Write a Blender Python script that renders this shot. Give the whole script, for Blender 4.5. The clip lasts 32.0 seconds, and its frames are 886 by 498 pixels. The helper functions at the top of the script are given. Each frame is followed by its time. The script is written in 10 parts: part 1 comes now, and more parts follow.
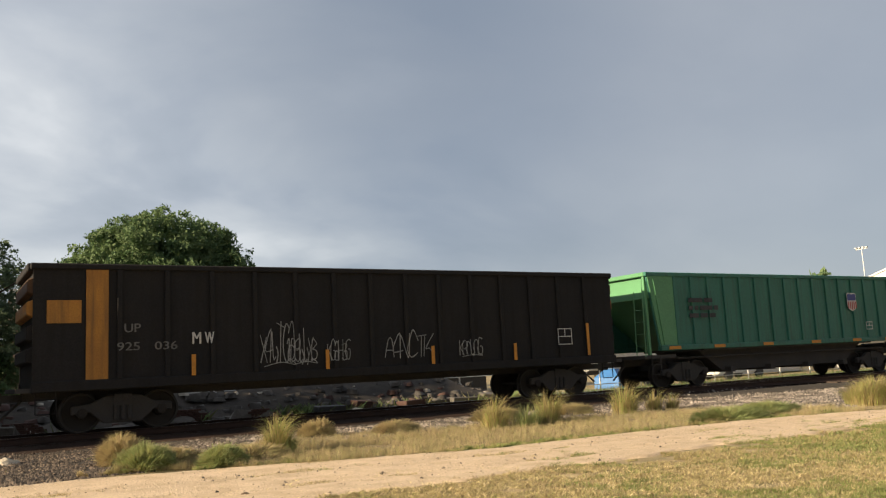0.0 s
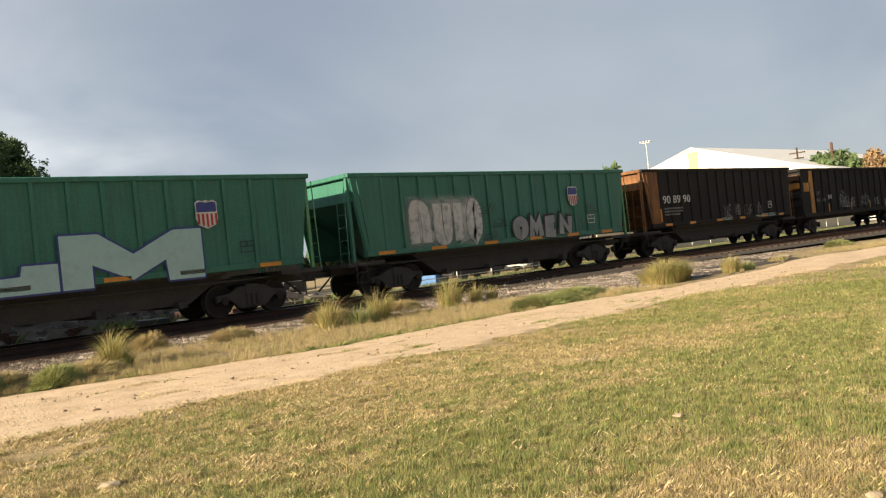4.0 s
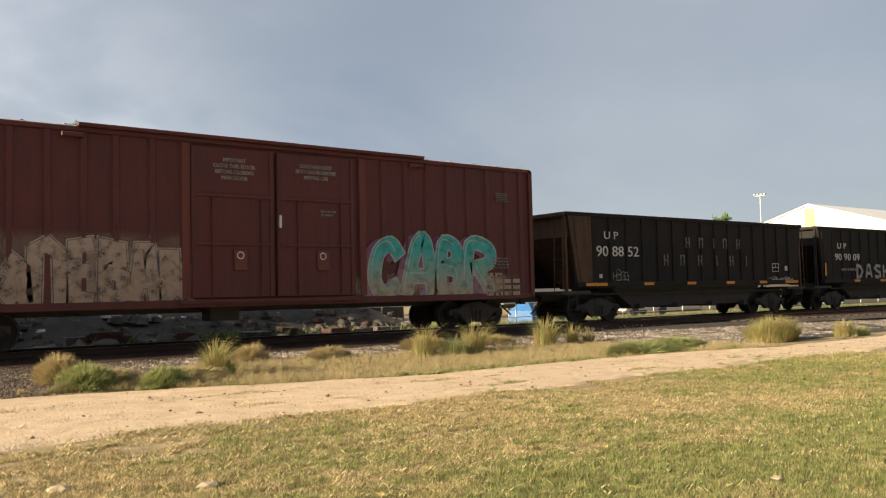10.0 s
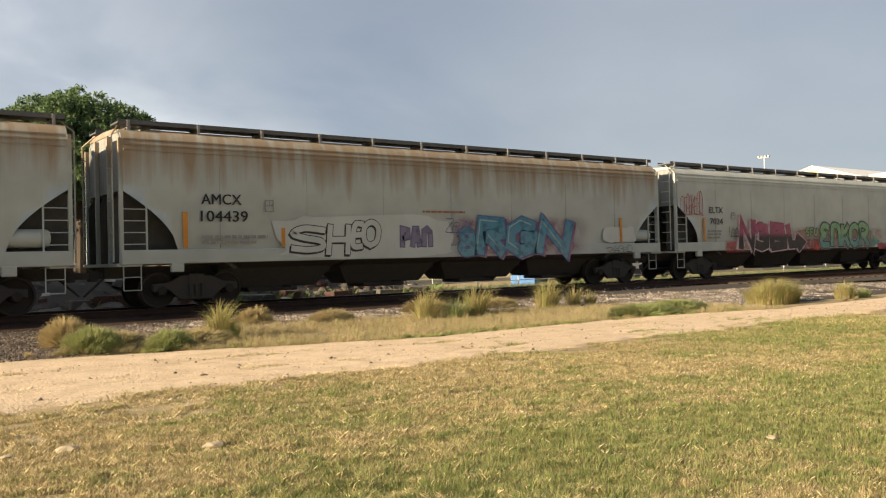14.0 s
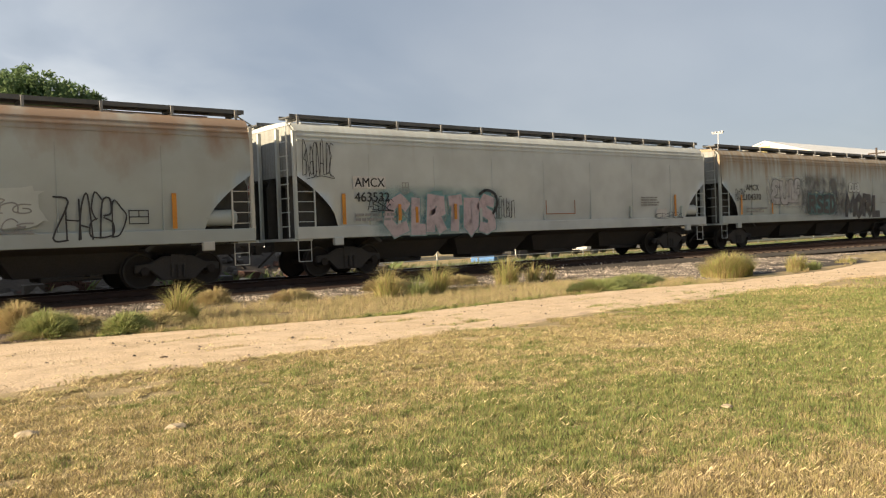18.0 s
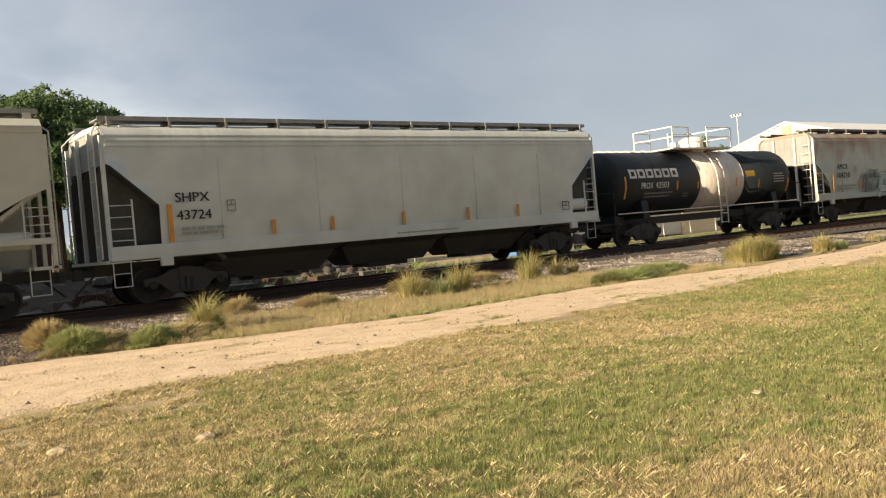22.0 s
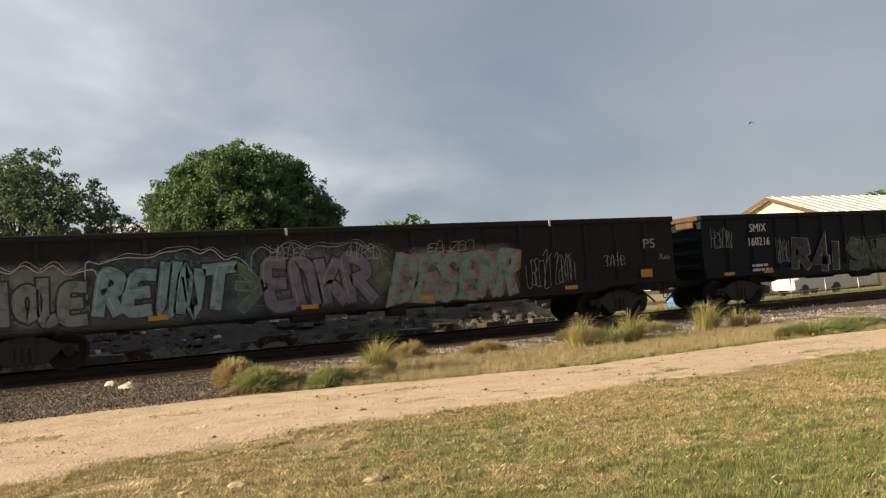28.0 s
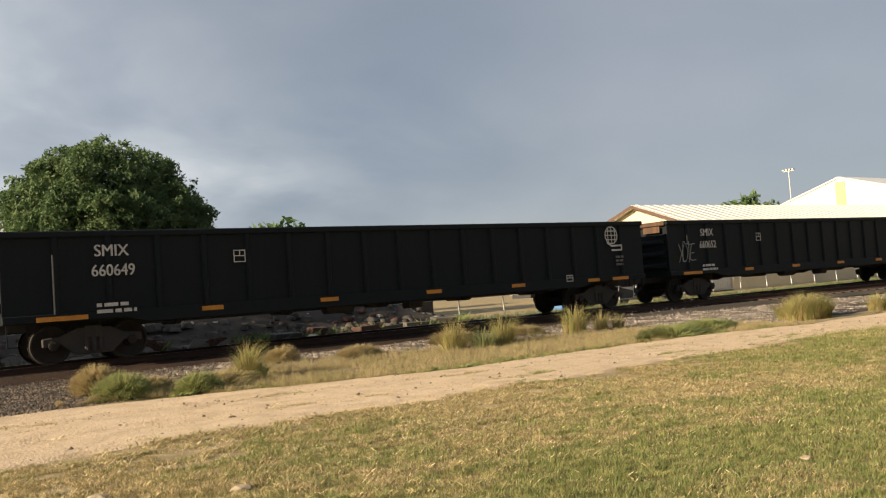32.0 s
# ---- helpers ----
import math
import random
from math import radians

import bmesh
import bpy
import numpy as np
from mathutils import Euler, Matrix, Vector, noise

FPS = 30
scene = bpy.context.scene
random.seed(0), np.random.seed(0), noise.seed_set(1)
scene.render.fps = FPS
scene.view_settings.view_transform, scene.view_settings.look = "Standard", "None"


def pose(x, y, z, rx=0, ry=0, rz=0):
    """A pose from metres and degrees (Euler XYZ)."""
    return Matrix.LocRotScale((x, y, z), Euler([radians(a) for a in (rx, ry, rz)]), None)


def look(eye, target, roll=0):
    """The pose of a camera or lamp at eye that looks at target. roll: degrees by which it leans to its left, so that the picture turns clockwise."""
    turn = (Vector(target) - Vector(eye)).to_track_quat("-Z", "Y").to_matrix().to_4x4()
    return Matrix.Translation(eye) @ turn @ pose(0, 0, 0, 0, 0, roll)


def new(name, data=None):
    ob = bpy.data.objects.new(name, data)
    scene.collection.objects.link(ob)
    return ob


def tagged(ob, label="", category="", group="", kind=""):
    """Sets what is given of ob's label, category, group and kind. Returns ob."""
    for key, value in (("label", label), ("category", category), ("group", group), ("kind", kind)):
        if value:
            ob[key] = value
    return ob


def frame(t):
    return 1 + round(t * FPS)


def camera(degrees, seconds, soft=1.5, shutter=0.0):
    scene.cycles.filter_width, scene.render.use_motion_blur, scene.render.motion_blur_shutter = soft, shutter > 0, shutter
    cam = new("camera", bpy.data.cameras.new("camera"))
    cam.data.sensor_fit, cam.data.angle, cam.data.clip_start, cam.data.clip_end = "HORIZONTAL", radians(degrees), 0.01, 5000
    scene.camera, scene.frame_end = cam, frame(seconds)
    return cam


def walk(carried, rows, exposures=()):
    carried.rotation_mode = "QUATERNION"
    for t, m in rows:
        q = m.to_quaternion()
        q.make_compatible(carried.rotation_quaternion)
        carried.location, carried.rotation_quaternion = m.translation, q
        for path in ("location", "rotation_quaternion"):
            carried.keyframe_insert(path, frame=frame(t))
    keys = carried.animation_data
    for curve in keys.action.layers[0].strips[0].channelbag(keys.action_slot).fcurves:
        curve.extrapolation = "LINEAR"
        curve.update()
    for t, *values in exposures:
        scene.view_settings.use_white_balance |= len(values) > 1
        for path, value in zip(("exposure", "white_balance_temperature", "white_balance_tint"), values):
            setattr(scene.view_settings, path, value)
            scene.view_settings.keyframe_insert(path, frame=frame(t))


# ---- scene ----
cam = camera(55.37, 32.0, soft=1.2)
# eye 1.6 m over the lawn; x runs along the track, y away from the camera
PATH = [
    (0.0, pose(0.775, 0.146, 1.559, 98.05, 2.91, -30.94)),
    (0.5, pose(0.756, 0.146, 1.557, 96.98, 4.04, -34.89)),
    (1.0, pose(0.708, 0.153, 1.556, 96.55, 3.87, -34.81)),
    (1.5, pose(0.691, 0.155, 1.564, 94.21, 2.45, -34.44)),
    (2.0, pose(0.690, 0.159, 1.581, 92.77, 3.46, -37.46)),
    (2.5, pose(0.680, 0.157, 1.577, 92.19, 5.66, -37.08)),
    (4.5, pose(0.001, 0.073, 1.599, 90.96, 5.01, -46.27)),
    (5.0, pose(0.001, 0.071, 1.593, 92.31, 3.11, -48.33)),
    (5.5, pose(0.019, 0.040, 1.584, 91.10, 2.15, -52.03)),
    (6.0, pose(0.030, 0.018, 1.581, 89.80, 2.18, -54.32)),
    (6.5, pose(0.036, -0.003, 1.586, 88.60, 3.55, -56.65)),
    (7.0, pose(0.034, -0.010, 1.595, 88.01, 5.45, -57.35)),
    (7.5, pose(0.005, 0.020, 1.587, 87.58, 5.96, -52.82)),
    (8.0, pose(0.004, 0.045, 1.588, 88.58, 4.82, -48.40)),
    (8.5, pose(-0.004, 0.045, 1.588, 90.54, 4.15, -43.70)),
    (9.0, pose(-0.010, 0.041, 1.582, 93.01, 3.83, -37.97)),
    (9.5, pose(-0.005, 0.039, 1.582, 94.20, 2.36, -36.15)),
    (10.0, pose(-0.008, 0.037, 1.583, 93.16, 1.31, -37.12)),
    (10.5, pose(-0.009, 0.027, 1.590, 91.93, 1.55, -38.06)),
    (11.0, pose(-0.004, 0.012, 1.604, 91.44, 2.54, -42.53)),
    (11.5, pose(-0.022, 0.013, 1.614, 91.85, 2.39, -45.84)),
    (12.0, pose(-0.031, -0.003, 1.615, 92.19, 2.67, -44.42)),
    (12.5, pose(-0.043, -0.023, 1.600, 91.02, 2.41, -42.83)),
    (13.0, pose(-0.044, -0.038, 1.597, 91.55, 1.65, -41.03)),
    (13.5, pose(-0.022, -0.024, 1.598, 92.97, 0.85, -38.73)),
    (14.0, pose(-0.024, -0.021, 1.588, 90.65, 1.43, -36.92)),
    (14.5, pose(-0.009, -0.024, 1.591, 89.40, 1.48, -38.82)),
    (16.5, pose(-0.054, -0.044, 1.589, 90.46, 2.59, -40.02)),
    (17.0, pose(-0.051, -0.043, 1.591, 90.16, 3.34, -39.87)),
    (17.5, pose(-0.047, -0.039, 1.589, 89.69, 3.05, -40.43)),
    (18.0, pose(-0.056, -0.040, 1.583, 89.09, 2.18, -39.68)),
    (18.5, pose(-0.066, -0.035, 1.584, 89.43, 2.16, -37.77)),
    (19.0, pose(-0.074, -0.024, 1.584, 89.62, 3.06, -35.78)),
    (19.5, pose(-0.078, -0.020, 1.583, 89.65, 4.11, -32.95)),
    (20.0, pose(-0.073, -0.026, 1.580, 89.25, 3.87, -31.66)),
    (20.5, pose(-0.066, -0.038, 1.583, 88.66, 4.02, -33.70)),
    (21.0, pose(-0.052, -0.040, 1.582, 88.56, 4.73, -36.24)),
    (21.5, pose(-0.040, -0.041, 1.586, 88.77, 5.32, -37.15)),
    (22.0, pose(-0.018, -0.033, 1.588, 89.04, 5.00, -38.21)),
    (22.5, pose(0.015, -0.002, 1.584, 88.91, 3.10, -42.88)),
    (23.0, pose(0.045, 0.040, 1.573, 89.12, 1.18, -45.44)),
    (23.5, pose(0.070, 0.076, 1.569, 88.70, 2.37, -41.61)),
    (24.0, pose(0.081, 0.097, 1.561, 88.73, 2.72, -38.06)),
    (24.5, pose(0.064, 0.123, 1.549, 89.56, 1.84, -34.23)),
    (25.0, pose(0.039, 0.120, 1.550, 90.22, 2.35, -30.49)),
    (25.5, pose(0.031, 0.116, 1.555, 90.04, 2.27, -29.44)),
    (27.5, pose(0.033, -0.003, 1.593, 93.62, 3.76, -29.54)),
    (28.0, pose(0.030, -0.007, 1.592, 93.15, 4.21, -26.66)),
    (28.5, pose(0.041, -0.013, 1.597, 93.00, 4.21, -26.52)),
    (29.0, pose(0.052, -0.021, 1.597, 93.03, 4.05, -28.95)),
    (29.5, pose(0.049, -0.023, 1.596, 92.68, 3.70, -30.95)),
    (30.0, pose(0.040, -0.030, 1.588, 92.13, 2.05, -32.68)),
    (30.5, pose(0.035, -0.039, 1.587, 92.10, 1.28, -34.26)),
    (31.0, pose(0.037, -0.047, 1.593, 92.74, 1.90, -35.28)),
    (31.5, pose(0.036, -0.055, 1.599, 93.04, 2.88, -35.46)),
    (32.0, pose(0.039, -0.059, 1.607, 92.77, 4.10, -35.08)),
]
walk(cam, PATH, ((0.0, 0.94), (1.0, 0.97), (2.0, 1.12), (5.0, 1.08), (6.0, 0.96), (8.0, 0.97), (9.0, 1.02), (11.0, 1.07), (13.0, 1.06), (14.0, 1.08), (17.0, 1.18), (18.0, 1.13), (19.0, 1.13), (21.0, 1.09), (25.0, 1.08), (28.0, 0.84), (29.0, 0.92), (30.0, 0.91), (31.0, 0.87), (32.0, 0.83)))

# how far the train has run at each time
RUN = [
    (0.0, 8.10),
    (0.5, 14.12),
    (1.0, 19.56),
    (1.5, 25.32),
    (2.0, 31.51),
    (2.5, 37.36),
    (4.5, 60.40),
    (5.0, 66.34),
    (5.5, 71.96),
    (6.0, 77.89),
    (6.5, 84.22),
    (7.0, 90.18),
    (7.5, 96.25),
    (8.0, 101.26),
    (8.5, 107.04),
    (9.0, 113.45),
    (9.5, 119.37),
    (10.0, 125.25),
    (10.5, 130.80),
    (11.0, 136.84),
    (11.5, 143.19),
    (12.0, 149.22),
    (12.5, 154.84),
    (13.0, 160.95),
    (13.5, 167.39),
    (14.0, 173.39),
    (14.5, 179.51),
    (16.5, 203.77),
    (17.0, 209.94),
    (17.5, 215.85),
    (18.0, 221.93),
    (18.5, 228.36),
    (19.0, 234.50),
    (19.5, 240.80),
    (20.0, 246.58),
    (20.5, 252.71),
    (21.0, 259.23),
    (21.5, 265.30),
    (22.0, 271.03),
    (22.5, 277.21),
    (23.0, 283.80),
    (23.5, 290.00),
    (24.0, 296.22),
    (24.5, 301.95),
    (25.0, 308.08),
    (25.5, 314.58),
    (27.5, 338.78),
    (28.0, 345.34),
    (28.5, 351.45),
    (29.0, 357.63),
    (29.5, 363.39),
    (30.0, 369.88),
    (30.5, 376.14),
    (31.0, 382.36),
    (31.5, 388.17),
    (32.0, 394.41),
]

# ---- light: low sun from the left, broken cloud ----
SUN_DIR = Vector((-1.0, 0.03, 0.36)).normalized()
world = bpy.data.worlds.new("world")
scene.world = world
world.use_nodes = True


def sky():
    nt = world.node_tree
    n, l = nt.nodes, nt.links
    n.clear()
    out = n.new("ShaderNodeOutputWorld")
    bg = n.new("ShaderNodeBackground")
    bg.inputs["Strength"].default_value = 1.0
    l.new(bg.outputs[0], out.inputs[0])
    air = n.new("ShaderNodeTexSky")
    air.sky_type = "NISHITA"
    air.sun_disc = False
    air.sun_elevation = math.asin(SUN_DIR.z)
    air.sun_rotation = math.atan2(SUN_DIR.x, SUN_DIR.y)
    dim = n.new("ShaderNodeVectorMath")
    dim.operation = "SCALE"
    dim.inputs["Scale"].default_value = 0.08
    l.new(air.outputs[0], dim.inputs[0])
    # the cloud deck: directions laid onto a flat layer
    tc = n.new("ShaderNodeTexCoord")
    sep = n.new("ShaderNodeSeparateXYZ")
    l.new(tc.outputs["Generated"], sep.inputs[0])
    up = n.new("ShaderNodeMath")
    up.operation = "MAXIMUM"
    up.inputs[1].default_value = 0.0
    l.new(sep.outputs["Z"], up.inputs[0])
    deep = n.new("ShaderNodeMath")
    deep.operation = "ADD"
    deep.inputs[1].default_value = 0.42
    l.new(up.outputs[0], deep.inputs[0])
    dv = n.new("ShaderNodeVectorMath")
    dv.operation = "DIVIDE"
    cmb = n.new("ShaderNodeCombineXYZ")
    for k in range(3):
        l.new(deep.outputs[0], cmb.inputs[k])
    l.new(tc.outputs["Generated"], dv.inputs[0])
    l.new(cmb.outputs[0], dv.inputs[1])
    mp = n.new("ShaderNodeMapping")
    mp.inputs["Scale"].default_value = (1.0, 1.25, 0.0)
    mp.inputs["Rotation"].default_value = (0, 0, 0.5)
    mp.inputs["Location"].default_value = CLOUD_AT
    l.new(dv.outputs[0], mp.inputs[0])
    big = n.new("ShaderNodeTexNoise")
    big.inputs["Scale"].default_value = 1.75
    big.inputs["Detail"].default_value = 6.0
    big.inputs["Roughness"].default_value = 0.48
    big.inputs["Distortion"].default_value = 0.25
    l.new(mp.outputs[0], big.inputs["Vector"])
    ramp = n.new("ShaderNodeValToRGB")
    cr = ramp.color_ramp
    cr.elements[0].position, cr.elements[0].color = 0.35, (0.118, 0.146, 0.186, 1)
    cr.elements[1].position, cr.elements[1].color = 0.68, (0.52, 0.525, 0.525, 1)
    e = cr.elements.new(0.46)
    e.color = (0.185, 0.210, 0.250, 1)
    e = cr.elements.new(0.55)
    e.color = (0.29, 0.308, 0.332, 1)
    l.new(big.outputs["Fac"], ramp.inputs[0])
    # thin, brighter cloud towards the sun, paler air at the horizon
    glow = n.new("ShaderNodeVectorMath")
    glow.operation = "DOT_PRODUCT"
    glow.inputs[1].default_value = Vector((-0.45, 0.8, 0.42)).normalized()
    l.new(tc.outputs["Generated"], glow.inputs[0])
    gr = n.new("ShaderNodeMapRange")
    gr.inputs["From Min"].default_value = 0.55
    gr.inputs["From Max"].default_value = 1.0
    gr.inputs["To Max"].default_value = 0.40
    l.new(glow.outputs["Value"], gr.inputs["Value"])
    thin = n.new("ShaderNodeMix")
    thin.data_type = "RGBA"
    thin.inputs["B"].default_value = (0.54, 0.545, 0.545, 1)
    l.new(gr.outputs["Result"], thin.inputs["Factor"])
    l.new(ramp.outputs[0], thin.inputs["A"])
    # heavy banks high over the line and along it
    cloud_out = thin.outputs["Result"]
    for way, inner_, most, tone in ((Vector((0.72, 0.61, 0.33)), 0.83, 0.80, (0.15, 0.172, 0.208, 1)), (Vector((0.85, 0.49, 0.20)), 0.85, 0.62, (0.20, 0.213, 0.236, 1)), (Vector((0.385, 0.80, 0.454)), 0.94, 0.5, (0.105, 0.128, 0.165, 1))):
        dot = n.new("ShaderNodeVectorMath")
        dot.operation = "DOT_PRODUCT"
        dot.inputs[1].default_value = way.normalized()
        l.new(tc.outputs["Generated"], dot.inputs[0])
        rough_edge = n.new("ShaderNodeMath")
        rough_edge.operation = "MULTIPLY_ADD"
        rough_edge.inputs[1].default_value = 0.12
        l.new(big.outputs["Fac"], rough_edge.inputs[0])
        l.new(dot.outputs["Value"], rough_edge.inputs[2])
        wide = n.new("ShaderNodeMapRange")
        wide.interpolation_type = "SMOOTHSTEP"
        wide.inputs["From Min"].default_value, wide.inputs["From Max"].default_value = inner_ + 0.06, 1.065
        wide.inputs["To Max"].default_value = most
        l.new(rough_edge.outputs[0], wide.inputs["Value"])
        tint = n.new("ShaderNodeMix")
        tint.data_type = "RGBA"
        tint.inputs["B"].default_value = tone
        l.new(wide.outputs["Result"], tint.inputs["Factor"])
        l.new(cloud_out, tint.inputs["A"])
        cloud_out = tint.outputs["Result"]
    hz = n.new("ShaderNodeMapRange")
    hz.inputs["From Min"].default_value = 0.16
    hz.inputs["From Max"].default_value = 0.0
    hz.inputs["To Max"].default_value = 0.60
    l.new(sep.outputs["Z"], hz.inputs["Value"])
    low = n.new("ShaderNodeMix")
    low.data_type = "RGBA"
    low.inputs["B"].default_value = (0.245, 0.265, 0.29, 1)
    l.new(hz.outputs["Result"], low.inputs["Factor"])
    l.new(cloud_out, low.inputs["A"])
    mix = n.new("ShaderNodeMix")
    mix.data_type = "RGBA"
    mix.inputs["Factor"].default_value = 0.88
    l.new(dim.outputs[0], mix.inputs["A"])
    l.new(low.outputs["Result"], mix.inputs["B"])
    # the unseen sky over the lawn side is dimmed, to darken near car sides
    deck = n.new("ShaderNodeMapRange")
    deck.inputs["From Min"].default_value, deck.inputs["From Max"].default_value = -0.7, 0.45
    deck.inputs["To Min"].default_value, deck.inputs["To Max"].default_value = 0.48, 1.0
    l.new(sep.outputs["Y"], deck.inputs["Value"])
    shade = n.new("ShaderNodeVectorMath")
    shade.operation = "SCALE"
    l.new(mix.outputs["Result"], shade.inputs[0])
    l.new(deck.outputs["Result"], shade.inputs["Scale"])
    l.new(shade.outputs[0], bg.inputs["Color"])


CLOUD_AT = (0.35, 0.1, 0)
sky()

sun = new("sun", bpy.data.lights.new("sun", "SUN"))
sun.data.energy = 5.0
sun.data.angle = radians(0.6)
sun.data.color = (1.0, 0.80, 0.54)
sun.matrix_world = look(SUN_DIR * 100, (0, 0, 0))
scene.view_settings.exposure = 1.0


# ---- materials ----
def tree_of(name):
    m = bpy.data.materials.new(name)
    m.use_nodes = True
    nt = m.node_tree
    return m, nt.nodes, nt.links, nt.nodes["Principled BSDF"]


def surface(name, base, second=None, rough=0.6, metal=0.0, scale=3.0, fine=40.0, bump=0.15, amount=0.5,
            dirt=None, dirt_amount=0.0, streak=False, island=0.0, squash=(1, 1, 1), shine=0.5):
    """Painted or natural stuff: two tones at a large scale, grain at a small one, dirt in blotches or in runs."""
    m, n, l, p = tree_of(name)
    tc = n.new("ShaderNodeTexCoord")
    mp = n.new("ShaderNodeMapping")
    mp.inputs["Scale"].default_value = squash
    l.new(tc.outputs["Object"], mp.inputs[0])
    big = n.new("ShaderNodeTexNoise")
    big.inputs["Scale"].default_value = scale
    big.inputs["Detail"].default_value = 4
    l.new(mp.outputs[0], big.inputs["Vector"])
    small = n.new("ShaderNodeTexNoise")
    small.inputs["Scale"].default_value = fine
    small.inputs["Detail"].default_value = 3
    l.new(tc.outputs["Object"], small.inputs["Vector"])
    second = second or tuple(c * 0.72 for c in base)
    mr = n.new("ShaderNodeMapRange")
    mr.inputs["From Min"].default_value, mr.inputs["From Max"].default_value = 0.5 - amount * 0.5, 0.5 + amount * 0.5
    l.new(big.outputs["Fac"], mr.inputs["Value"])
    mix = n.new("ShaderNodeMix")
    mix.data_type = "RGBA"
    mix.inputs["A"].default_value = (*base, 1)
    mix.inputs["B"].default_value = (*second, 1)
    l.new(mr.outputs["Result"], mix.inputs["Factor"])
    grain = n.new("ShaderNodeMapRange")
    grain.inputs["From Min"].default_value, grain.inputs["From Max"].default_value = 0.25, 0.75
    grain.inputs["To Min"].default_value, grain.inputs["To Max"].default_value = 0.82, 1.15
    l.new(small.outputs["Fac"], grain.inputs["Value"])
    mul = n.new("ShaderNodeVectorMath")
    mul.operation = "SCALE"
    l.new(mix.outputs["Result"], mul.inputs[0])
    l.new(grain.outputs["Result"], mul.inputs["Scale"])
    last = mul.outputs[0]
    if dirt:
        run = n.new("ShaderNodeTexNoise")
        run.inputs["Scale"].default_value = 2.2
        run.inputs["Detail"].default_value = 6
        rm = n.new("ShaderNodeMapping")
        rm.inputs["Scale"].default_value = (3.5, 3.5, 0.25) if streak else (1, 1, 1)
        l.new(tc.outputs["Object"], rm.inputs[0])
        l.new(rm.outputs[0], run.inputs["Vector"])
        rr = n.new("ShaderNodeMapRange")
        rr.inputs["From Min"].default_value, rr.inputs["From Max"].default_value = 0.46, 0.74
        rr.inputs["To Max"].default_value = dirt_amount
        l.new(run.outputs["Fac"], rr.inputs["Value"])
        dm = n.new("ShaderNodeMix")
        dm.data_type = "RGBA"
        dm.inputs["B"].default_value = (*dirt, 1)
        l.new(rr.outputs["Result"], dm.inputs["Factor"])
        l.new(last, dm.inputs["A"])
        last = dm.outputs["Result"]
    if island:
        geo = n.new("ShaderNodeNewGeometry")
        ir = n.new("ShaderNodeMapRange")
        ir.inputs["To Min"].default_value, ir.inputs["To Max"].default_value = 1 - island, 1 + island
        l.new(geo.outputs["Random Per Island"], ir.inputs["Value"])
        im = n.new("ShaderNodeVectorMath")
        im.operation = "SCALE"
        l.new(last, im.inputs[0])
        l.new(ir.outputs["Result"], im.inputs["Scale"])
        last = im.outputs[0]
    l.new(last, p.inputs["Base Color"])
    p.inputs["Roughness"].default_value = rough
    p.inputs["Metallic"].default_value = metal
    p.inputs["Specular IOR Level"].default_value = shine
    if bump:
        b = n.new("ShaderNodeBump")
        b.inputs["Strength"].default_value = bump
        b.inputs["Distance"].default_value = 0.02
        l.new(small.outputs["Fac"], b.inputs["Height"])
        l.new(b.outputs[0], p.inputs["Normal"])
    return m


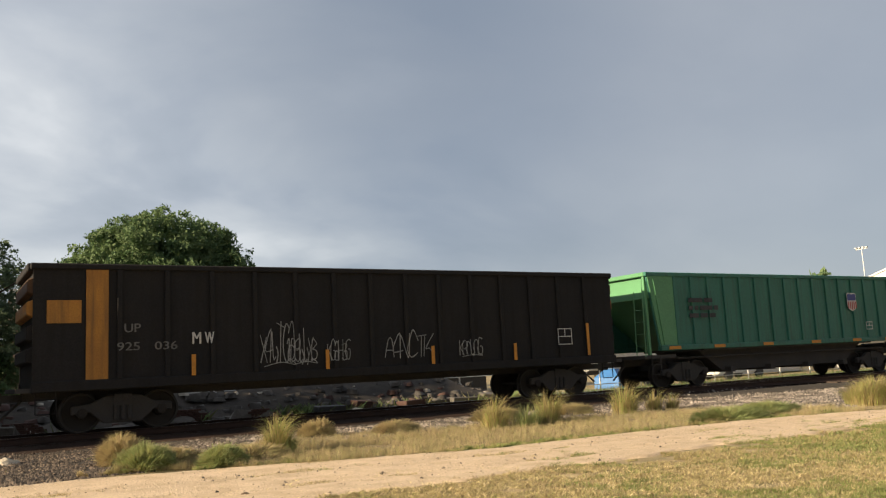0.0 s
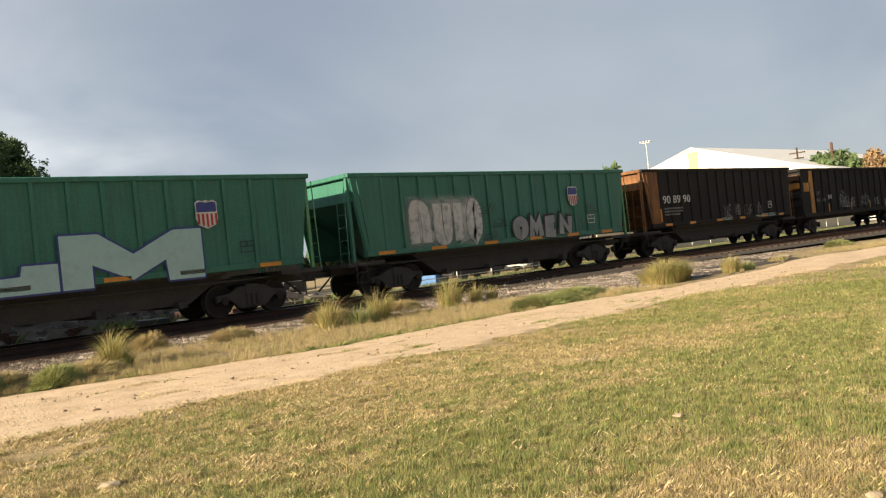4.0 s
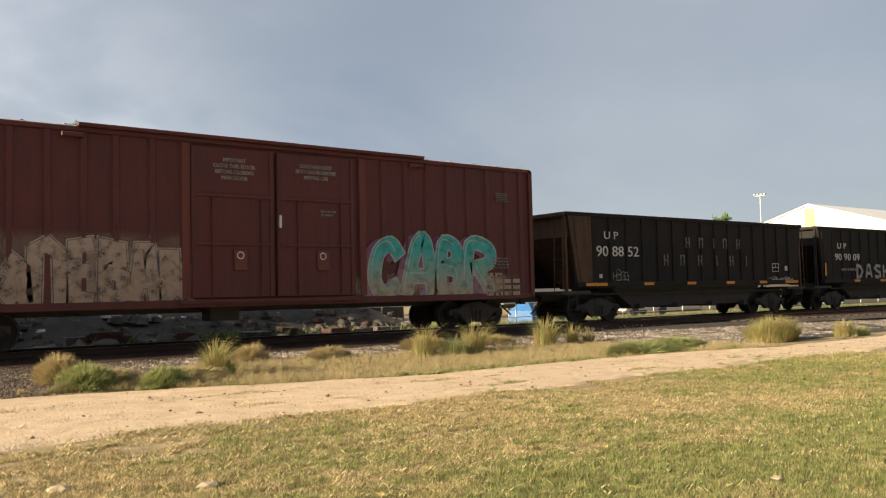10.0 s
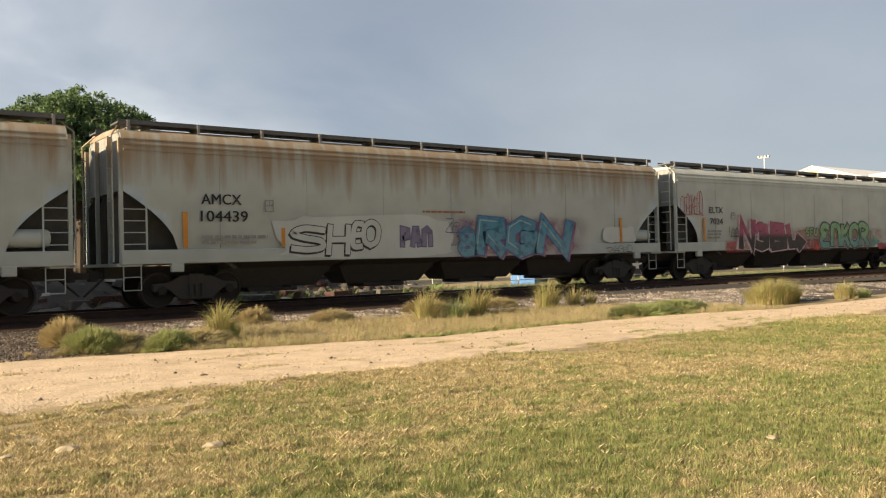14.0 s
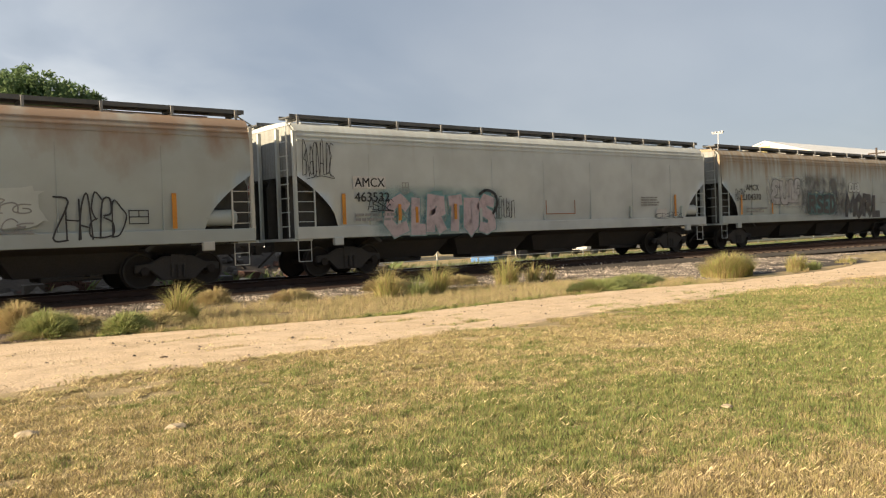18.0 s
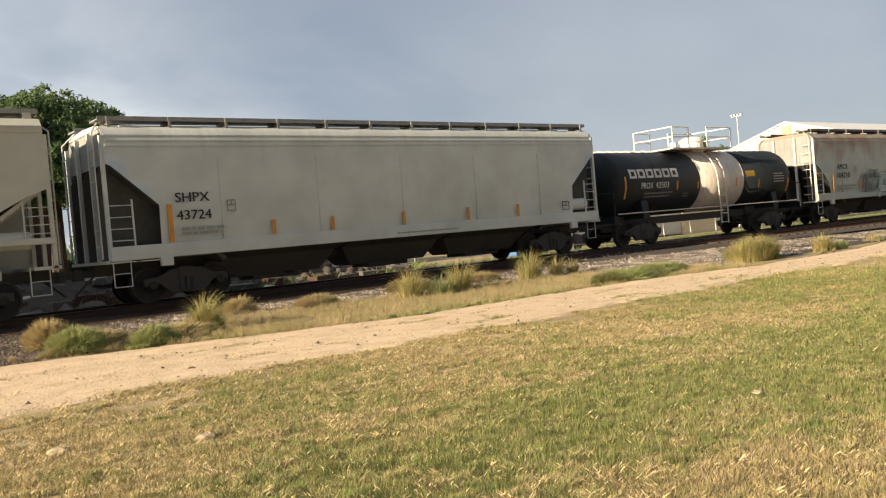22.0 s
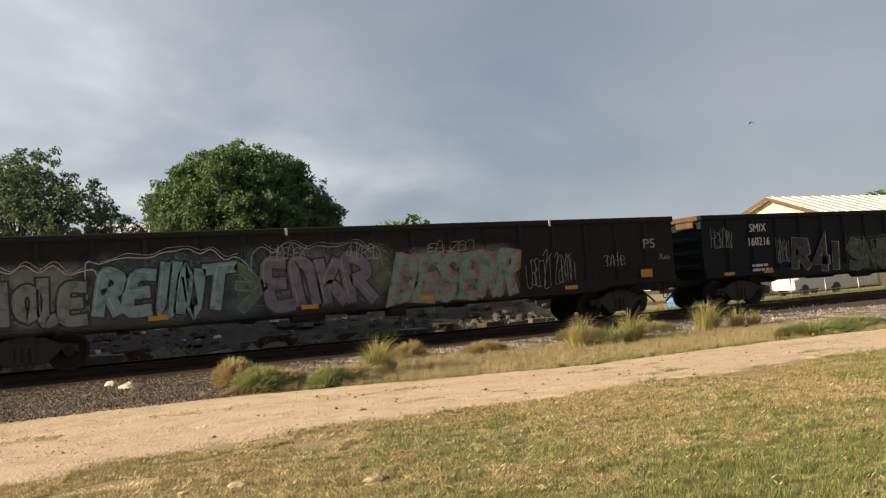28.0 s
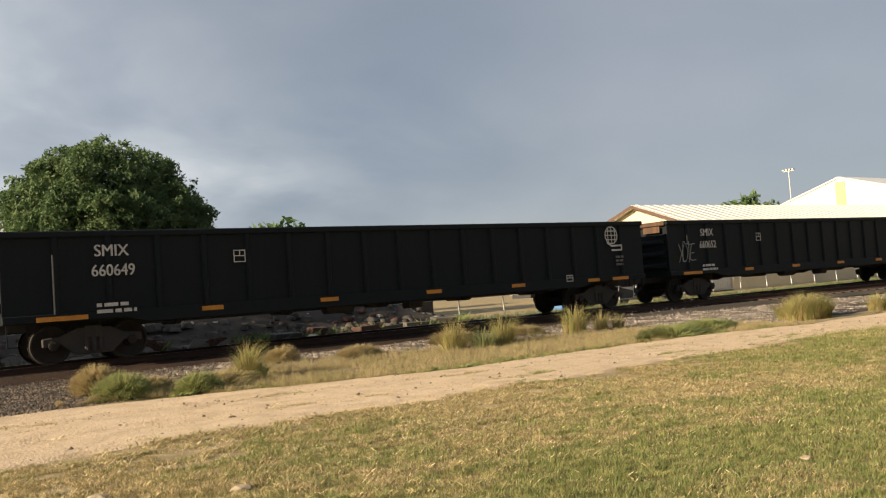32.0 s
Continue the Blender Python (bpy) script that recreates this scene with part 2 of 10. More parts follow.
def blades(name, dry, green, patch, rough=0.75, bias=0.5, spread=0.25, worn=0.0, vary=0.62):
    """Grass: dry and green in patches over the ground, each blade a little different, light passing through."""
    m, n, l, p = tree_of(name)
    tc = n.new("ShaderNodeTexCoord")
    big = n.new("ShaderNodeTexNoise")
    big.inputs["Scale"].default_value = patch
    big.inputs["Detail"].default_value = 5
    big.inputs["Roughness"].default_value = 0.6
    l.new(tc.outputs["Object"], big.inputs["Vector"])
    geo = n.new("ShaderNodeNewGeometry")
    add = n.new("ShaderNodeMath")
    add.operation = "MULTIPLY_ADD"
    add.inputs[1].default_value = spread
    add.inputs[2].default_value = -spread / 2
    l.new(geo.outputs["Random Per Island"], add.inputs[0])
    if worn:
        # drier towards the trodden path, and mottled at hand's width
        sep = n.new("ShaderNodeSeparateXYZ")
        l.new(tc.outputs["Object"], sep.inputs[0])
        dry_y = n.new("ShaderNodeMapRange")
        dry_y.inputs["From Min"].default_value, dry_y.inputs["From Max"].default_value = 2.0, 11.0
        dry_y.inputs["To Min"].default_value, dry_y.inputs["To Max"].default_value = worn, -worn
        l.new(sep.outputs["Y"], dry_y.inputs["Value"])
        mot = n.new("ShaderNodeTexNoise")
        mot.inputs["Scale"].default_value = 2.6
        mot.inputs["Detail"].default_value = 3
        l.new(tc.outputs["Object"], mot.inputs["Vector"])
        mm = n.new("ShaderNodeMath")
        mm.operation = "MULTIPLY_ADD"
        mm.inputs[1].default_value = 0.36
        mm.inputs[2].default_value = -0.18
        l.new(mot.outputs["Fac"], mm.inputs[0])
        more = n.new("ShaderNodeMath")
        l.new(dry_y.outputs["Result"], more.inputs[0])
        l.new(mm.outputs[0], more.inputs[1])
        both = n.new("ShaderNodeMath")
        l.new(add.outputs[0], both.inputs[0])
        l.new(more.outputs[0], both.inputs[1])
        add = both
    tot = n.new("ShaderNodeMath")
    tot.operation = "ADD"
    l.new(big.outputs["Fac"], tot.inputs[0])
    l.new(add.outputs[0], tot.inputs[1])
    mr = n.new("ShaderNodeMapRange")
    mr.inputs["From Min"].default_value, mr.inputs["From Max"].default_value = bias - 0.10, bias + 0.10
    l.new(tot.outputs[0], mr.inputs["Value"])
    mix = n.new("ShaderNodeMix")
    mix.data_type = "RGBA"
    mix.inputs["A"].default_value = (*dry, 1)
    mix.inputs["B"].default_value = (*green, 1)
    l.new(mr.outputs["Result"], mix.inputs["Factor"])
    ir = n.new("ShaderNodeMapRange")
    ir.inputs["To Min"].default_value, ir.inputs["To Max"].default_value = 1 - vary, 1 + vary
    l.new(geo.outputs["Random Per Island"], ir.inputs["Value"])
    im = n.new("ShaderNodeVectorMath")
    im.operation = "SCALE"
    l.new(mix.outputs["Result"], im.inputs[0])
    l.new(ir.outputs["Result"], im.inputs["Scale"])
    l.new(im.outputs[0], p.inputs["Base Color"])
    p.inputs["Roughness"].default_value = rough
    tr = n.new("ShaderNodeBsdfTranslucent")
    l.new(im.outputs[0], tr.inputs["Color"])
    ms = n.new("ShaderNodeMixShader")
    ms.inputs[0].default_value = 0.35
    l.new(p.outputs[0], ms.inputs[1])
    l.new(tr.outputs[0], ms.inputs[2])
    out = n["Material Output"]
    l.new(ms.outputs[0], out.inputs["Surface"])
    return m


def rusty(name, base, rust, low, high, amount, second=None, rough=0.55, run=(3.6, 0.14)):
    """Hopper paint with rust that has run down from the roof seam, between two heights of the side."""
    m, n, l, p = tree_of(name)
    tc = n.new("ShaderNodeTexCoord")
    sep = n.new("ShaderNodeSeparateXYZ")
    l.new(tc.outputs["Object"], sep.inputs[0])
    mp = n.new("ShaderNodeMapping")
    mp.inputs["Scale"].default_value = (run[0], 1.0, run[1])
    l.new(tc.outputs["Object"], mp.inputs[0])
    runs = n.new("ShaderNodeTexNoise")
    runs.inputs["Scale"].default_value = 1.5
    runs.inputs["Detail"].default_value = 6
    l.new(mp.outputs[0], runs.inputs["Vector"])
    hgt = n.new("ShaderNodeMapRange")
    hgt.inputs["From Min"].default_value, hgt.inputs["From Max"].default_value = low, high
    hgt.inputs["To Min"].default_value, hgt.inputs["To Max"].default_value = -0.35, 0.28
    l.new(sep.outputs["Z"], hgt.inputs["Value"])
    add = n.new("ShaderNodeMath")
    l.new(runs.outputs["Fac"], add.inputs[0])
    l.new(hgt.outputs["Result"], add.inputs[1])
    cov = n.new("ShaderNodeMapRange")
    cov.inputs["From Min"].default_value, cov.inputs["From Max"].default_value = 0.42, 0.80
    cov.inputs["To Max"].default_value = amount
    l.new(add.outputs[0], cov.inputs["Value"])
    blot = n.new("ShaderNodeTexNoise")
    blot.inputs["Scale"].default_value = 0.9
    blot.inputs["Detail"].default_value = 4
    l.new(tc.outputs["Object"], blot.inputs["Vector"])
    bm_ = n.new("ShaderNodeMapRange")
    bm_.inputs["From Min"].default_value, bm_.inputs["From Max"].default_value = 0.35, 0.65
    l.new(blot.outputs["Fac"], bm_.inputs["Value"])
    tone = n.new("ShaderNodeMix")
    tone.data_type = "RGBA"
    tone.inputs["A"].default_value = (*base, 1)
    tone.inputs["B"].default_value = (*(second or tuple(c * 0.84 for c in base)), 1)
    l.new(bm_.outputs["Result"], tone.inputs["Factor"])
    mix = n.new("ShaderNodeMix")
    mix.data_type = "RGBA"
    mix.inputs["B"].default_value = (*rust, 1)
    l.new(tone.outputs["Result"], mix.inputs["A"])
    l.new(cov.outputs["Result"], mix.inputs["Factor"])
    l.new(mix.outputs["Result"], p.inputs["Base Color"])
    p.inputs["Roughness"].default_value = rough
    b = n.new("ShaderNodeBump")
    b.inputs["Strength"].default_value = 0.12
    b.inputs["Distance"].default_value = 0.03
    l.new(blot.outputs["Fac"], b.inputs["Height"])
    l.new(b.outputs[0], p.inputs["Normal"])
    return m


def spray(name, top, bottom, low, high, second=None, worn=0.45):
    """Sprayed paint that fades from one colour to another over its height, with the patchy cover of a can."""
    m, n, l, p = tree_of(name)
    tc = n.new("ShaderNodeTexCoord")
    sep = n.new("ShaderNodeSeparateXYZ")
    l.new(tc.outputs["Object"], sep.inputs[0])
    noi = n.new("ShaderNodeTexNoise")
    noi.inputs["Scale"].default_value = 2.5
    noi.inputs["Detail"].default_value = 4
    l.new(tc.outputs["Object"], noi.inputs["Vector"])
    mr = n.new("ShaderNodeMapRange")
    mr.inputs["From Min"].default_value, mr.inputs["From Max"].default_value = low, high
    l.new(sep.outputs["Z"], mr.inputs["Value"])
    mix = n.new("ShaderNodeMix")
    mix.data_type = "RGBA"
    mix.inputs["A"].default_value = (*bottom, 1)
    mix.inputs["B"].default_value = (*top, 1)
    l.new(mr.outputs["Result"], mix.inputs["Factor"])
    nr = n.new("ShaderNodeMapRange")
    nr.inputs["From Min"].default_value, nr.inputs["From Max"].default_value = 0.48, 0.72
    nr.inputs["To Max"].default_value = 0.5
    l.new(noi.outputs["Fac"], nr.inputs["Value"])
    mx = n.new("ShaderNodeMix")
    mx.data_type = "RGBA"
    mx.inputs["B"].default_value = (*(second or tuple(c * 0.6 for c in top)), 1)
    l.new(nr.outputs["Result"], mx.inputs["Factor"])
    l.new(mix.outputs["Result"], mx.inputs["A"])
    l.new(mx.outputs["Result"], p.inputs["Base Color"])
    p.inputs["Roughness"].default_value = 0.5
    # thin and weathered places let the wall show through
    thin = n.new("ShaderNodeTexNoise")
    thin.inputs["Scale"].default_value = 4.5
    thin.inputs["Detail"].default_value = 7
    thin.inputs["Roughness"].default_value = 0.65
    l.new(tc.outputs["Object"], thin.inputs["Vector"])
    al = n.new("ShaderNodeMapRange")
    al.inputs["From Min"].default_value, al.inputs["From Max"].default_value = 0.48, 0.66
    al.inputs["To Min"].default_value, al.inputs["To Max"].default_value = 1.0, 1.0 - worn
    l.new(thin.outputs["Fac"], al.inputs["Value"])
    l.new(al.outputs["Result"], p.inputs["Alpha"])
    return m


def mist(name, colour, strength):
    """Sprayed paint that thins out towards its borders."""
    m, n, l, p = tree_of(name)
    tc = n.new("ShaderNodeTexCoord")
    sep = n.new("ShaderNodeSeparateXYZ")
    l.new(tc.outputs["Generated"], sep.inputs[0])
    noi = n.new("ShaderNodeTexNoise")
    noi.inputs["Scale"].default_value = 1.3
    noi.inputs["Detail"].default_value = 6
    l.new(tc.outputs["Object"], noi.inputs["Vector"])
    last = None
    for axis in ("X", "Z"):
        back = n.new("ShaderNodeMath")
        back.operation = "SUBTRACT"
        back.inputs[0].default_value = 1.0
        l.new(sep.outputs[axis], back.inputs[1])
        hill = n.new("ShaderNodeMath")
        hill.operation = "MULTIPLY"
        l.new(sep.outputs[axis], hill.inputs[0])
        l.new(back.outputs[0], hill.inputs[1])
        soft = n.new("ShaderNodeMapRange")
        soft.interpolation_type = "SMOOTHSTEP"
        soft.inputs["From Max"].default_value = 0.14 if axis == "X" else 0.2
        l.new(hill.outputs[0], soft.inputs["Value"])
        if last is None:
            last = soft.outputs["Result"]
        else:
            both = n.new("ShaderNodeMath")
            both.operation = "MULTIPLY"
            l.new(last, both.inputs[0])
            l.new(soft.outputs["Result"], both.inputs[1])
            last = both.outputs[0]
    cover = n.new("ShaderNodeMapRange")
    cover.inputs["From Min"].default_value, cover.inputs["From Max"].default_value = 0.28, 0.62
    cover.inputs["To Max"].default_value = strength
    l.new(noi.outputs["Fac"], cover.inputs["Value"])
    al = n.new("ShaderNodeMath")
    al.operation = "MULTIPLY"
    l.new(last, al.inputs[0])
    l.new(cover.outputs["Result"], al.inputs[1])
    l.new(al.outputs[0], p.inputs["Alpha"])
    p.inputs["Base Color"].default_value = (*colour, 1)
    p.inputs["Roughness"].default_value = 0.6
    return m


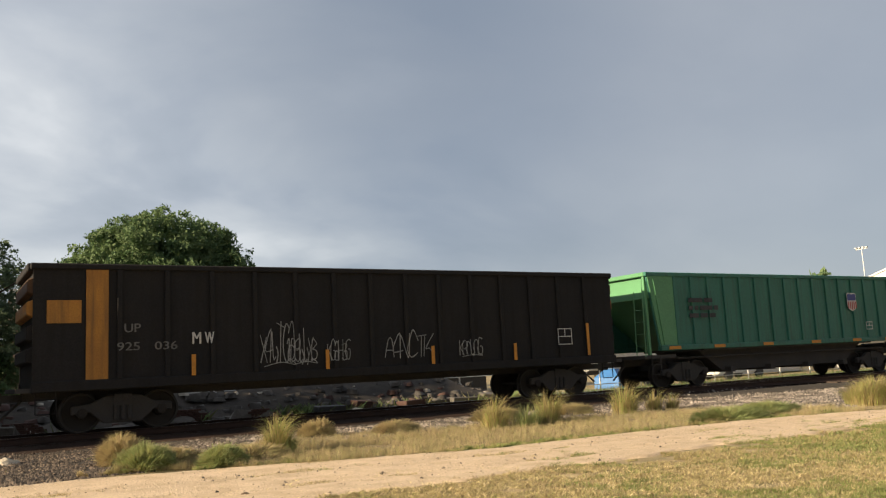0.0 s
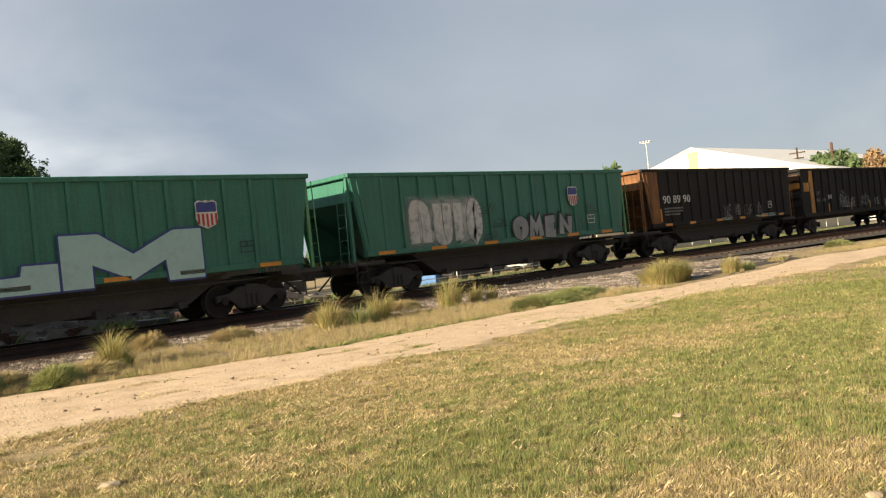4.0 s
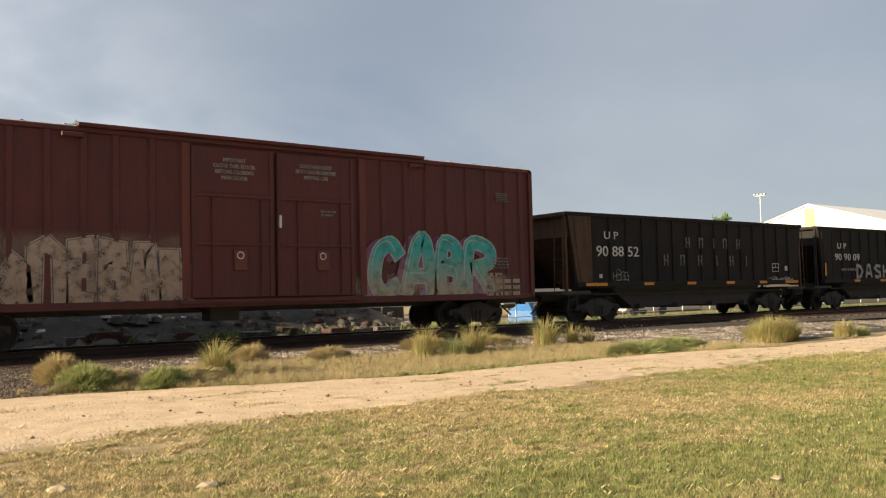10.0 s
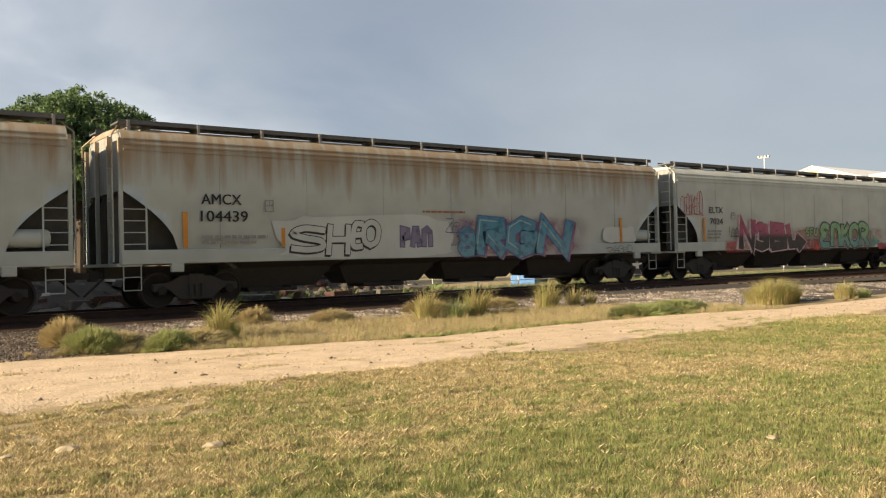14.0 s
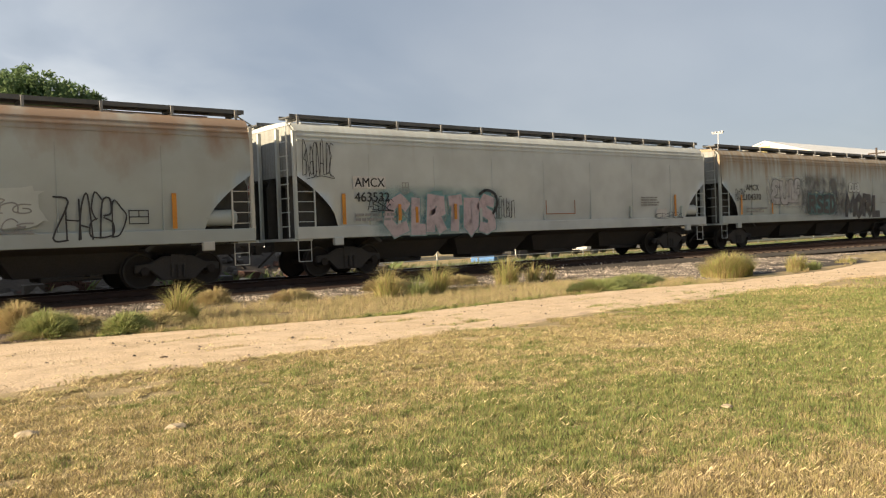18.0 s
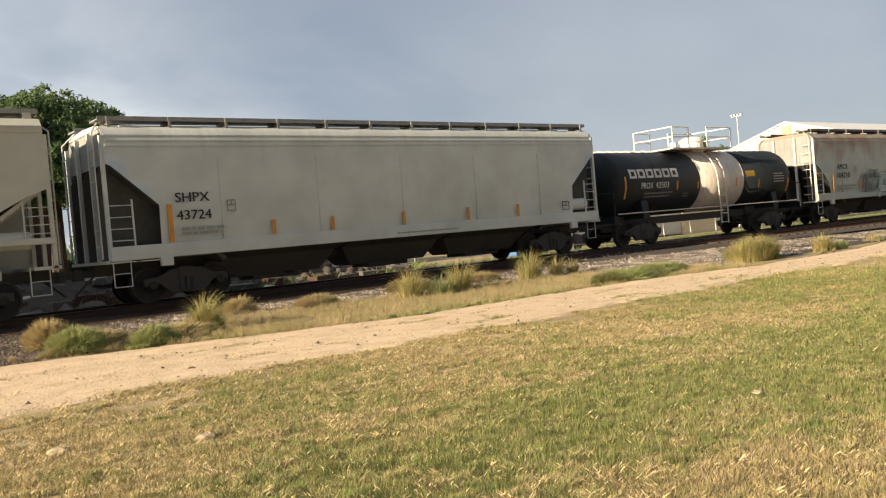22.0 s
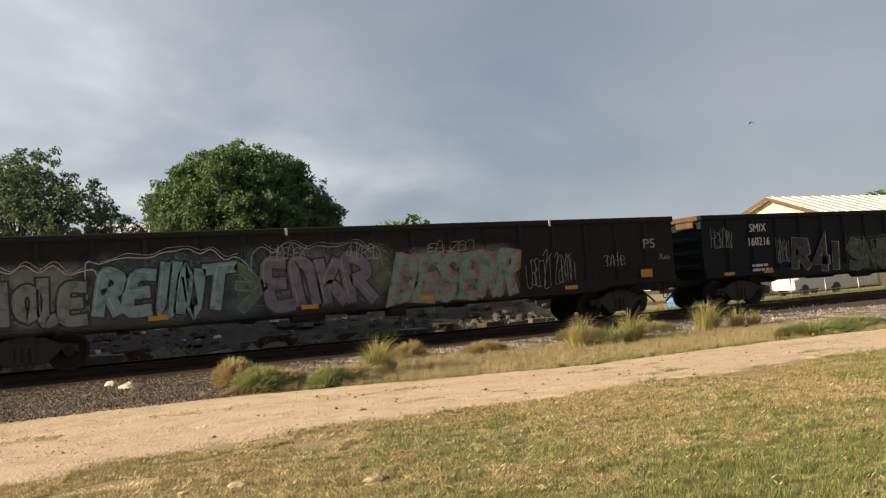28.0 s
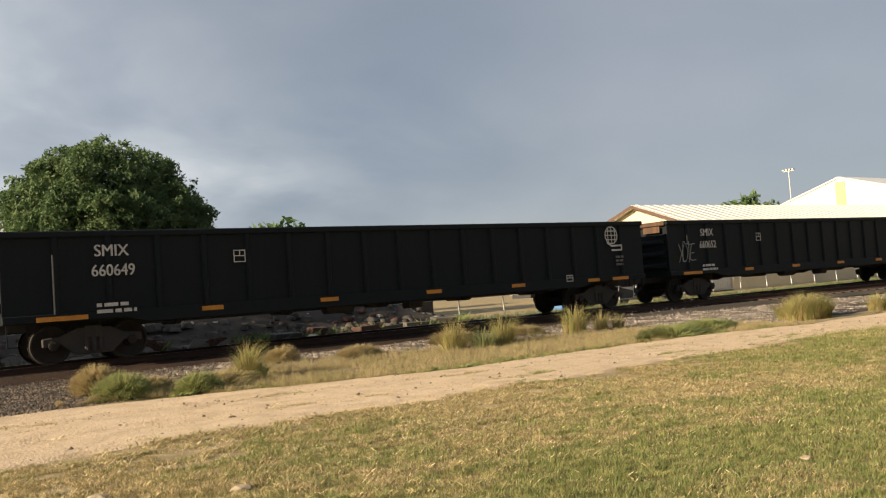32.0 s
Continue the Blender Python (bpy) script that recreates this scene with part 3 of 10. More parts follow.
MAT = {
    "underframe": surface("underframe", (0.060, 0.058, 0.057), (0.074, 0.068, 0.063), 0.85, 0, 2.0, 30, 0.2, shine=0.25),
    "wheel_steel": surface("wheel_steel", (0.052, 0.046, 0.042), (0.040, 0.036, 0.033), 0.7, 0.0, 4, 60, 0.1, shine=0.15),
    "tread": surface("tread", (0.055, 0.05, 0.046), None, 0.6, 0.3, 6, 90, 0.05),
    "rail_steel": surface("rail_steel", (0.062, 0.032, 0.022), (0.038, 0.021, 0.016), 0.75, 0.2, 3, 60, 0.2),
    "rail_top": surface("rail_top", (0.16, 0.14, 0.13), None, 0.35, 0.8, 3, 60, 0.05),
    "tie_wood": surface("tie_wood", (0.085, 0.06, 0.045), (0.04, 0.03, 0.025), 0.9, 0, 5, 50, 0.4, squash=(6, 1, 1)),
    "shoulder_stone": surface("shoulder_stone", (0.058, 0.036, 0.027), (0.034, 0.023, 0.018), 0.85, 0, 1.2, 40, 0.3, 0.4, island=0.4, shine=0.2),
    "stone": surface("stone", (0.41, 0.35, 0.295), (0.12, 0.10, 0.083), 0.9, 0, 1.6, 60, 0.3, 0.3, island=0.75),
    "ballast_bed": surface("ballast_bed", (0.065, 0.054, 0.045), (0.04, 0.034, 0.029), 0.95, 0, 1.0, 22, 0.9),
    "dark_stone": surface("dark_stone", (0.17, 0.13, 0.098), (0.07, 0.054, 0.042), 0.9, 0, 1.6, 60, 0.3, 0.4, island=0.75),
    "caliche": surface("caliche", (0.69, 0.535, 0.37), (0.57, 0.435, 0.29), 0.95, 0, 0.7, 26, 0.9, 0.4, (0.38, 0.275, 0.16), 0.6, squash=(0.35, 1.2, 1)),
    "pebble": surface("pebble", (0.60, 0.47, 0.33), (0.44, 0.34, 0.23), 0.9, 0, 2, 60, 0.2, island=0.35),
    "lawn_soil": surface("lawn_soil", (0.36, 0.275, 0.145), (0.22, 0.18, 0.085), 0.95, 0, 2.4, 30, 0.9, 0.3, (0.50, 0.385, 0.225), 0.75),
    "verge_soil": surface("verge_soil", (0.27, 0.20, 0.115), (0.19, 0.155, 0.08), 0.95, 0, 0.8, 25, 0.6),
    "grass": blades("grass", (0.60, 0.465, 0.245), (0.16, 0.21, 0.054), 0.30, bias=0.49, spread=0.30, worn=0.08),
    "grass_dry": blades("grass_dry", (0.61, 0.485, 0.28), (0.29, 0.255, 0.11), 5.5, bias=0.53, spread=0.5, vary=0.7),
    "grass_green": blades("grass_green", (0.50, 0.465, 0.195), (0.145, 0.19, 0.055), 5.5, bias=0.49, spread=0.5, vary=0.7),
    "verge": blades("verge", (0.55, 0.43, 0.26), (0.30, 0.28, 0.125), 1.7, bias=0.52, spread=0.45, vary=0.5),
    "tuft": blades("tuft", (0.56, 0.45, 0.22), (0.25, 0.27, 0.085), 1.6, bias=0.52, spread=0.6),
    "green_clump": blades("green_clump", (0.42, 0.41, 0.18), (0.26, 0.31, 0.12), 1.8, bias=0.42, spread=0.5, vary=0.32),
    "back_weed": blades("back_weed", (0.26, 0.24, 0.10), (0.10, 0.145, 0.05), 0.5, bias=0.42, spread=0.4),
    "straw": blades("straw", (0.66, 0.55, 0.34), (0.48, 0.42, 0.21), 0.8, bias=0.6, spread=0.3),
    "dry_weed": blades("dry_weed", (0.52, 0.41, 0.23), (0.36, 0.32, 0.15), 1.6, bias=0.55, spread=0.5, vary=0.32),
    "leaf": blades("leaf", (0.15, 0.22, 0.09), (0.09, 0.15, 0.062), 0.5, bias=0.5, spread=0.5, vary=0.35),
    "leaf_grey": blades("leaf_grey", (0.135, 0.18, 0.10), (0.075, 0.115, 0.062), 0.5, bias=0.5, spread=0.5, vary=0.35),
    "dry_leaf": blades("dry_leaf", (0.42, 0.30, 0.17), (0.30, 0.21, 0.12), 0.5, bias=0.5, spread=0.6),
    "bark": surface("bark", (0.10, 0.075, 0.055), (0.06, 0.045, 0.035), 0.9, 0, 3, 20, 0.5, squash=(1, 1, 0.2)),
    "white_paint": surface("white_paint", (0.74, 0.74, 0.72), (0.66, 0.66, 0.64), 0.5, 0, 0.6, 20, 0.05, 0.6, (0.5, 0.48, 0.42), 0.2, True),
    "cream_metal": surface("cream_metal", (0.74, 0.68, 0.52), (0.66, 0.60, 0.45), 0.5, 0, 0.4, 14, 0.1),
    "pale_metal": surface("pale_metal", (0.80, 0.78, 0.70), (0.74, 0.71, 0.62), 0.5, 0, 0.4, 14, 0.1),
    "brown_trim": surface("brown_trim", (0.135, 0.078, 0.058), None, 0.6),
    "yellow_panel": surface("yellow_panel", (0.75, 0.62, 0.28), None, 0.5),
    "galvanised": surface("galvanised", (0.62, 0.62, 0.60), (0.5, 0.5, 0.49), 0.45, 0.4, 2, 30, 0.05),
    "concrete": surface("concrete", (0.50, 0.45, 0.37), (0.38, 0.35, 0.30), 0.9, 0, 0.5, 8, 0.3),
    "asphalt": surface("asphalt", (0.30, 0.285, 0.255), (0.23, 0.22, 0.195), 0.9, 0, 0.4, 20, 0.3),
    "pole_wood": surface("pole_wood", (0.07, 0.05, 0.04), (0.045, 0.035, 0.03), 0.9, 0, 3, 20, 0.4, squash=(1, 1, 0.1)),
    "red_pole": surface("red_pole", (0.13, 0.065, 0.045), (0.09, 0.05, 0.038), 0.85, 0, 3, 20, 0.3, squash=(1, 1, 0.1)),
    "wire": surface("wire", (0.03, 0.03, 0.03), None, 0.6),
    "sign_yellow": surface("sign_yellow", (0.85, 0.48, 0.02), (0.75, 0.42, 0.02), 0.5),
    "sign_red": surface("sign_red", (0.72, 0.10, 0.035), None, 0.5),
    "cabinet_grey": surface("cabinet_grey", (0.66, 0.66, 0.63), (0.58, 0.58, 0.55), 0.5, 0, 1, 20, 0.05),
    "far_leaf": surface("far_leaf", (0.06, 0.09, 0.035), (0.035, 0.055, 0.025), 0.9, 0, 1.2, 6, 0.5),
    "blue_plastic": surface("blue_plastic", (0.05, 0.19, 0.46), (0.04, 0.14, 0.36), 0.5),
    "dark_thing": surface("dark_thing", (0.05, 0.05, 0.055), None, 0.6),
    # brick, rubble and bank soil darkened to carry the shade behind the track
    "brick": surface("brick", (0.09, 0.047, 0.037), (0.066, 0.036, 0.03), 0.9, 0, 1.5, 12, 0.3),
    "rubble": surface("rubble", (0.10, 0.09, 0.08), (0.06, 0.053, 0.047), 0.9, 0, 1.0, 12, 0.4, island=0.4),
    "bank_soil_shaded": surface("bank_soil_shaded", (0.046, 0.036, 0.028), (0.028, 0.023, 0.019), 0.95, 0, 0.9, 8, 0.6, 0.4, (0.085, 0.07, 0.05), 0.5),
    "shadow_wall": surface("shadow_wall", (0.30, 0.28, 0.25), (0.22, 0.2, 0.18), 0.9, 0, 0.5, 8, 0.2),
    "dark_wall": surface("dark_wall", (0.075, 0.068, 0.06), (0.05, 0.046, 0.042), 0.9, 0, 0.6, 12, 0.2),
    "red_roof": surface("red_roof", (0.33, 0.12, 0.085), (0.25, 0.095, 0.07), 0.8, 0, 0.8, 12, 0.2, squash=(4, 1, 1)),
    "clod": surface("clod", (0.15, 0.10, 0.062), (0.10, 0.07, 0.045), 0.95, 0, 6, 40, 0.5),
    "limestone": surface("limestone", (0.66, 0.58, 0.46), (0.52, 0.45, 0.35), 0.9, 0, 3, 30, 0.4),
    "lawn_stone": surface("lawn_stone", (0.50, 0.41, 0.29), (0.36, 0.29, 0.19), 0.95, 0, 9, 40, 0.5),
    "reflector": surface("reflector", (0.70, 0.30, 0.03), (0.55, 0.22, 0.03), 0.45, 0, 2, 30, 0.05),
    "stencil_white": surface("stencil_white", (0.72, 0.71, 0.68), (0.50, 0.49, 0.47), 0.6, 0, 3, 40, 0.05, 0.5),
    "stencil_dim": surface("stencil_dim", (0.21, 0.205, 0.20), (0.10, 0.095, 0.09), 0.6, 0, 3, 40, 0.05, 0.5),
    "stencil_black": surface("stencil_black", (0.009, 0.009, 0.011), (0.022, 0.022, 0.022), 0.6, 0, 3, 40, 0.05, 0.4),
    "stencil_blue": surface("stencil_blue", (0.10, 0.12, 0.32), (0.13, 0.14, 0.28), 0.6),
    "stencil_grey": surface("stencil_grey", (0.26, 0.26, 0.25), (0.33, 0.33, 0.32), 0.6),
    "old_orange": surface("old_orange", (0.44, 0.17, 0.07), (0.30, 0.13, 0.065), 0.6, 0, 2.5, 40, 0.05, 0.4),
    "faded_letter": surface("faded_letter", (0.22, 0.20, 0.18), (0.06, 0.052, 0.047), 0.7, 0, 4.5, 40, 0.05, 0.25),
    "yellow_paint": surface("yellow_paint", (0.52, 0.24, 0.035), (0.36, 0.16, 0.03), 0.6, 0, 1.2, 30, 0.1, 0.5, (0.10, 0.055, 0.03), 0.6, True),
    "rust_orange": surface("rust_orange", (0.34, 0.15, 0.045), (0.12, 0.055, 0.028), 0.8, 0, 0.9, 20, 0.3, 0.45, (0.05, 0.028, 0.018), 0.75, True),
    "rust_brown": surface("rust_brown", (0.095, 0.052, 0.030), (0.045, 0.028, 0.02), 0.8, 0, 0.9, 20, 0.3, 0.5, (0.17, 0.085, 0.035), 0.6, True),
    "brown_black": surface("brown_black", (0.0275, 0.0255, 0.0262), (0.0205, 0.0193, 0.0200), 0.8, 0, 0.8, 25, 0.25, 0.5, (0.030, 0.024, 0.020), 0.5, True, shine=0.2),
    "soot_black": surface("soot_black", (0.024, 0.0243, 0.0265), (0.031, 0.029, 0.0285), 0.8, 0, 0.8, 25, 0.2, 0.5, (0.021, 0.0185, 0.017), 0.45, True, shine=0.15),
    "blue_black": surface("blue_black", (0.0068, 0.0108, 0.0150), (0.0095, 0.0138, 0.0180), 0.62, 0, 0.8, 25, 0.12, 0.6, (0.013, 0.016, 0.018), 0.4, True, shine=0.2),
    "green_paint": surface("green_paint", (0.040, 0.190, 0.140), (0.032, 0.155, 0.115), 0.55, 0, 0.7, 25, 0.15, 0.6, (0.035, 0.085, 0.055), 0.6, True),
    "green_bright": surface("green_bright", (0.12, 0.33, 0.16), (0.10, 0.27, 0.13), 0.55, 0, 0.9, 25, 0.1),
    "box_red": surface("box_red", (0.122, 0.024, 0.026), (0.088, 0.020, 0.021), 0.6, 0, 0.7, 25, 0.15, 0.6, (0.05, 0.018, 0.016), 0.6, True),
    "box_red_light": surface("box_red_light", (0.17, 0.04, 0.03), (0.12, 0.03, 0.025), 0.6, 0, 0.8, 25, 0.15),
    "tank_black": surface("tank_black", (0.0095, 0.0150, 0.0195), (0.013, 0.0185, 0.0225), 0.55, 0, 0.8, 25, 0.05, 0.5, (0.022, 0.023, 0.023), 0.3, True, shine=0.3),
    "tank_white": surface("tank_white", (0.70, 0.64, 0.58), (0.60, 0.54, 0.49), 0.45, 0, 0.8, 25, 0.05, 0.5, (0.25, 0.20, 0.17), 0.5, True),
    "grate": surface("grate", (0.15, 0.155, 0.16), None, 0.6, 0.4),
    "light_grate": surface("light_grate", (0.33, 0.33, 0.33), None, 0.6, 0.3),
    # dark colour carries the shade inside hopper ends and open cars
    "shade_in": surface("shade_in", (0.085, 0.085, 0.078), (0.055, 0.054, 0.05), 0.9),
    # bay colour: grime, plus the shade under the car body painted in
    "bay_shade_grime": surface("bay_shade_grime", (0.125, 0.115, 0.105), (0.08, 0.074, 0.068), 0.9, 0, 1.0, 20, 0.2, 0.5, (0.07, 0.06, 0.05), 0.6, True),
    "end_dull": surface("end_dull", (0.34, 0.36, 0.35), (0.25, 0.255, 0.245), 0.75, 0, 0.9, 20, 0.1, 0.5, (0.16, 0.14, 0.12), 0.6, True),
    "hop_grey": rusty("hop_grey", (0.55, 0.595, 0.565), (0.26, 0.13, 0.06), 3.0, 4.5, 0.15),
    "hop_rust": rusty("hop_rust", (0.49, 0.54, 0.52), (0.30, 0.21, 0.12), 2.5, 4.0, 0.88, run=(2.4, 0.16)),
    "hop_rust_mild": rusty("hop_rust_mild", (0.445, 0.50, 0.485), (0.30, 0.185, 0.11), 2.4, 4.3, 0.85, (0.40, 0.435, 0.42), run=(0.9, 0.55)),
    "hop_pale": rusty("hop_pale", (0.60, 0.64, 0.625), (0.3, 0.2, 0.13), 3.2, 4.9, 0.2),
    "hop_cream": rusty("hop_cream", (0.685, 0.67, 0.60), (0.4, 0.33, 0.25), 3.6, 5.2, 0.2),
    "hop_beige": rusty("hop_beige", (0.545, 0.55, 0.49), (0.33, 0.27, 0.2), 3.4, 5.0, 0.25),
    "ink": surface("ink", (0.02, 0.02, 0.024), (0.05, 0.05, 0.055), 0.6),
    "chalk": surface("chalk", (0.40, 0.40, 0.39), (0.20, 0.20, 0.195), 0.7, 0, 6, 50, 0.05, 0.4),
    "silver": surface("silver", (0.33, 0.35, 0.355), (0.20, 0.215, 0.225), 0.5, 0, 1.6, 30, 0.05),
    "shield_red": surface("shield_red", (0.50, 0.06, 0.05), None, 0.5),
    "shield_blue": surface("shield_blue", (0.05, 0.07, 0.28), None, 0.5),
}
MAT["sp_ice"] = spray("sp_ice", (0.32, 0.48, 0.50), (0.40, 0.50, 0.50), 1.0, 2.5, (0.30, 0.40, 0.42))
MAT["sp_pale_aqua"] = spray("sp_pale_aqua", (0.36, 0.56, 0.56), (0.42, 0.60, 0.59), 1.0, 2.5, (0.33, 0.53, 0.53), 0.1)
MAT["sp_blue_wash"] = spray("sp_blue_wash", (0.24, 0.38, 0.44), (0.16, 0.34, 0.44), 1.2, 2.3, (0.32, 0.42, 0.45), 0.6)
MAT["sp_teal"] = spray("sp_teal", (0.04, 0.42, 0.43), (0.40, 0.34, 0.26), 1.3, 2.4, (0.10, 0.42, 0.40), 0.4)
MAT["sp_green"] = spray("sp_green", (0.25, 0.44, 0.20), (0.14, 0.31, 0.31), 1.40, 1.80, (0.14, 0.40, 0.30), 0.25)
MAT["sp_pink"] = spray("sp_pink", (0.40, 0.085, 0.16), (0.016, 0.015, 0.020), 1.66, 1.86, (0.10, 0.03, 0.05), 0.15)
MAT["sp_rose"] = spray("sp_rose", (0.62, 0.42, 0.46), (0.60, 0.46, 0.49), 1.0, 2.4, (0.55, 0.38, 0.42))
MAT["sp_blush"] = spray("sp_blush", (0.44, 0.45, 0.46), (0.50, 0.42, 0.42), 1.2, 2.3, (0.42, 0.40, 0.41))
MAT["sp_red"] = spray("sp_red", (0.42, 0.05, 0.05), (0.42, 0.07, 0.06), 1.0, 2.0, (0.36, 0.20, 0.17))
MAT["sp_blue"] = spray("sp_blue", (0.06, 0.25, 0.40), (0.18, 0.36, 0.46), 1.1, 2.4, (0.05, 0.30, 0.38))
MAT["sp_slate"] = spray("sp_slate", (0.17, 0.20, 0.225), (0.20, 0.215, 0.23), 1.0, 2.4, (0.11, 0.15, 0.18))
MAT["sp_aqua"] = spray("sp_aqua", (0.17, 0.33, 0.36), (0.26, 0.36, 0.39), 1.0, 2.5, (0.24, 0.34, 0.36))
MAT["sp_olive"] = spray("sp_olive", (0.13, 0.165, 0.085), (0.10, 0.15, 0.13), 1.0, 2.4, (0.05, 0.10, 0.16))
MAT["sp_murk"] = spray("sp_murk", (0.05, 0.055, 0.042), (0.07, 0.07, 0.06), 1.0, 2.4, (0.02, 0.025, 0.025))
MAT["sp_sand"] = spray("sp_sand", (0.42, 0.33, 0.27), (0.36, 0.26, 0.20), 0.9, 2.6, (0.24, 0.14, 0.11), 0.7)
MAT["sp_plum"] = spray("sp_plum", (0.19, 0.06, 0.16), (0.34, 0.22, 0.29), 0.9, 2.4, (0.16, 0.05, 0.12))
MAT["sp_plum_grey"] = spray("sp_plum_grey", (0.115, 0.105, 0.14), (0.07, 0.07, 0.085), 1.0, 2.4, (0.03, 0.03, 0.035))
MAT["sp_white"] = spray("sp_white", (0.58, 0.58, 0.56), (0.50, 0.52, 0.52), 1.0, 2.4, (0.40, 0.42, 0.42))
MAT["sp_teal_pale"] = spray("sp_teal_pale", (0.20, 0.36, 0.37), (0.28, 0.40, 0.40), 1.0, 2.4, (0.26, 0.36, 0.37))
MAT["sp_lilac"] = spray("sp_lilac", (0.24, 0.21, 0.31), (0.28, 0.24, 0.32), 1.0, 2.4, (0.20, 0.18, 0.28))
MAT["sp_pinkish"] = spray("sp_pinkish", (0.40, 0.24, 0.24), (0.36, 0.30, 0.30), 1.0, 2.4, (0.26, 0.34, 0.35))
MAT["sp_silver_edge"] = spray("sp_silver_edge", (0.50, 0.49, 0.46), (0.42, 0.40, 0.37), 1.0, 2.8, (0.32, 0.31, 0.30))
MAT["sp_teal_dark"] = spray("sp_teal_dark", (0.04, 0.13, 0.14), (0.05, 0.16, 0.16), 1.0, 2.4, (0.03, 0.08, 0.09))


MAT["mist_salmon"] = mist("mist_salmon", (0.50, 0.30, 0.24), 0.75)
MAT["mist_red"] = mist("mist_red", (0.47, 0.07, 0.06), 1.0)
MAT["mist_teal"] = mist("mist_teal", (0.16, 0.38, 0.40), 0.8)
MAT["mist_blue"] = mist("mist_blue", (0.10, 0.28, 0.42), 0.85)
MAT["mist_rose"] = mist("mist_rose", (0.45, 0.24, 0.30), 0.7)
MAT["mist_pale"] = mist("mist_pale", (0.58, 0.60, 0.58), 0.9)
MAT["mist_soot"] = mist("mist_soot", (0.13, 0.13, 0.13), 0.9)
MAT["mist_soot_thin"] = mist("mist_soot_thin", (0.20, 0.21, 0.21), 0.5)
MAT["mist_grey"] = mist("mist_grey", (0.28, 0.29, 0.30), 0.9)
MAT["mist_sand"] = mist("mist_sand", (0.33, 0.25, 0.20), 0.9)
MAT["mist_aqua"] = mist("mist_aqua", (0.20, 0.33, 0.35), 0.95)
MAT["mist_plum"] = mist("mist_plum", (0.19, 0.17, 0.22), 0.95)
MAT["mist_olive"] = mist("mist_olive", (0.15, 0.17, 0.10), 0.8)
MAT["sp_black"] = spray("sp_black", (0.022, 0.022, 0.026), (0.03, 0.03, 0.034), 1.0, 2.4, (0.05, 0.05, 0.055), 0.25)
MAT["sp_blush_pink"] = spray("sp_blush_pink", (0.56, 0.44, 0.47), (0.56, 0.47, 0.49), 1.0, 2.4, (0.50, 0.46, 0.48), 0.3)
MAT["sp_maroon"] = spray("sp_maroon", (0.26, 0.08, 0.10), (0.28, 0.12, 0.13), 1.0, 2.4, (0.2, 0.1, 0.12), 0.5)
MAT["sp_seafoam"] = spray("sp_seafoam", (0.30, 0.47, 0.45), (0.44, 0.50, 0.50), 1.2, 2.3, (0.47, 0.46, 0.47), 0.35)
MAT["sp_lime"] = spray("sp_lime", (0.18, 0.25, 0.15), (0.15, 0.22, 0.15), 0.9, 2.2, (0.07, 0.17, 0.22), 0.35)
MAT["sp_deep_blue"] = spray("sp_deep_blue", (0.08, 0.19, 0.25), (0.09, 0.21, 0.24), 0.9, 2.2, (0.10, 0.22, 0.24), 0.35)
MAT["sp_steel"] = spray("sp_steel", (0.22, 0.24, 0.255), (0.27, 0.275, 0.28), 1.0, 2.3, (0.15, 0.18, 0.20), 0.4)
MAT["sp_ash"] = spray("sp_ash", (0.30, 0.31, 0.315), (0.26, 0.27, 0.27), 1.0, 2.3, (0.20, 0.21, 0.215), 0.5)
MAT["sp_dusty_teal"] = spray("sp_dusty_teal", (0.13, 0.34, 0.30), (0.20, 0.32, 0.29), 1.0, 2.4, (0.24, 0.25, 0.23), 0.45)
MAT["sp_coral"] = spray("sp_coral", (0.40, 0.15, 0.15), (0.36, 0.16, 0.15), 1.0, 2.4, (0.28, 0.2, 0.19), 0.5)
MAT["sp_violet"] = spray("sp_violet", (0.20, 0.18, 0.245), (0.17, 0.16, 0.20), 1.0, 2.4, (0.13, 0.12, 0.15), 0.4)


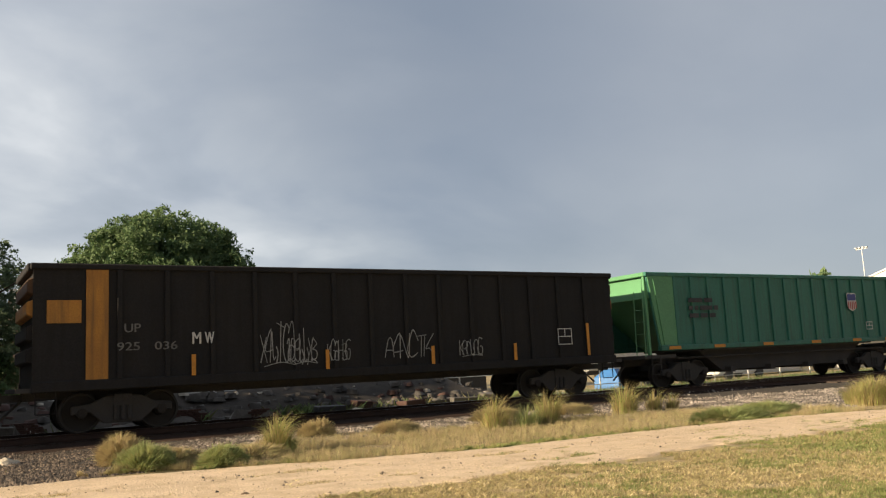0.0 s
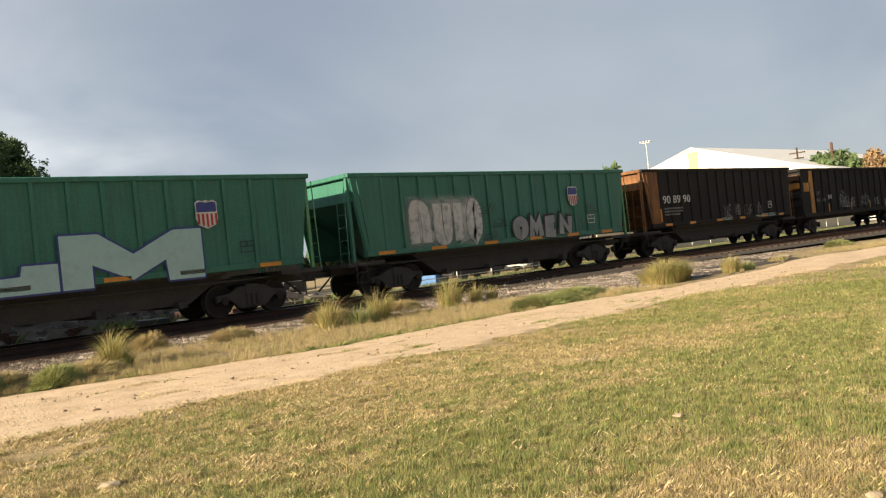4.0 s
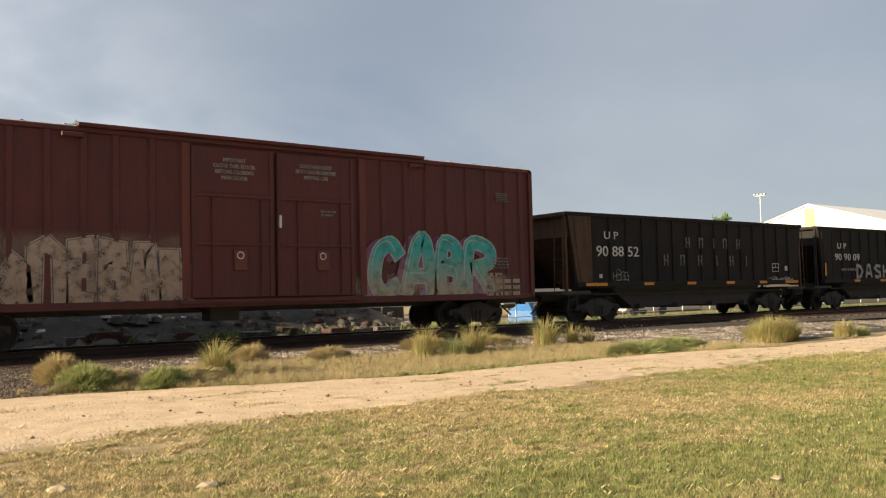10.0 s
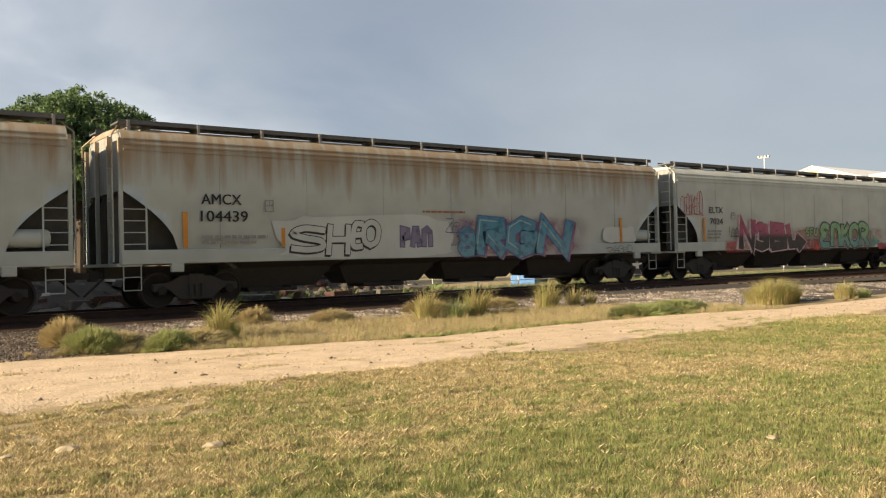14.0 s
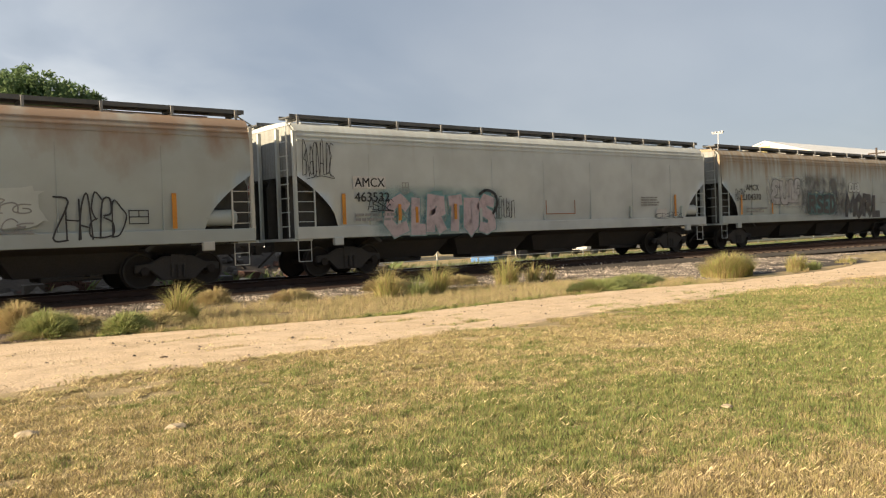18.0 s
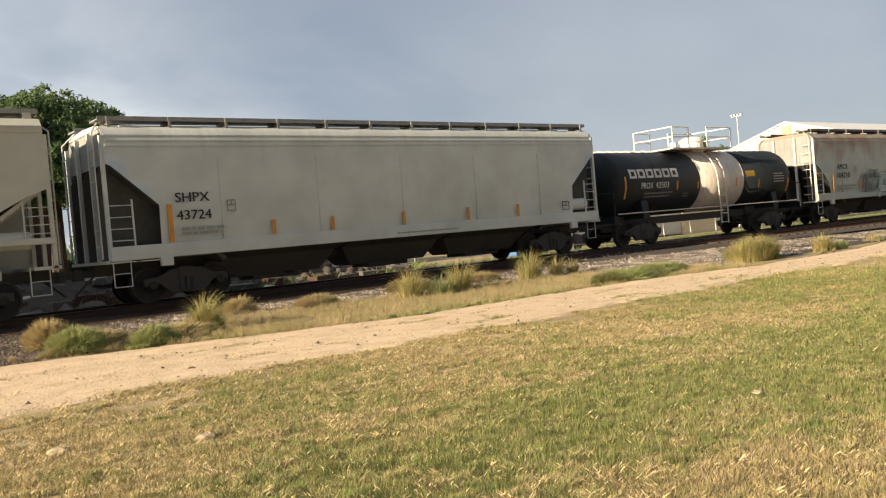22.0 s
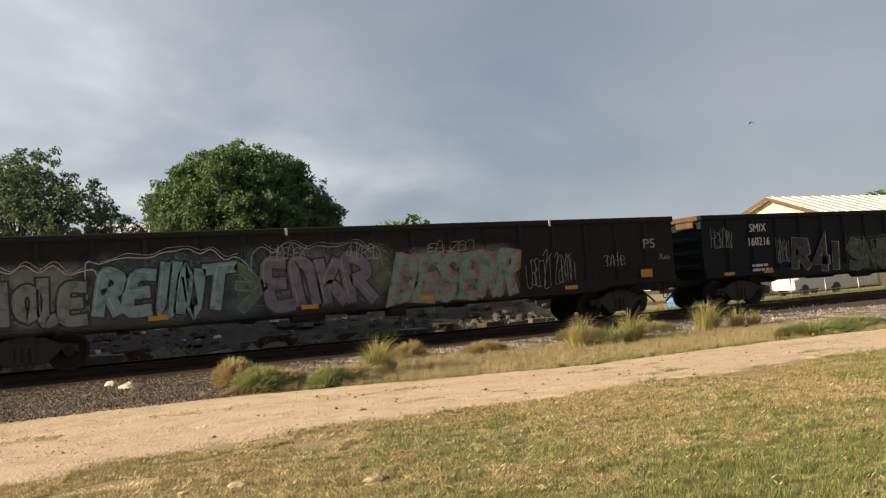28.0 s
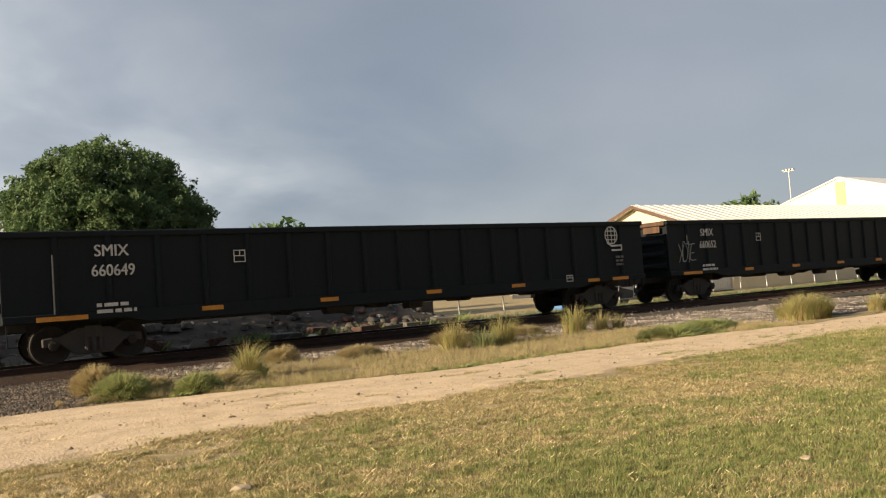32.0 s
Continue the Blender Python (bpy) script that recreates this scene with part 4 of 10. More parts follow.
# ---- mesh helpers ----
class Form:
    """Vertices and faces gathered into one mesh, with a material index a face."""

    def __init__(self):
        self.v, self.f, self.k = [], [], []

    def add(self, vs, fs, k=0):
        b = len(self.v)
        self.v += [tuple(p) for p in vs]
        self.f += [tuple(b + i for i in f) for f in fs]
        self.k += [k] * len(fs)
        return self

    def box(self, x0, x1, y0, y1, z0, z1, k=0):
        return self.add([(x0, y0, z0), (x1, y0, z0), (x1, y1, z0), (x0, y1, z0), (x0, y0, z1), (x1, y0, z1), (x1, y1, z1), (x0, y1, z1)],
                        [(0, 3, 2, 1), (4, 5, 6, 7), (0, 1, 5, 4), (1, 2, 6, 5), (2, 3, 7, 6), (3, 0, 4, 7)], k)

    def prism(self, poly, axis, a, b, k=0):
        """poly: points in the plane of the two other axes, in order x, y, z without that axis."""
        def put(p, c):
            q = list(p)
            q.insert(axis, c)
            return q
        n = len(poly)
        vs = [put(p, a) for p in poly] + [put(p, b) for p in poly]
        fs = [tuple(range(n)), tuple(range(2 * n - 1, n - 1, -1))] + [(i, i + n, (i + 1) % n + n, (i + 1) % n) for i in range(n)]
        return self.add(vs, fs, k)

    def tube(self, p, q, r, n=6, k=0, r2=None):
        p, q = Vector(p), Vector(q)
        d = (q - p).normalized()
        s = d.orthogonal().normalized()
        u = d.cross(s)
        r2 = r if r2 is None else r2
        ring = [(math.cos(2 * math.pi * i / n), math.sin(2 * math.pi * i / n)) for i in range(n)]
        vs = [p + s * c * r + u * e * r for c, e in ring] + [q + s * c * r2 + u * e * r2 for c, e in ring]
        fs = [(i, (i + 1) % n, (i + 1) % n + n, i + n) for i in range(n)] + [tuple(range(n - 1, -1, -1)), tuple(range(n, 2 * n))]
        return self.add(vs, fs, k)

    def lathe(self, prof, origin, axis, n=24, k=0, caps=True):
        """prof: (distance along the axis, radius) pairs, turned about the axis through origin."""
        vs, fs = [], []
        o = Vector(origin)
        for a, r in prof:
            for i in range(n):
                c, s = math.cos(2 * math.pi * i / n) * r, math.sin(2 * math.pi * i / n) * r
                vs.append(o + Vector({0: (a, c, s), 1: (s, a, c), 2: (c, s, a)}[axis]))
        for j in range(len(prof) - 1):
            for i in range(n):
                fs.append((j * n + i, j * n + (i + 1) % n, (j + 1) * n + (i + 1) % n, (j + 1) * n + i))
        if caps:
            fs += [tuple(range(n - 1, -1, -1)), tuple(range((len(prof) - 1) * n, len(prof) * n))]
        return self.add(vs, fs, k)

    def mesh(self, name, *mats, smooth=False):
        me = bpy.data.meshes.new(name)
        me.from_pydata(self.v, [], self.f)
        for m in mats:
            me.materials.append(MAT[m] if isinstance(m, str) else m)
        if len(mats) > 1:
            me.polygons.foreach_set("material_index", self.k)
        if smooth:
            me.polygons.foreach_set("use_smooth", [True] * len(self.f))
        bm = bmesh.new()
        bm.from_mesh(me)
        bmesh.ops.recalc_face_normals(bm, faces=bm.faces)
        bm.to_mesh(me)
        bm.free()
        me.update()
        return me


def top(name, mesh=None, at=None, label="", category="", group="", kind=""):
    ob = new(name, mesh)
    if at is not None:
        ob.matrix_world = at if isinstance(at, Matrix) else Matrix.Translation(at)
    return tagged(ob, label, category, group, kind)


def part(name, mesh, parent, at=(0, 0, 0), label=""):
    ob = new(name, mesh)
    ob.parent = parent
    ob.matrix_basis = at if isinstance(at, Matrix) else Matrix.Translation(at)
    if label:
        ob["label"] = label
    return ob


def softened(me, width=0.02, segments=2):
    bm = bmesh.new()
    bm.from_mesh(me)
    edges = [e for e in bm.edges if len(e.link_faces) == 2 and e.calc_face_angle(0) > 0.6]
    bmesh.ops.bevel(bm, geom=edges, offset=width, segments=segments, affect="EDGES", clamp_overlap=True)
    bm.to_mesh(me)
    bm.free()
    return me


def fast_mesh(name, verts, faces, mat):
    """Many small pieces in one go: arrays of points and of faces with equal counts of corners."""
    me = bpy.data.meshes.new(name)
    verts, faces = np.asarray(verts, np.float32), np.asarray(faces, np.int32)
    k = faces.shape[1]
    me.vertices.add(len(verts))
    me.vertices.foreach_set("co", verts.ravel())
    me.loops.add(faces.size)
    me.loops.foreach_set("vertex_index", faces.ravel())
    me.polygons.add(len(faces))
    me.polygons.foreach_set("loop_start", np.arange(0, faces.size, k, dtype=np.int32))
    me.polygons.foreach_set("loop_total", np.full(len(faces), k, np.int32))
    me.materials.append(MAT[mat])
    me.update()
    me.validate()
    return me

# ---- ground, path, ballast, tracks ----
RAIL = 0.5          # height of the rail tops over the lawn
TRACK_Y = 22.4      # centre of the main track
rng = np.random.default_rng(7)


def side_track(x):
    """The centre of the side track, which leaves the main one by a turnout."""
    return TRACK_Y - (0.0512 * max(0.0, x - 9.0)) ** 2 if x < 86 else TRACK_Y - 15.55 - (x - 86) * 0.404


GROUND_Y = (-500, 10.5, 15.5, 17.3, 20.1, 20.9, 24.9, 27.5, 900)
GROUND_Z = (0, 0, 0, 0.05, 0.19, 0.30, 0.30, 0.02, 0)


def level(y):
    """Height of the ground along a line across the tracks."""
    return float(np.interp(y, GROUND_Y, GROUND_Z))


def strip(name, mat, lo, hi, xs, lift, across=8, height=level):
    """A sheet between two edges given as functions of x."""
    vs, fs = [], []
    for x in xs:
        for j in range(across + 1):
            y = lo(x) + (hi(x) - lo(x)) * j / across
            vs.append((x, y, height(y) + (lift if 0 < j < across else -0.08)))
    m = across + 1
    for i in range(len(xs) - 1):
        for j in range(across):
            fs.append((i * m + j, (i + 1) * m + j, (i + 1) * m + j + 1, i * m + j + 1))
    me = fast_mesh(name, vs, fs, mat)
    return me


lattice = rng.random((64, 64))


def mottle(x, y, size):
    """Smooth noise between 0 and 1 over the ground, for whole arrays."""
    u, v = np.asarray(x) / size + 1000.0, np.asarray(y) / size + 1000.0
    i, j = np.floor(u).astype(int), np.floor(v).astype(int)
    a, b = u - i, v - j
    a, b = a * a * (3 - 2 * a), b * b * (3 - 2 * b)
    g = lambda p, q: lattice[p % 64, q % 64]
    return (g(i, j) * (1 - a) + g(i + 1, j) * a) * (1 - b) + (g(i, j + 1) * (1 - a) + g(i + 1, j + 1) * a) * b


def wob(x, seed, size=0.35):
    return size * noise.noise((x * 0.45, seed, 0)) + size * 0.5 * noise.noise((x * 1.7, seed, 4.0))


gx = [-1500, -400, -120, -60] + [-40 + 2 * i for i in range(111)] + [220, 300, 420, 700, 1200, 3000]
gy = [-600, -200, -60, -20, -6] + [-3 + 1.0 * i for i in range(56)] + [60, 80, 120, 200, 400, 900, 2500]
gv = [(x, y, level(y) - 0.03 + (0.03 * noise.noise((x * 0.3, y * 0.3, 0)) if -20 < x < 100 and y < 10 else 0)) for x in gx for y in gy]
m = len(gy)
gf = [(i * m + j, (i + 1) * m + j, (i + 1) * m + j + 1, i * m + j + 1) for i in range(len(gx) - 1) for j in range(m - 1)]
ground = top("ground", fast_mesh("ground", gv, gf, "lawn_soil"), None, "dry mown lawn of tan and green grass", "ground", "", "structure")

xs = [-14 + 0.4 * i for i in range(225)]


def path_far(x):
    base = 16.2 if x < 3 else 16.2 - 2.2 * min(1, (x - 3) / 7)
    if x > 17:
        base -= 1.0 * min(1, (x - 17) / 4)
    if x > 27:
        base += 0.9 * min(1, (x - 27) / 4)
    if x > 36:
        base -= 1.6 * min(1, (x - 36) / 10)
    if x > 34:
        base = float(np.interp(x, (34, 40, 46, 52, 62, 80), (13.4, 12.5, 10.8, 8.3, 6.1, 2.5)))
    return base + wob(x, 1.0, 0.22)


def path_near(x):
    if x > 34:
        return float(np.interp(x, (34, 40, 46, 52, 62, 80), (10.7, 10.9, 9.6, 7.3, 5.1, 1.5))) + wob(x, 9.0, 0.2)
    return 10.55 - (1.2 * min(1, (2 - x) / 4) if x < 2 else 0) - (0.25 * min(1, (x - 36) / 12) if x > 36 else 0) + wob(x, 9.0, 0.3)


def path_sheet():
    """The path: worn a little hollow by wheels, lumpy, with edges that die away into the lawn."""
    across = 44
    vs, fs = [], []
    px_ = [-14 + 0.4 * i for i in range(35)] + [0.16 * i for i in range(188)] + [30.4 + 0.4 * i for i in range(114)]
    for x in px_:
        lo, hi = path_near(x), path_far(x)
        for j in range(across + 1):
            k = j / across
            y = lo + (hi - lo) * k
            rut = -0.022 * (math.exp(-((k - 0.30) / 0.07) ** 2) + math.exp(-((k - 0.66) / 0.07) ** 2))
            lump = 0.016 * noise.noise((x * 1.1, y * 3.2, 2.0)) + 0.010 * noise.noise((x * 3.5, y * 7.0, 6.0)) + 0.006 * noise.noise((x * 9.0, y * 12.0, 1.0))
            vs.append((x, y, level(y) + (0.014 + rut + lump) * min(1.0, 8 * k, 8 * (1 - k)) - (0.06 if j in (0, across) else 0.0)))
    m_ = across + 1
    for i in range(len(px_) - 1):
        for j in range(across):
            fs.append((i * m_ + j, (i + 1) * m_ + j, (i + 1) * m_ + j + 1, i * m_ + j + 1))
    return fast_mesh("dirt_path", vs, fs, "caliche")


path = top("dirt_path", path_sheet(), None, "pale tan gravel path beside the railway", "path", "", "structure")
def verge_top(x):
    """Where the grass of the verge ends: at the ballast, and farther on at the path."""
    if x > 21.2:
        return path_far(x) + (0.15 if x < 36 else 2.0)
    return float(np.interp(x, (6, 13, 18, 19.5, 21.2), (18.6, 18.4, 17.4, 16.8, 14.2))) + wob(x, 3, 0.4) - 2.2 * min(1, max(0, (7.0 - x) / 3.2))


verge = top("verge", strip("verge", "verge_soil", lambda x: path_far(x) - 0.1, lambda x: verge_top(x), xs, 0.006, 6), None,
            "strip of dry yellow grass along the ballast", "verge", "", "structure")
bed = top("ballast", strip("ballast", "ballast_bed", lambda x: 17.7 - 1.7 * min(1, max(0, (6.4 - x) / 2.6)) - 3.7 * min(1, max(0, (x - 19) / 2.5)) * min(1, max(0, (37 - x) / 4)) + wob(x, 5, 0.35), lambda x: 27.3, [-60 + i for i in range(340)], 0.012, 24), None,
          "grey crushed-stone ballast bank under the tracks", "ballast", "", "structure")
dark_edge = top("dark_shoulder", strip("dark_shoulder", "shoulder_stone", lambda x: 20.05 + wob(x, 7, 0.25), lambda x: 21.6, [-40 + 0.8 * i for i in range(160)], 0.03, 6), None,
           "dark brown ballast along the ends of the ties", "ballast", "", "structure")
side_bed = top("side_ballast", strip("side_ballast", "ballast_bed", lambda x: side_track(x) - 2.3, lambda x: side_track(x) + 2.4,
                                     [22 + 2 * i for i in range(80)], 0.016, 6, lambda y: 0.26), None,
               "grey ballast under the side track", "ballast", "", "structure")


def stones(name, count, area, size, mat, lift=0.0):
    """Loose stones: irregular blunt pyramids sunk in the ground, all in one mesh."""
    x, y = area(count)
    count = len(x)
    z = np.interp(y, GROUND_Y, GROUND_Z) + lift
    r = size * (0.55 + 0.8 * rng.random(count) ** 2)
    base = np.array([(1, 0, -0.35), (-1, 0, -0.35), (0, 1, -0.35), (0, -1, -0.35), (0, 0, 1)], np.float32)
    jit = 1 + 0.5 * (rng.random((count, 5, 3)) - 0.5)
    a = rng.random(count) * 6.283
    c, s = np.cos(a), np.sin(a)
    v = base[None] * jit * r[:, None, None] * np.array([1.15, 0.9, 0.75])
    v[:, 4, :2] += rng.normal(0, 0.4, (count, 2)) * r[:, None]
    w = np.empty_like(v)
    w[..., 0] = v[..., 0] * c[:, None] - v[..., 1] * s[:, None] + x[:, None]
    w[..., 1] = v[..., 0] * s[:, None] + v[..., 1] * c[:, None] + y[:, None]
    w[..., 2] = v[..., 2] + z[:, None]
    tri = np.array([(0, 2, 4), (2, 1, 4), (1, 3, 4), (3, 0, 4)])
    f = tri[None] + 5 * np.arange(count)[:, None, None]
    return fast_mesh(name, w.reshape(-1, 3), f.reshape(-1, 3), mat)


def bank(count):
    x = 4 + 50 * rng.random(count) ** 1.35
    lo = np.where(x < 4.4, 16.0, np.where(x > 16, 17.0, 17.9))
    y = lo + (20.0 + 0.3 * mottle(x, x * 0, 0.6) - lo) * rng.random(count)
    return x, y


def bank_low(count):
    """The ballast spills down to the path beyond the last grass of the verge."""
    x = 19.8 + 16 * rng.random(count) ** 1.2
    y = 14.0 + 5.0 * rng.random(count) ** 0.8
    keep = (y > 14.1 + 1.6 * (21.2 - x)) & (mottle(x, y, 0.6) > 0.75 - 0.28 * (y - 13.6) + 0.05 * (x - 24))
    return x[keep], y[keep]


def bank_old(count):
    x = -5 + 11.6 * rng.random(count) ** 0.9
    y = 15.9 + 4.5 * rng.random(count)
    keep = (x < 3.6) | (y > 15.6 + 1.1 * (x - 3.6) * mottle(x, y, 0.5))
    return x[keep], y[keep]


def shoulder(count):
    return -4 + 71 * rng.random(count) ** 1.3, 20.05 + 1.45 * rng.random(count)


def bank_far(count):
    return 20 + 70 * rng.random(count), 18.2 + 6.4 * rng.random(count)


def on_path(count):
    x = -2 + 30 * rng.random(count) ** 1.3
    lo, hi = np.array([path_near(q) for q in x]), np.array([path_far(q) for q in x])
    return x, lo + 0.15 + (hi - lo - 0.3) * rng.random(count)


top("ballast_stones", stones("ballast_stones", 23000, bank, 0.037, "stone", 0.012), None,
    "grey crushed stones on the railway bank", "stones", "", "stuff")
top("spilled_ballast_stones", stones("spilled_ballast_stones", 14000, bank_low, 0.042, "stone", 0.012), None,
    "crushed stones spilling down towards the path", "stones", "", "stuff")
top("old_ballast_stones", stones("old_ballast_stones", 17000, bank_old, 0.036, "dark_stone", 0.012), None,
    "dirty brown crushed stones at the edge of the ballast", "stones", "", "stuff")
top("shoulder_ballast_stones", stones("shoulder_ballast_stones", 12000, shoulder, 0.040, "shoulder_stone", 0.008), None,
    "dark brown stones along the ends of the ties", "stones", "", "stuff")
top("far_ballast_stones", stones("far_ballast_stones", 9000, bank_far, 0.06, "stone", 0.02), None,
    "grey crushed stones between the rails", "stones", "", "stuff")
top("path_clods", stones("path_clods", 260, on_path, 0.026, "dark_stone", 0.012), None,
    "dark clods of earth lying on the path", "stones", "", "stuff")
top("path_pebbles", stones("path_pebbles", 11000, on_path, 0.014, "pebble", 0.010), None,
    "pale pebbles strewn on the path", "stones", "", "stuff")


def rail_mesh(xs_, yf, off):
    """A rail with foot, web and head, swept along the track."""
    sec = [(-0.07, 0.0), (0.07, 0.0), (0.07, 0.012), (0.012, 0.035), (0.010, 0.125), (0.036, 0.14), (0.036, 0.17), (-0.036, 0.17), (-0.036, 0.14), (-0.010, 0.125), (-0.012, 0.035), (-0.07, 0.012)]
    fm = Form()
    n_ = len(sec)
    vs = [(x, yf(x) + off + a, RAIL - 0.17 + b) for x in xs_ for a, b in sec]
    fm.add(vs, [])
    for i in range(len(xs_) - 1):
        for j in range(n_):
            q = (i * n_ + j, (i + 1) * n_ + j, (i + 1) * n_ + (j + 1) % n_, i * n_ + (j + 1) % n_)
            fm.f.append(q)
            fm.k.append(1 if j == 6 else 0)
    return fm.mesh("rail", "rail_steel", "rail_top")


main_xs = [-80, 0, 40, 90, 150, 320]
turn_xs = [9 + 3 * i for i in range(40)]
track = top("main_track", None, None, "main railway track with rusty rails on wooden ties", "railway track", "", "structure")
for off in (-0.755, 0.755):
    part("rail", rail_mesh(main_xs, lambda x: TRACK_Y, off), track)
siding = top("side_track", None, None, "side track that curves away from the main line", "railway track", "", "structure")
for off in (-0.755, 0.755):
    part("rail", rail_mesh(turn_xs, side_track, off), siding)
tie = softened(Form().box(-0.115, 0.115, -1.3, 1.3, -0.1, 0.0).mesh("tie", "tie_wood"), 0.012, 1)
for i in range(170):
    x = -10 + 0.53 * i
    part("tie", tie, track, pose(x, TRACK_Y, RAIL - 0.17, 0, 0, rng.normal() * 0.8))
for i in range(130):
    x = 30 + 0.55 * i
    slope = (side_track(x + 0.5) - side_track(x - 0.5))
    part("tie", tie, siding, pose(x, side_track(x), RAIL - 0.172, 0, 0, math.degrees(math.atan(slope)) + rng.normal() * 0.8))


# ---- grass ----
def grass_field(name, count, area, tall, wide, mat, lean=0.5, grow=0.0, bent=True):
    """Blades as slips, taller and bent one way in clumps; grow: how much broader they are for each metre from the eye; bent: two triangles a blade, else one."""
    x, y = area(count)
    count = len(x)
    z = np.interp(y, GROUND_Y, GROUND_Z) - 0.02
    clump = mottle(x * 0.9 + 3, y + 40, 0.10)
    h = tall * (0.40 + 0.6 * rng.random(count)) * (0.34 + 1.45 * clump ** 1.5) + 0.010
    a = 6.283 * (0.75 * rng.random(count) + 1.0 * mottle(x + 13, y + 8, 0.16))
    tilt = lean * rng.random(count)
    w = wide * (0.6 + 0.8 * rng.random(count)) * (1 + grow * np.hypot(x, y))
    sx, sy = -np.sin(a) * w, np.cos(a) * w
    dx, dy = np.cos(a) * tilt * h, np.sin(a) * tilt * h
    v = np.empty((count, 4 if bent else 3, 3), np.float32)
    v[:, 0] = np.stack([x - sx, y - sy, z], 1)
    v[:, 1] = np.stack([x + sx, y + sy, z], 1)
    if bent:
        v[:, 2] = np.stack([x + sx * 0.6 + dx * 0.45, y + sy * 0.6 + dy * 0.45, z + h * 0.6], 1)
    v[:, -1] = np.stack([x + dx * 1.3, y + dy * 1.3, z + h], 1)
    f = np.array([(0, 1, 2), (0, 2, 3)] if bent else [(0, 1, 2)])[None] + v.shape[1] * np.arange(count)[:, None, None]
    return fast_mesh(name, v.reshape(-1, 3), f.reshape(-1, 3), mat)


def greenness(x, y):
    """How green the lawn is: a moist band along the slope, dry ground towards the path and the eye, mottled at three scales."""
    band = np.exp(-((y - 4.75 - 0.05 * (x - 7)) / 0.75) ** 2) * np.clip((x - 2.8) / 1.8, 0, 1) * np.clip((15 - x) / 4, 0, 1)
    far_side = np.clip((np.hypot(x, y) - 13) / 8, 0, 1) * 0.8
    dry = np.exp(-((x - 9.4) / 1.7) ** 2 - ((y - 7.5) / 0.55) ** 2) + 0.7 * np.exp(-((x - 5.6) / 2.0) ** 2 - ((y - 2.6) / 0.8) ** 2) + np.clip((y - 6.6) / 2.5, 0, 1.3) * np.clip((13 - x) / 4, 0, 1) + 0.6 * np.clip((5.0 - x) / 3, 0, 1)
    return 0.02 + 0.07 * np.clip((x - 3.5) / 2, 0, 1) * np.clip((4.6 - y) / 1.5, 0, 1) + 0.34 * band + 0.18 * far_side - 0.17 * dry + 0.42 * mottle(x * 0.8, y, 1.1) + 0.34 * mottle(x + 5, y + 17, 0.34) + 0.30 * mottle(x + 51, y + 3, 0.11)


def fan(count, near, far):
    """Points over the lawn before the eye, ever sparser with the distance."""
    r = near + (far - near) * rng.random(count) ** 1.15
    a = -0.10 + 1.82 * rng.random(count)
    return r * np.sin(a), r * np.cos(a)


def lawn_cover(count, share):
    x, y = fan(count, 3.2, 22.0)
    far = np.array([path_near(q) for q in x])
    # thin out in bare spots, and raggedly across the edge of the path
    edge = np.clip((y - far + 1.9 + 0.8 * np.clip((5 - x) / 3, 0, 1)) / 3.1, 0, 1)
    cover = 0.5 * mottle(x * 0.7, y, 0.8) + 0.5 * mottle(x * 0.7 + 31, y + 7, 0.24)
    g = greenness(x, y) + 0.30 * (rng.random(len(x)) - 0.5)
    keep = (cover > 0.17 + 0.54 * edge) & ((g > 0.50) if share == "green" else (g <= 0.53))
    return x[keep], y[keep]


def lawn_green(count):
    return lawn_cover(count, "green")


def lawn_dry(count):
    return lawn_cover(count, "dry")


def lawn_beside(count, share):
    """The same lawn to the sides of and behind the part of it that lies ahead."""
    x, y = -9 + 18 * rng.random(count), -8 + 17 * rng.random(count)
    r, a = np.hypot(x, y), np.arctan2(x, y)
    far = np.array([path_near(q) for q in x])
    ahead = (r > 3.2) & (a > -0.10) & (a < 1.72)
    g = greenness(x, y) + 0.30 * (rng.random(count) - 0.5)
    edge = np.clip((y - far + 1.9) / 3.1, 0, 1)
    keep = ~ahead & (0.5 * mottle(x * 0.7, y, 0.8) + 0.5 * mottle(x * 0.7 + 31, y + 7, 0.24) > 0.17 + 0.54 * edge) & ((g > 0.50) if share == "green" else (g <= 0.53))
    return x[keep], y[keep]


def beside_green(count):
    return lawn_beside(count, "green")


def beside_dry(count):
    return lawn_beside(count, "dry")


def lawn_stalks(count):
    x, y = fan(count, 3.2, 14.0)
    far = np.array([path_near(q) for q in x])
    edge = np.clip((y - far + 1.9) / 3.0, 0, 1)
    keep = (mottle(x + 9, y + 4, 0.16) > 0.30 + 0.4 * edge) & (rng.random(len(x)) > 0.9 * np.clip(greenness(x, y) * 2.2 - 0.9, 0, 1) + 0.45 * np.clip((x - 3.5) / 2, 0, 1) * np.clip((4.6 - y) / 1.5, 0, 1))
    return x[keep], y[keep]


def path_islands(count):
    """Low patches of grass that have crept onto the path."""
    which = rng.integers(0, 6, count)
    cx, cy, rx = np.array([3.5, 4.3, 2.4, 0.2, 5.4, -0.3])[which], np.array([10.5, 10.2, 9.9, 13.1, 10.35, 13.25])[which], np.array([0.6, 0.3, 0.7, 0.8, 0.35, 0.7])[which]
    return cx + rng.normal(0, 0.5, count) * rx, cy + rng.normal(0, 0.12, count)


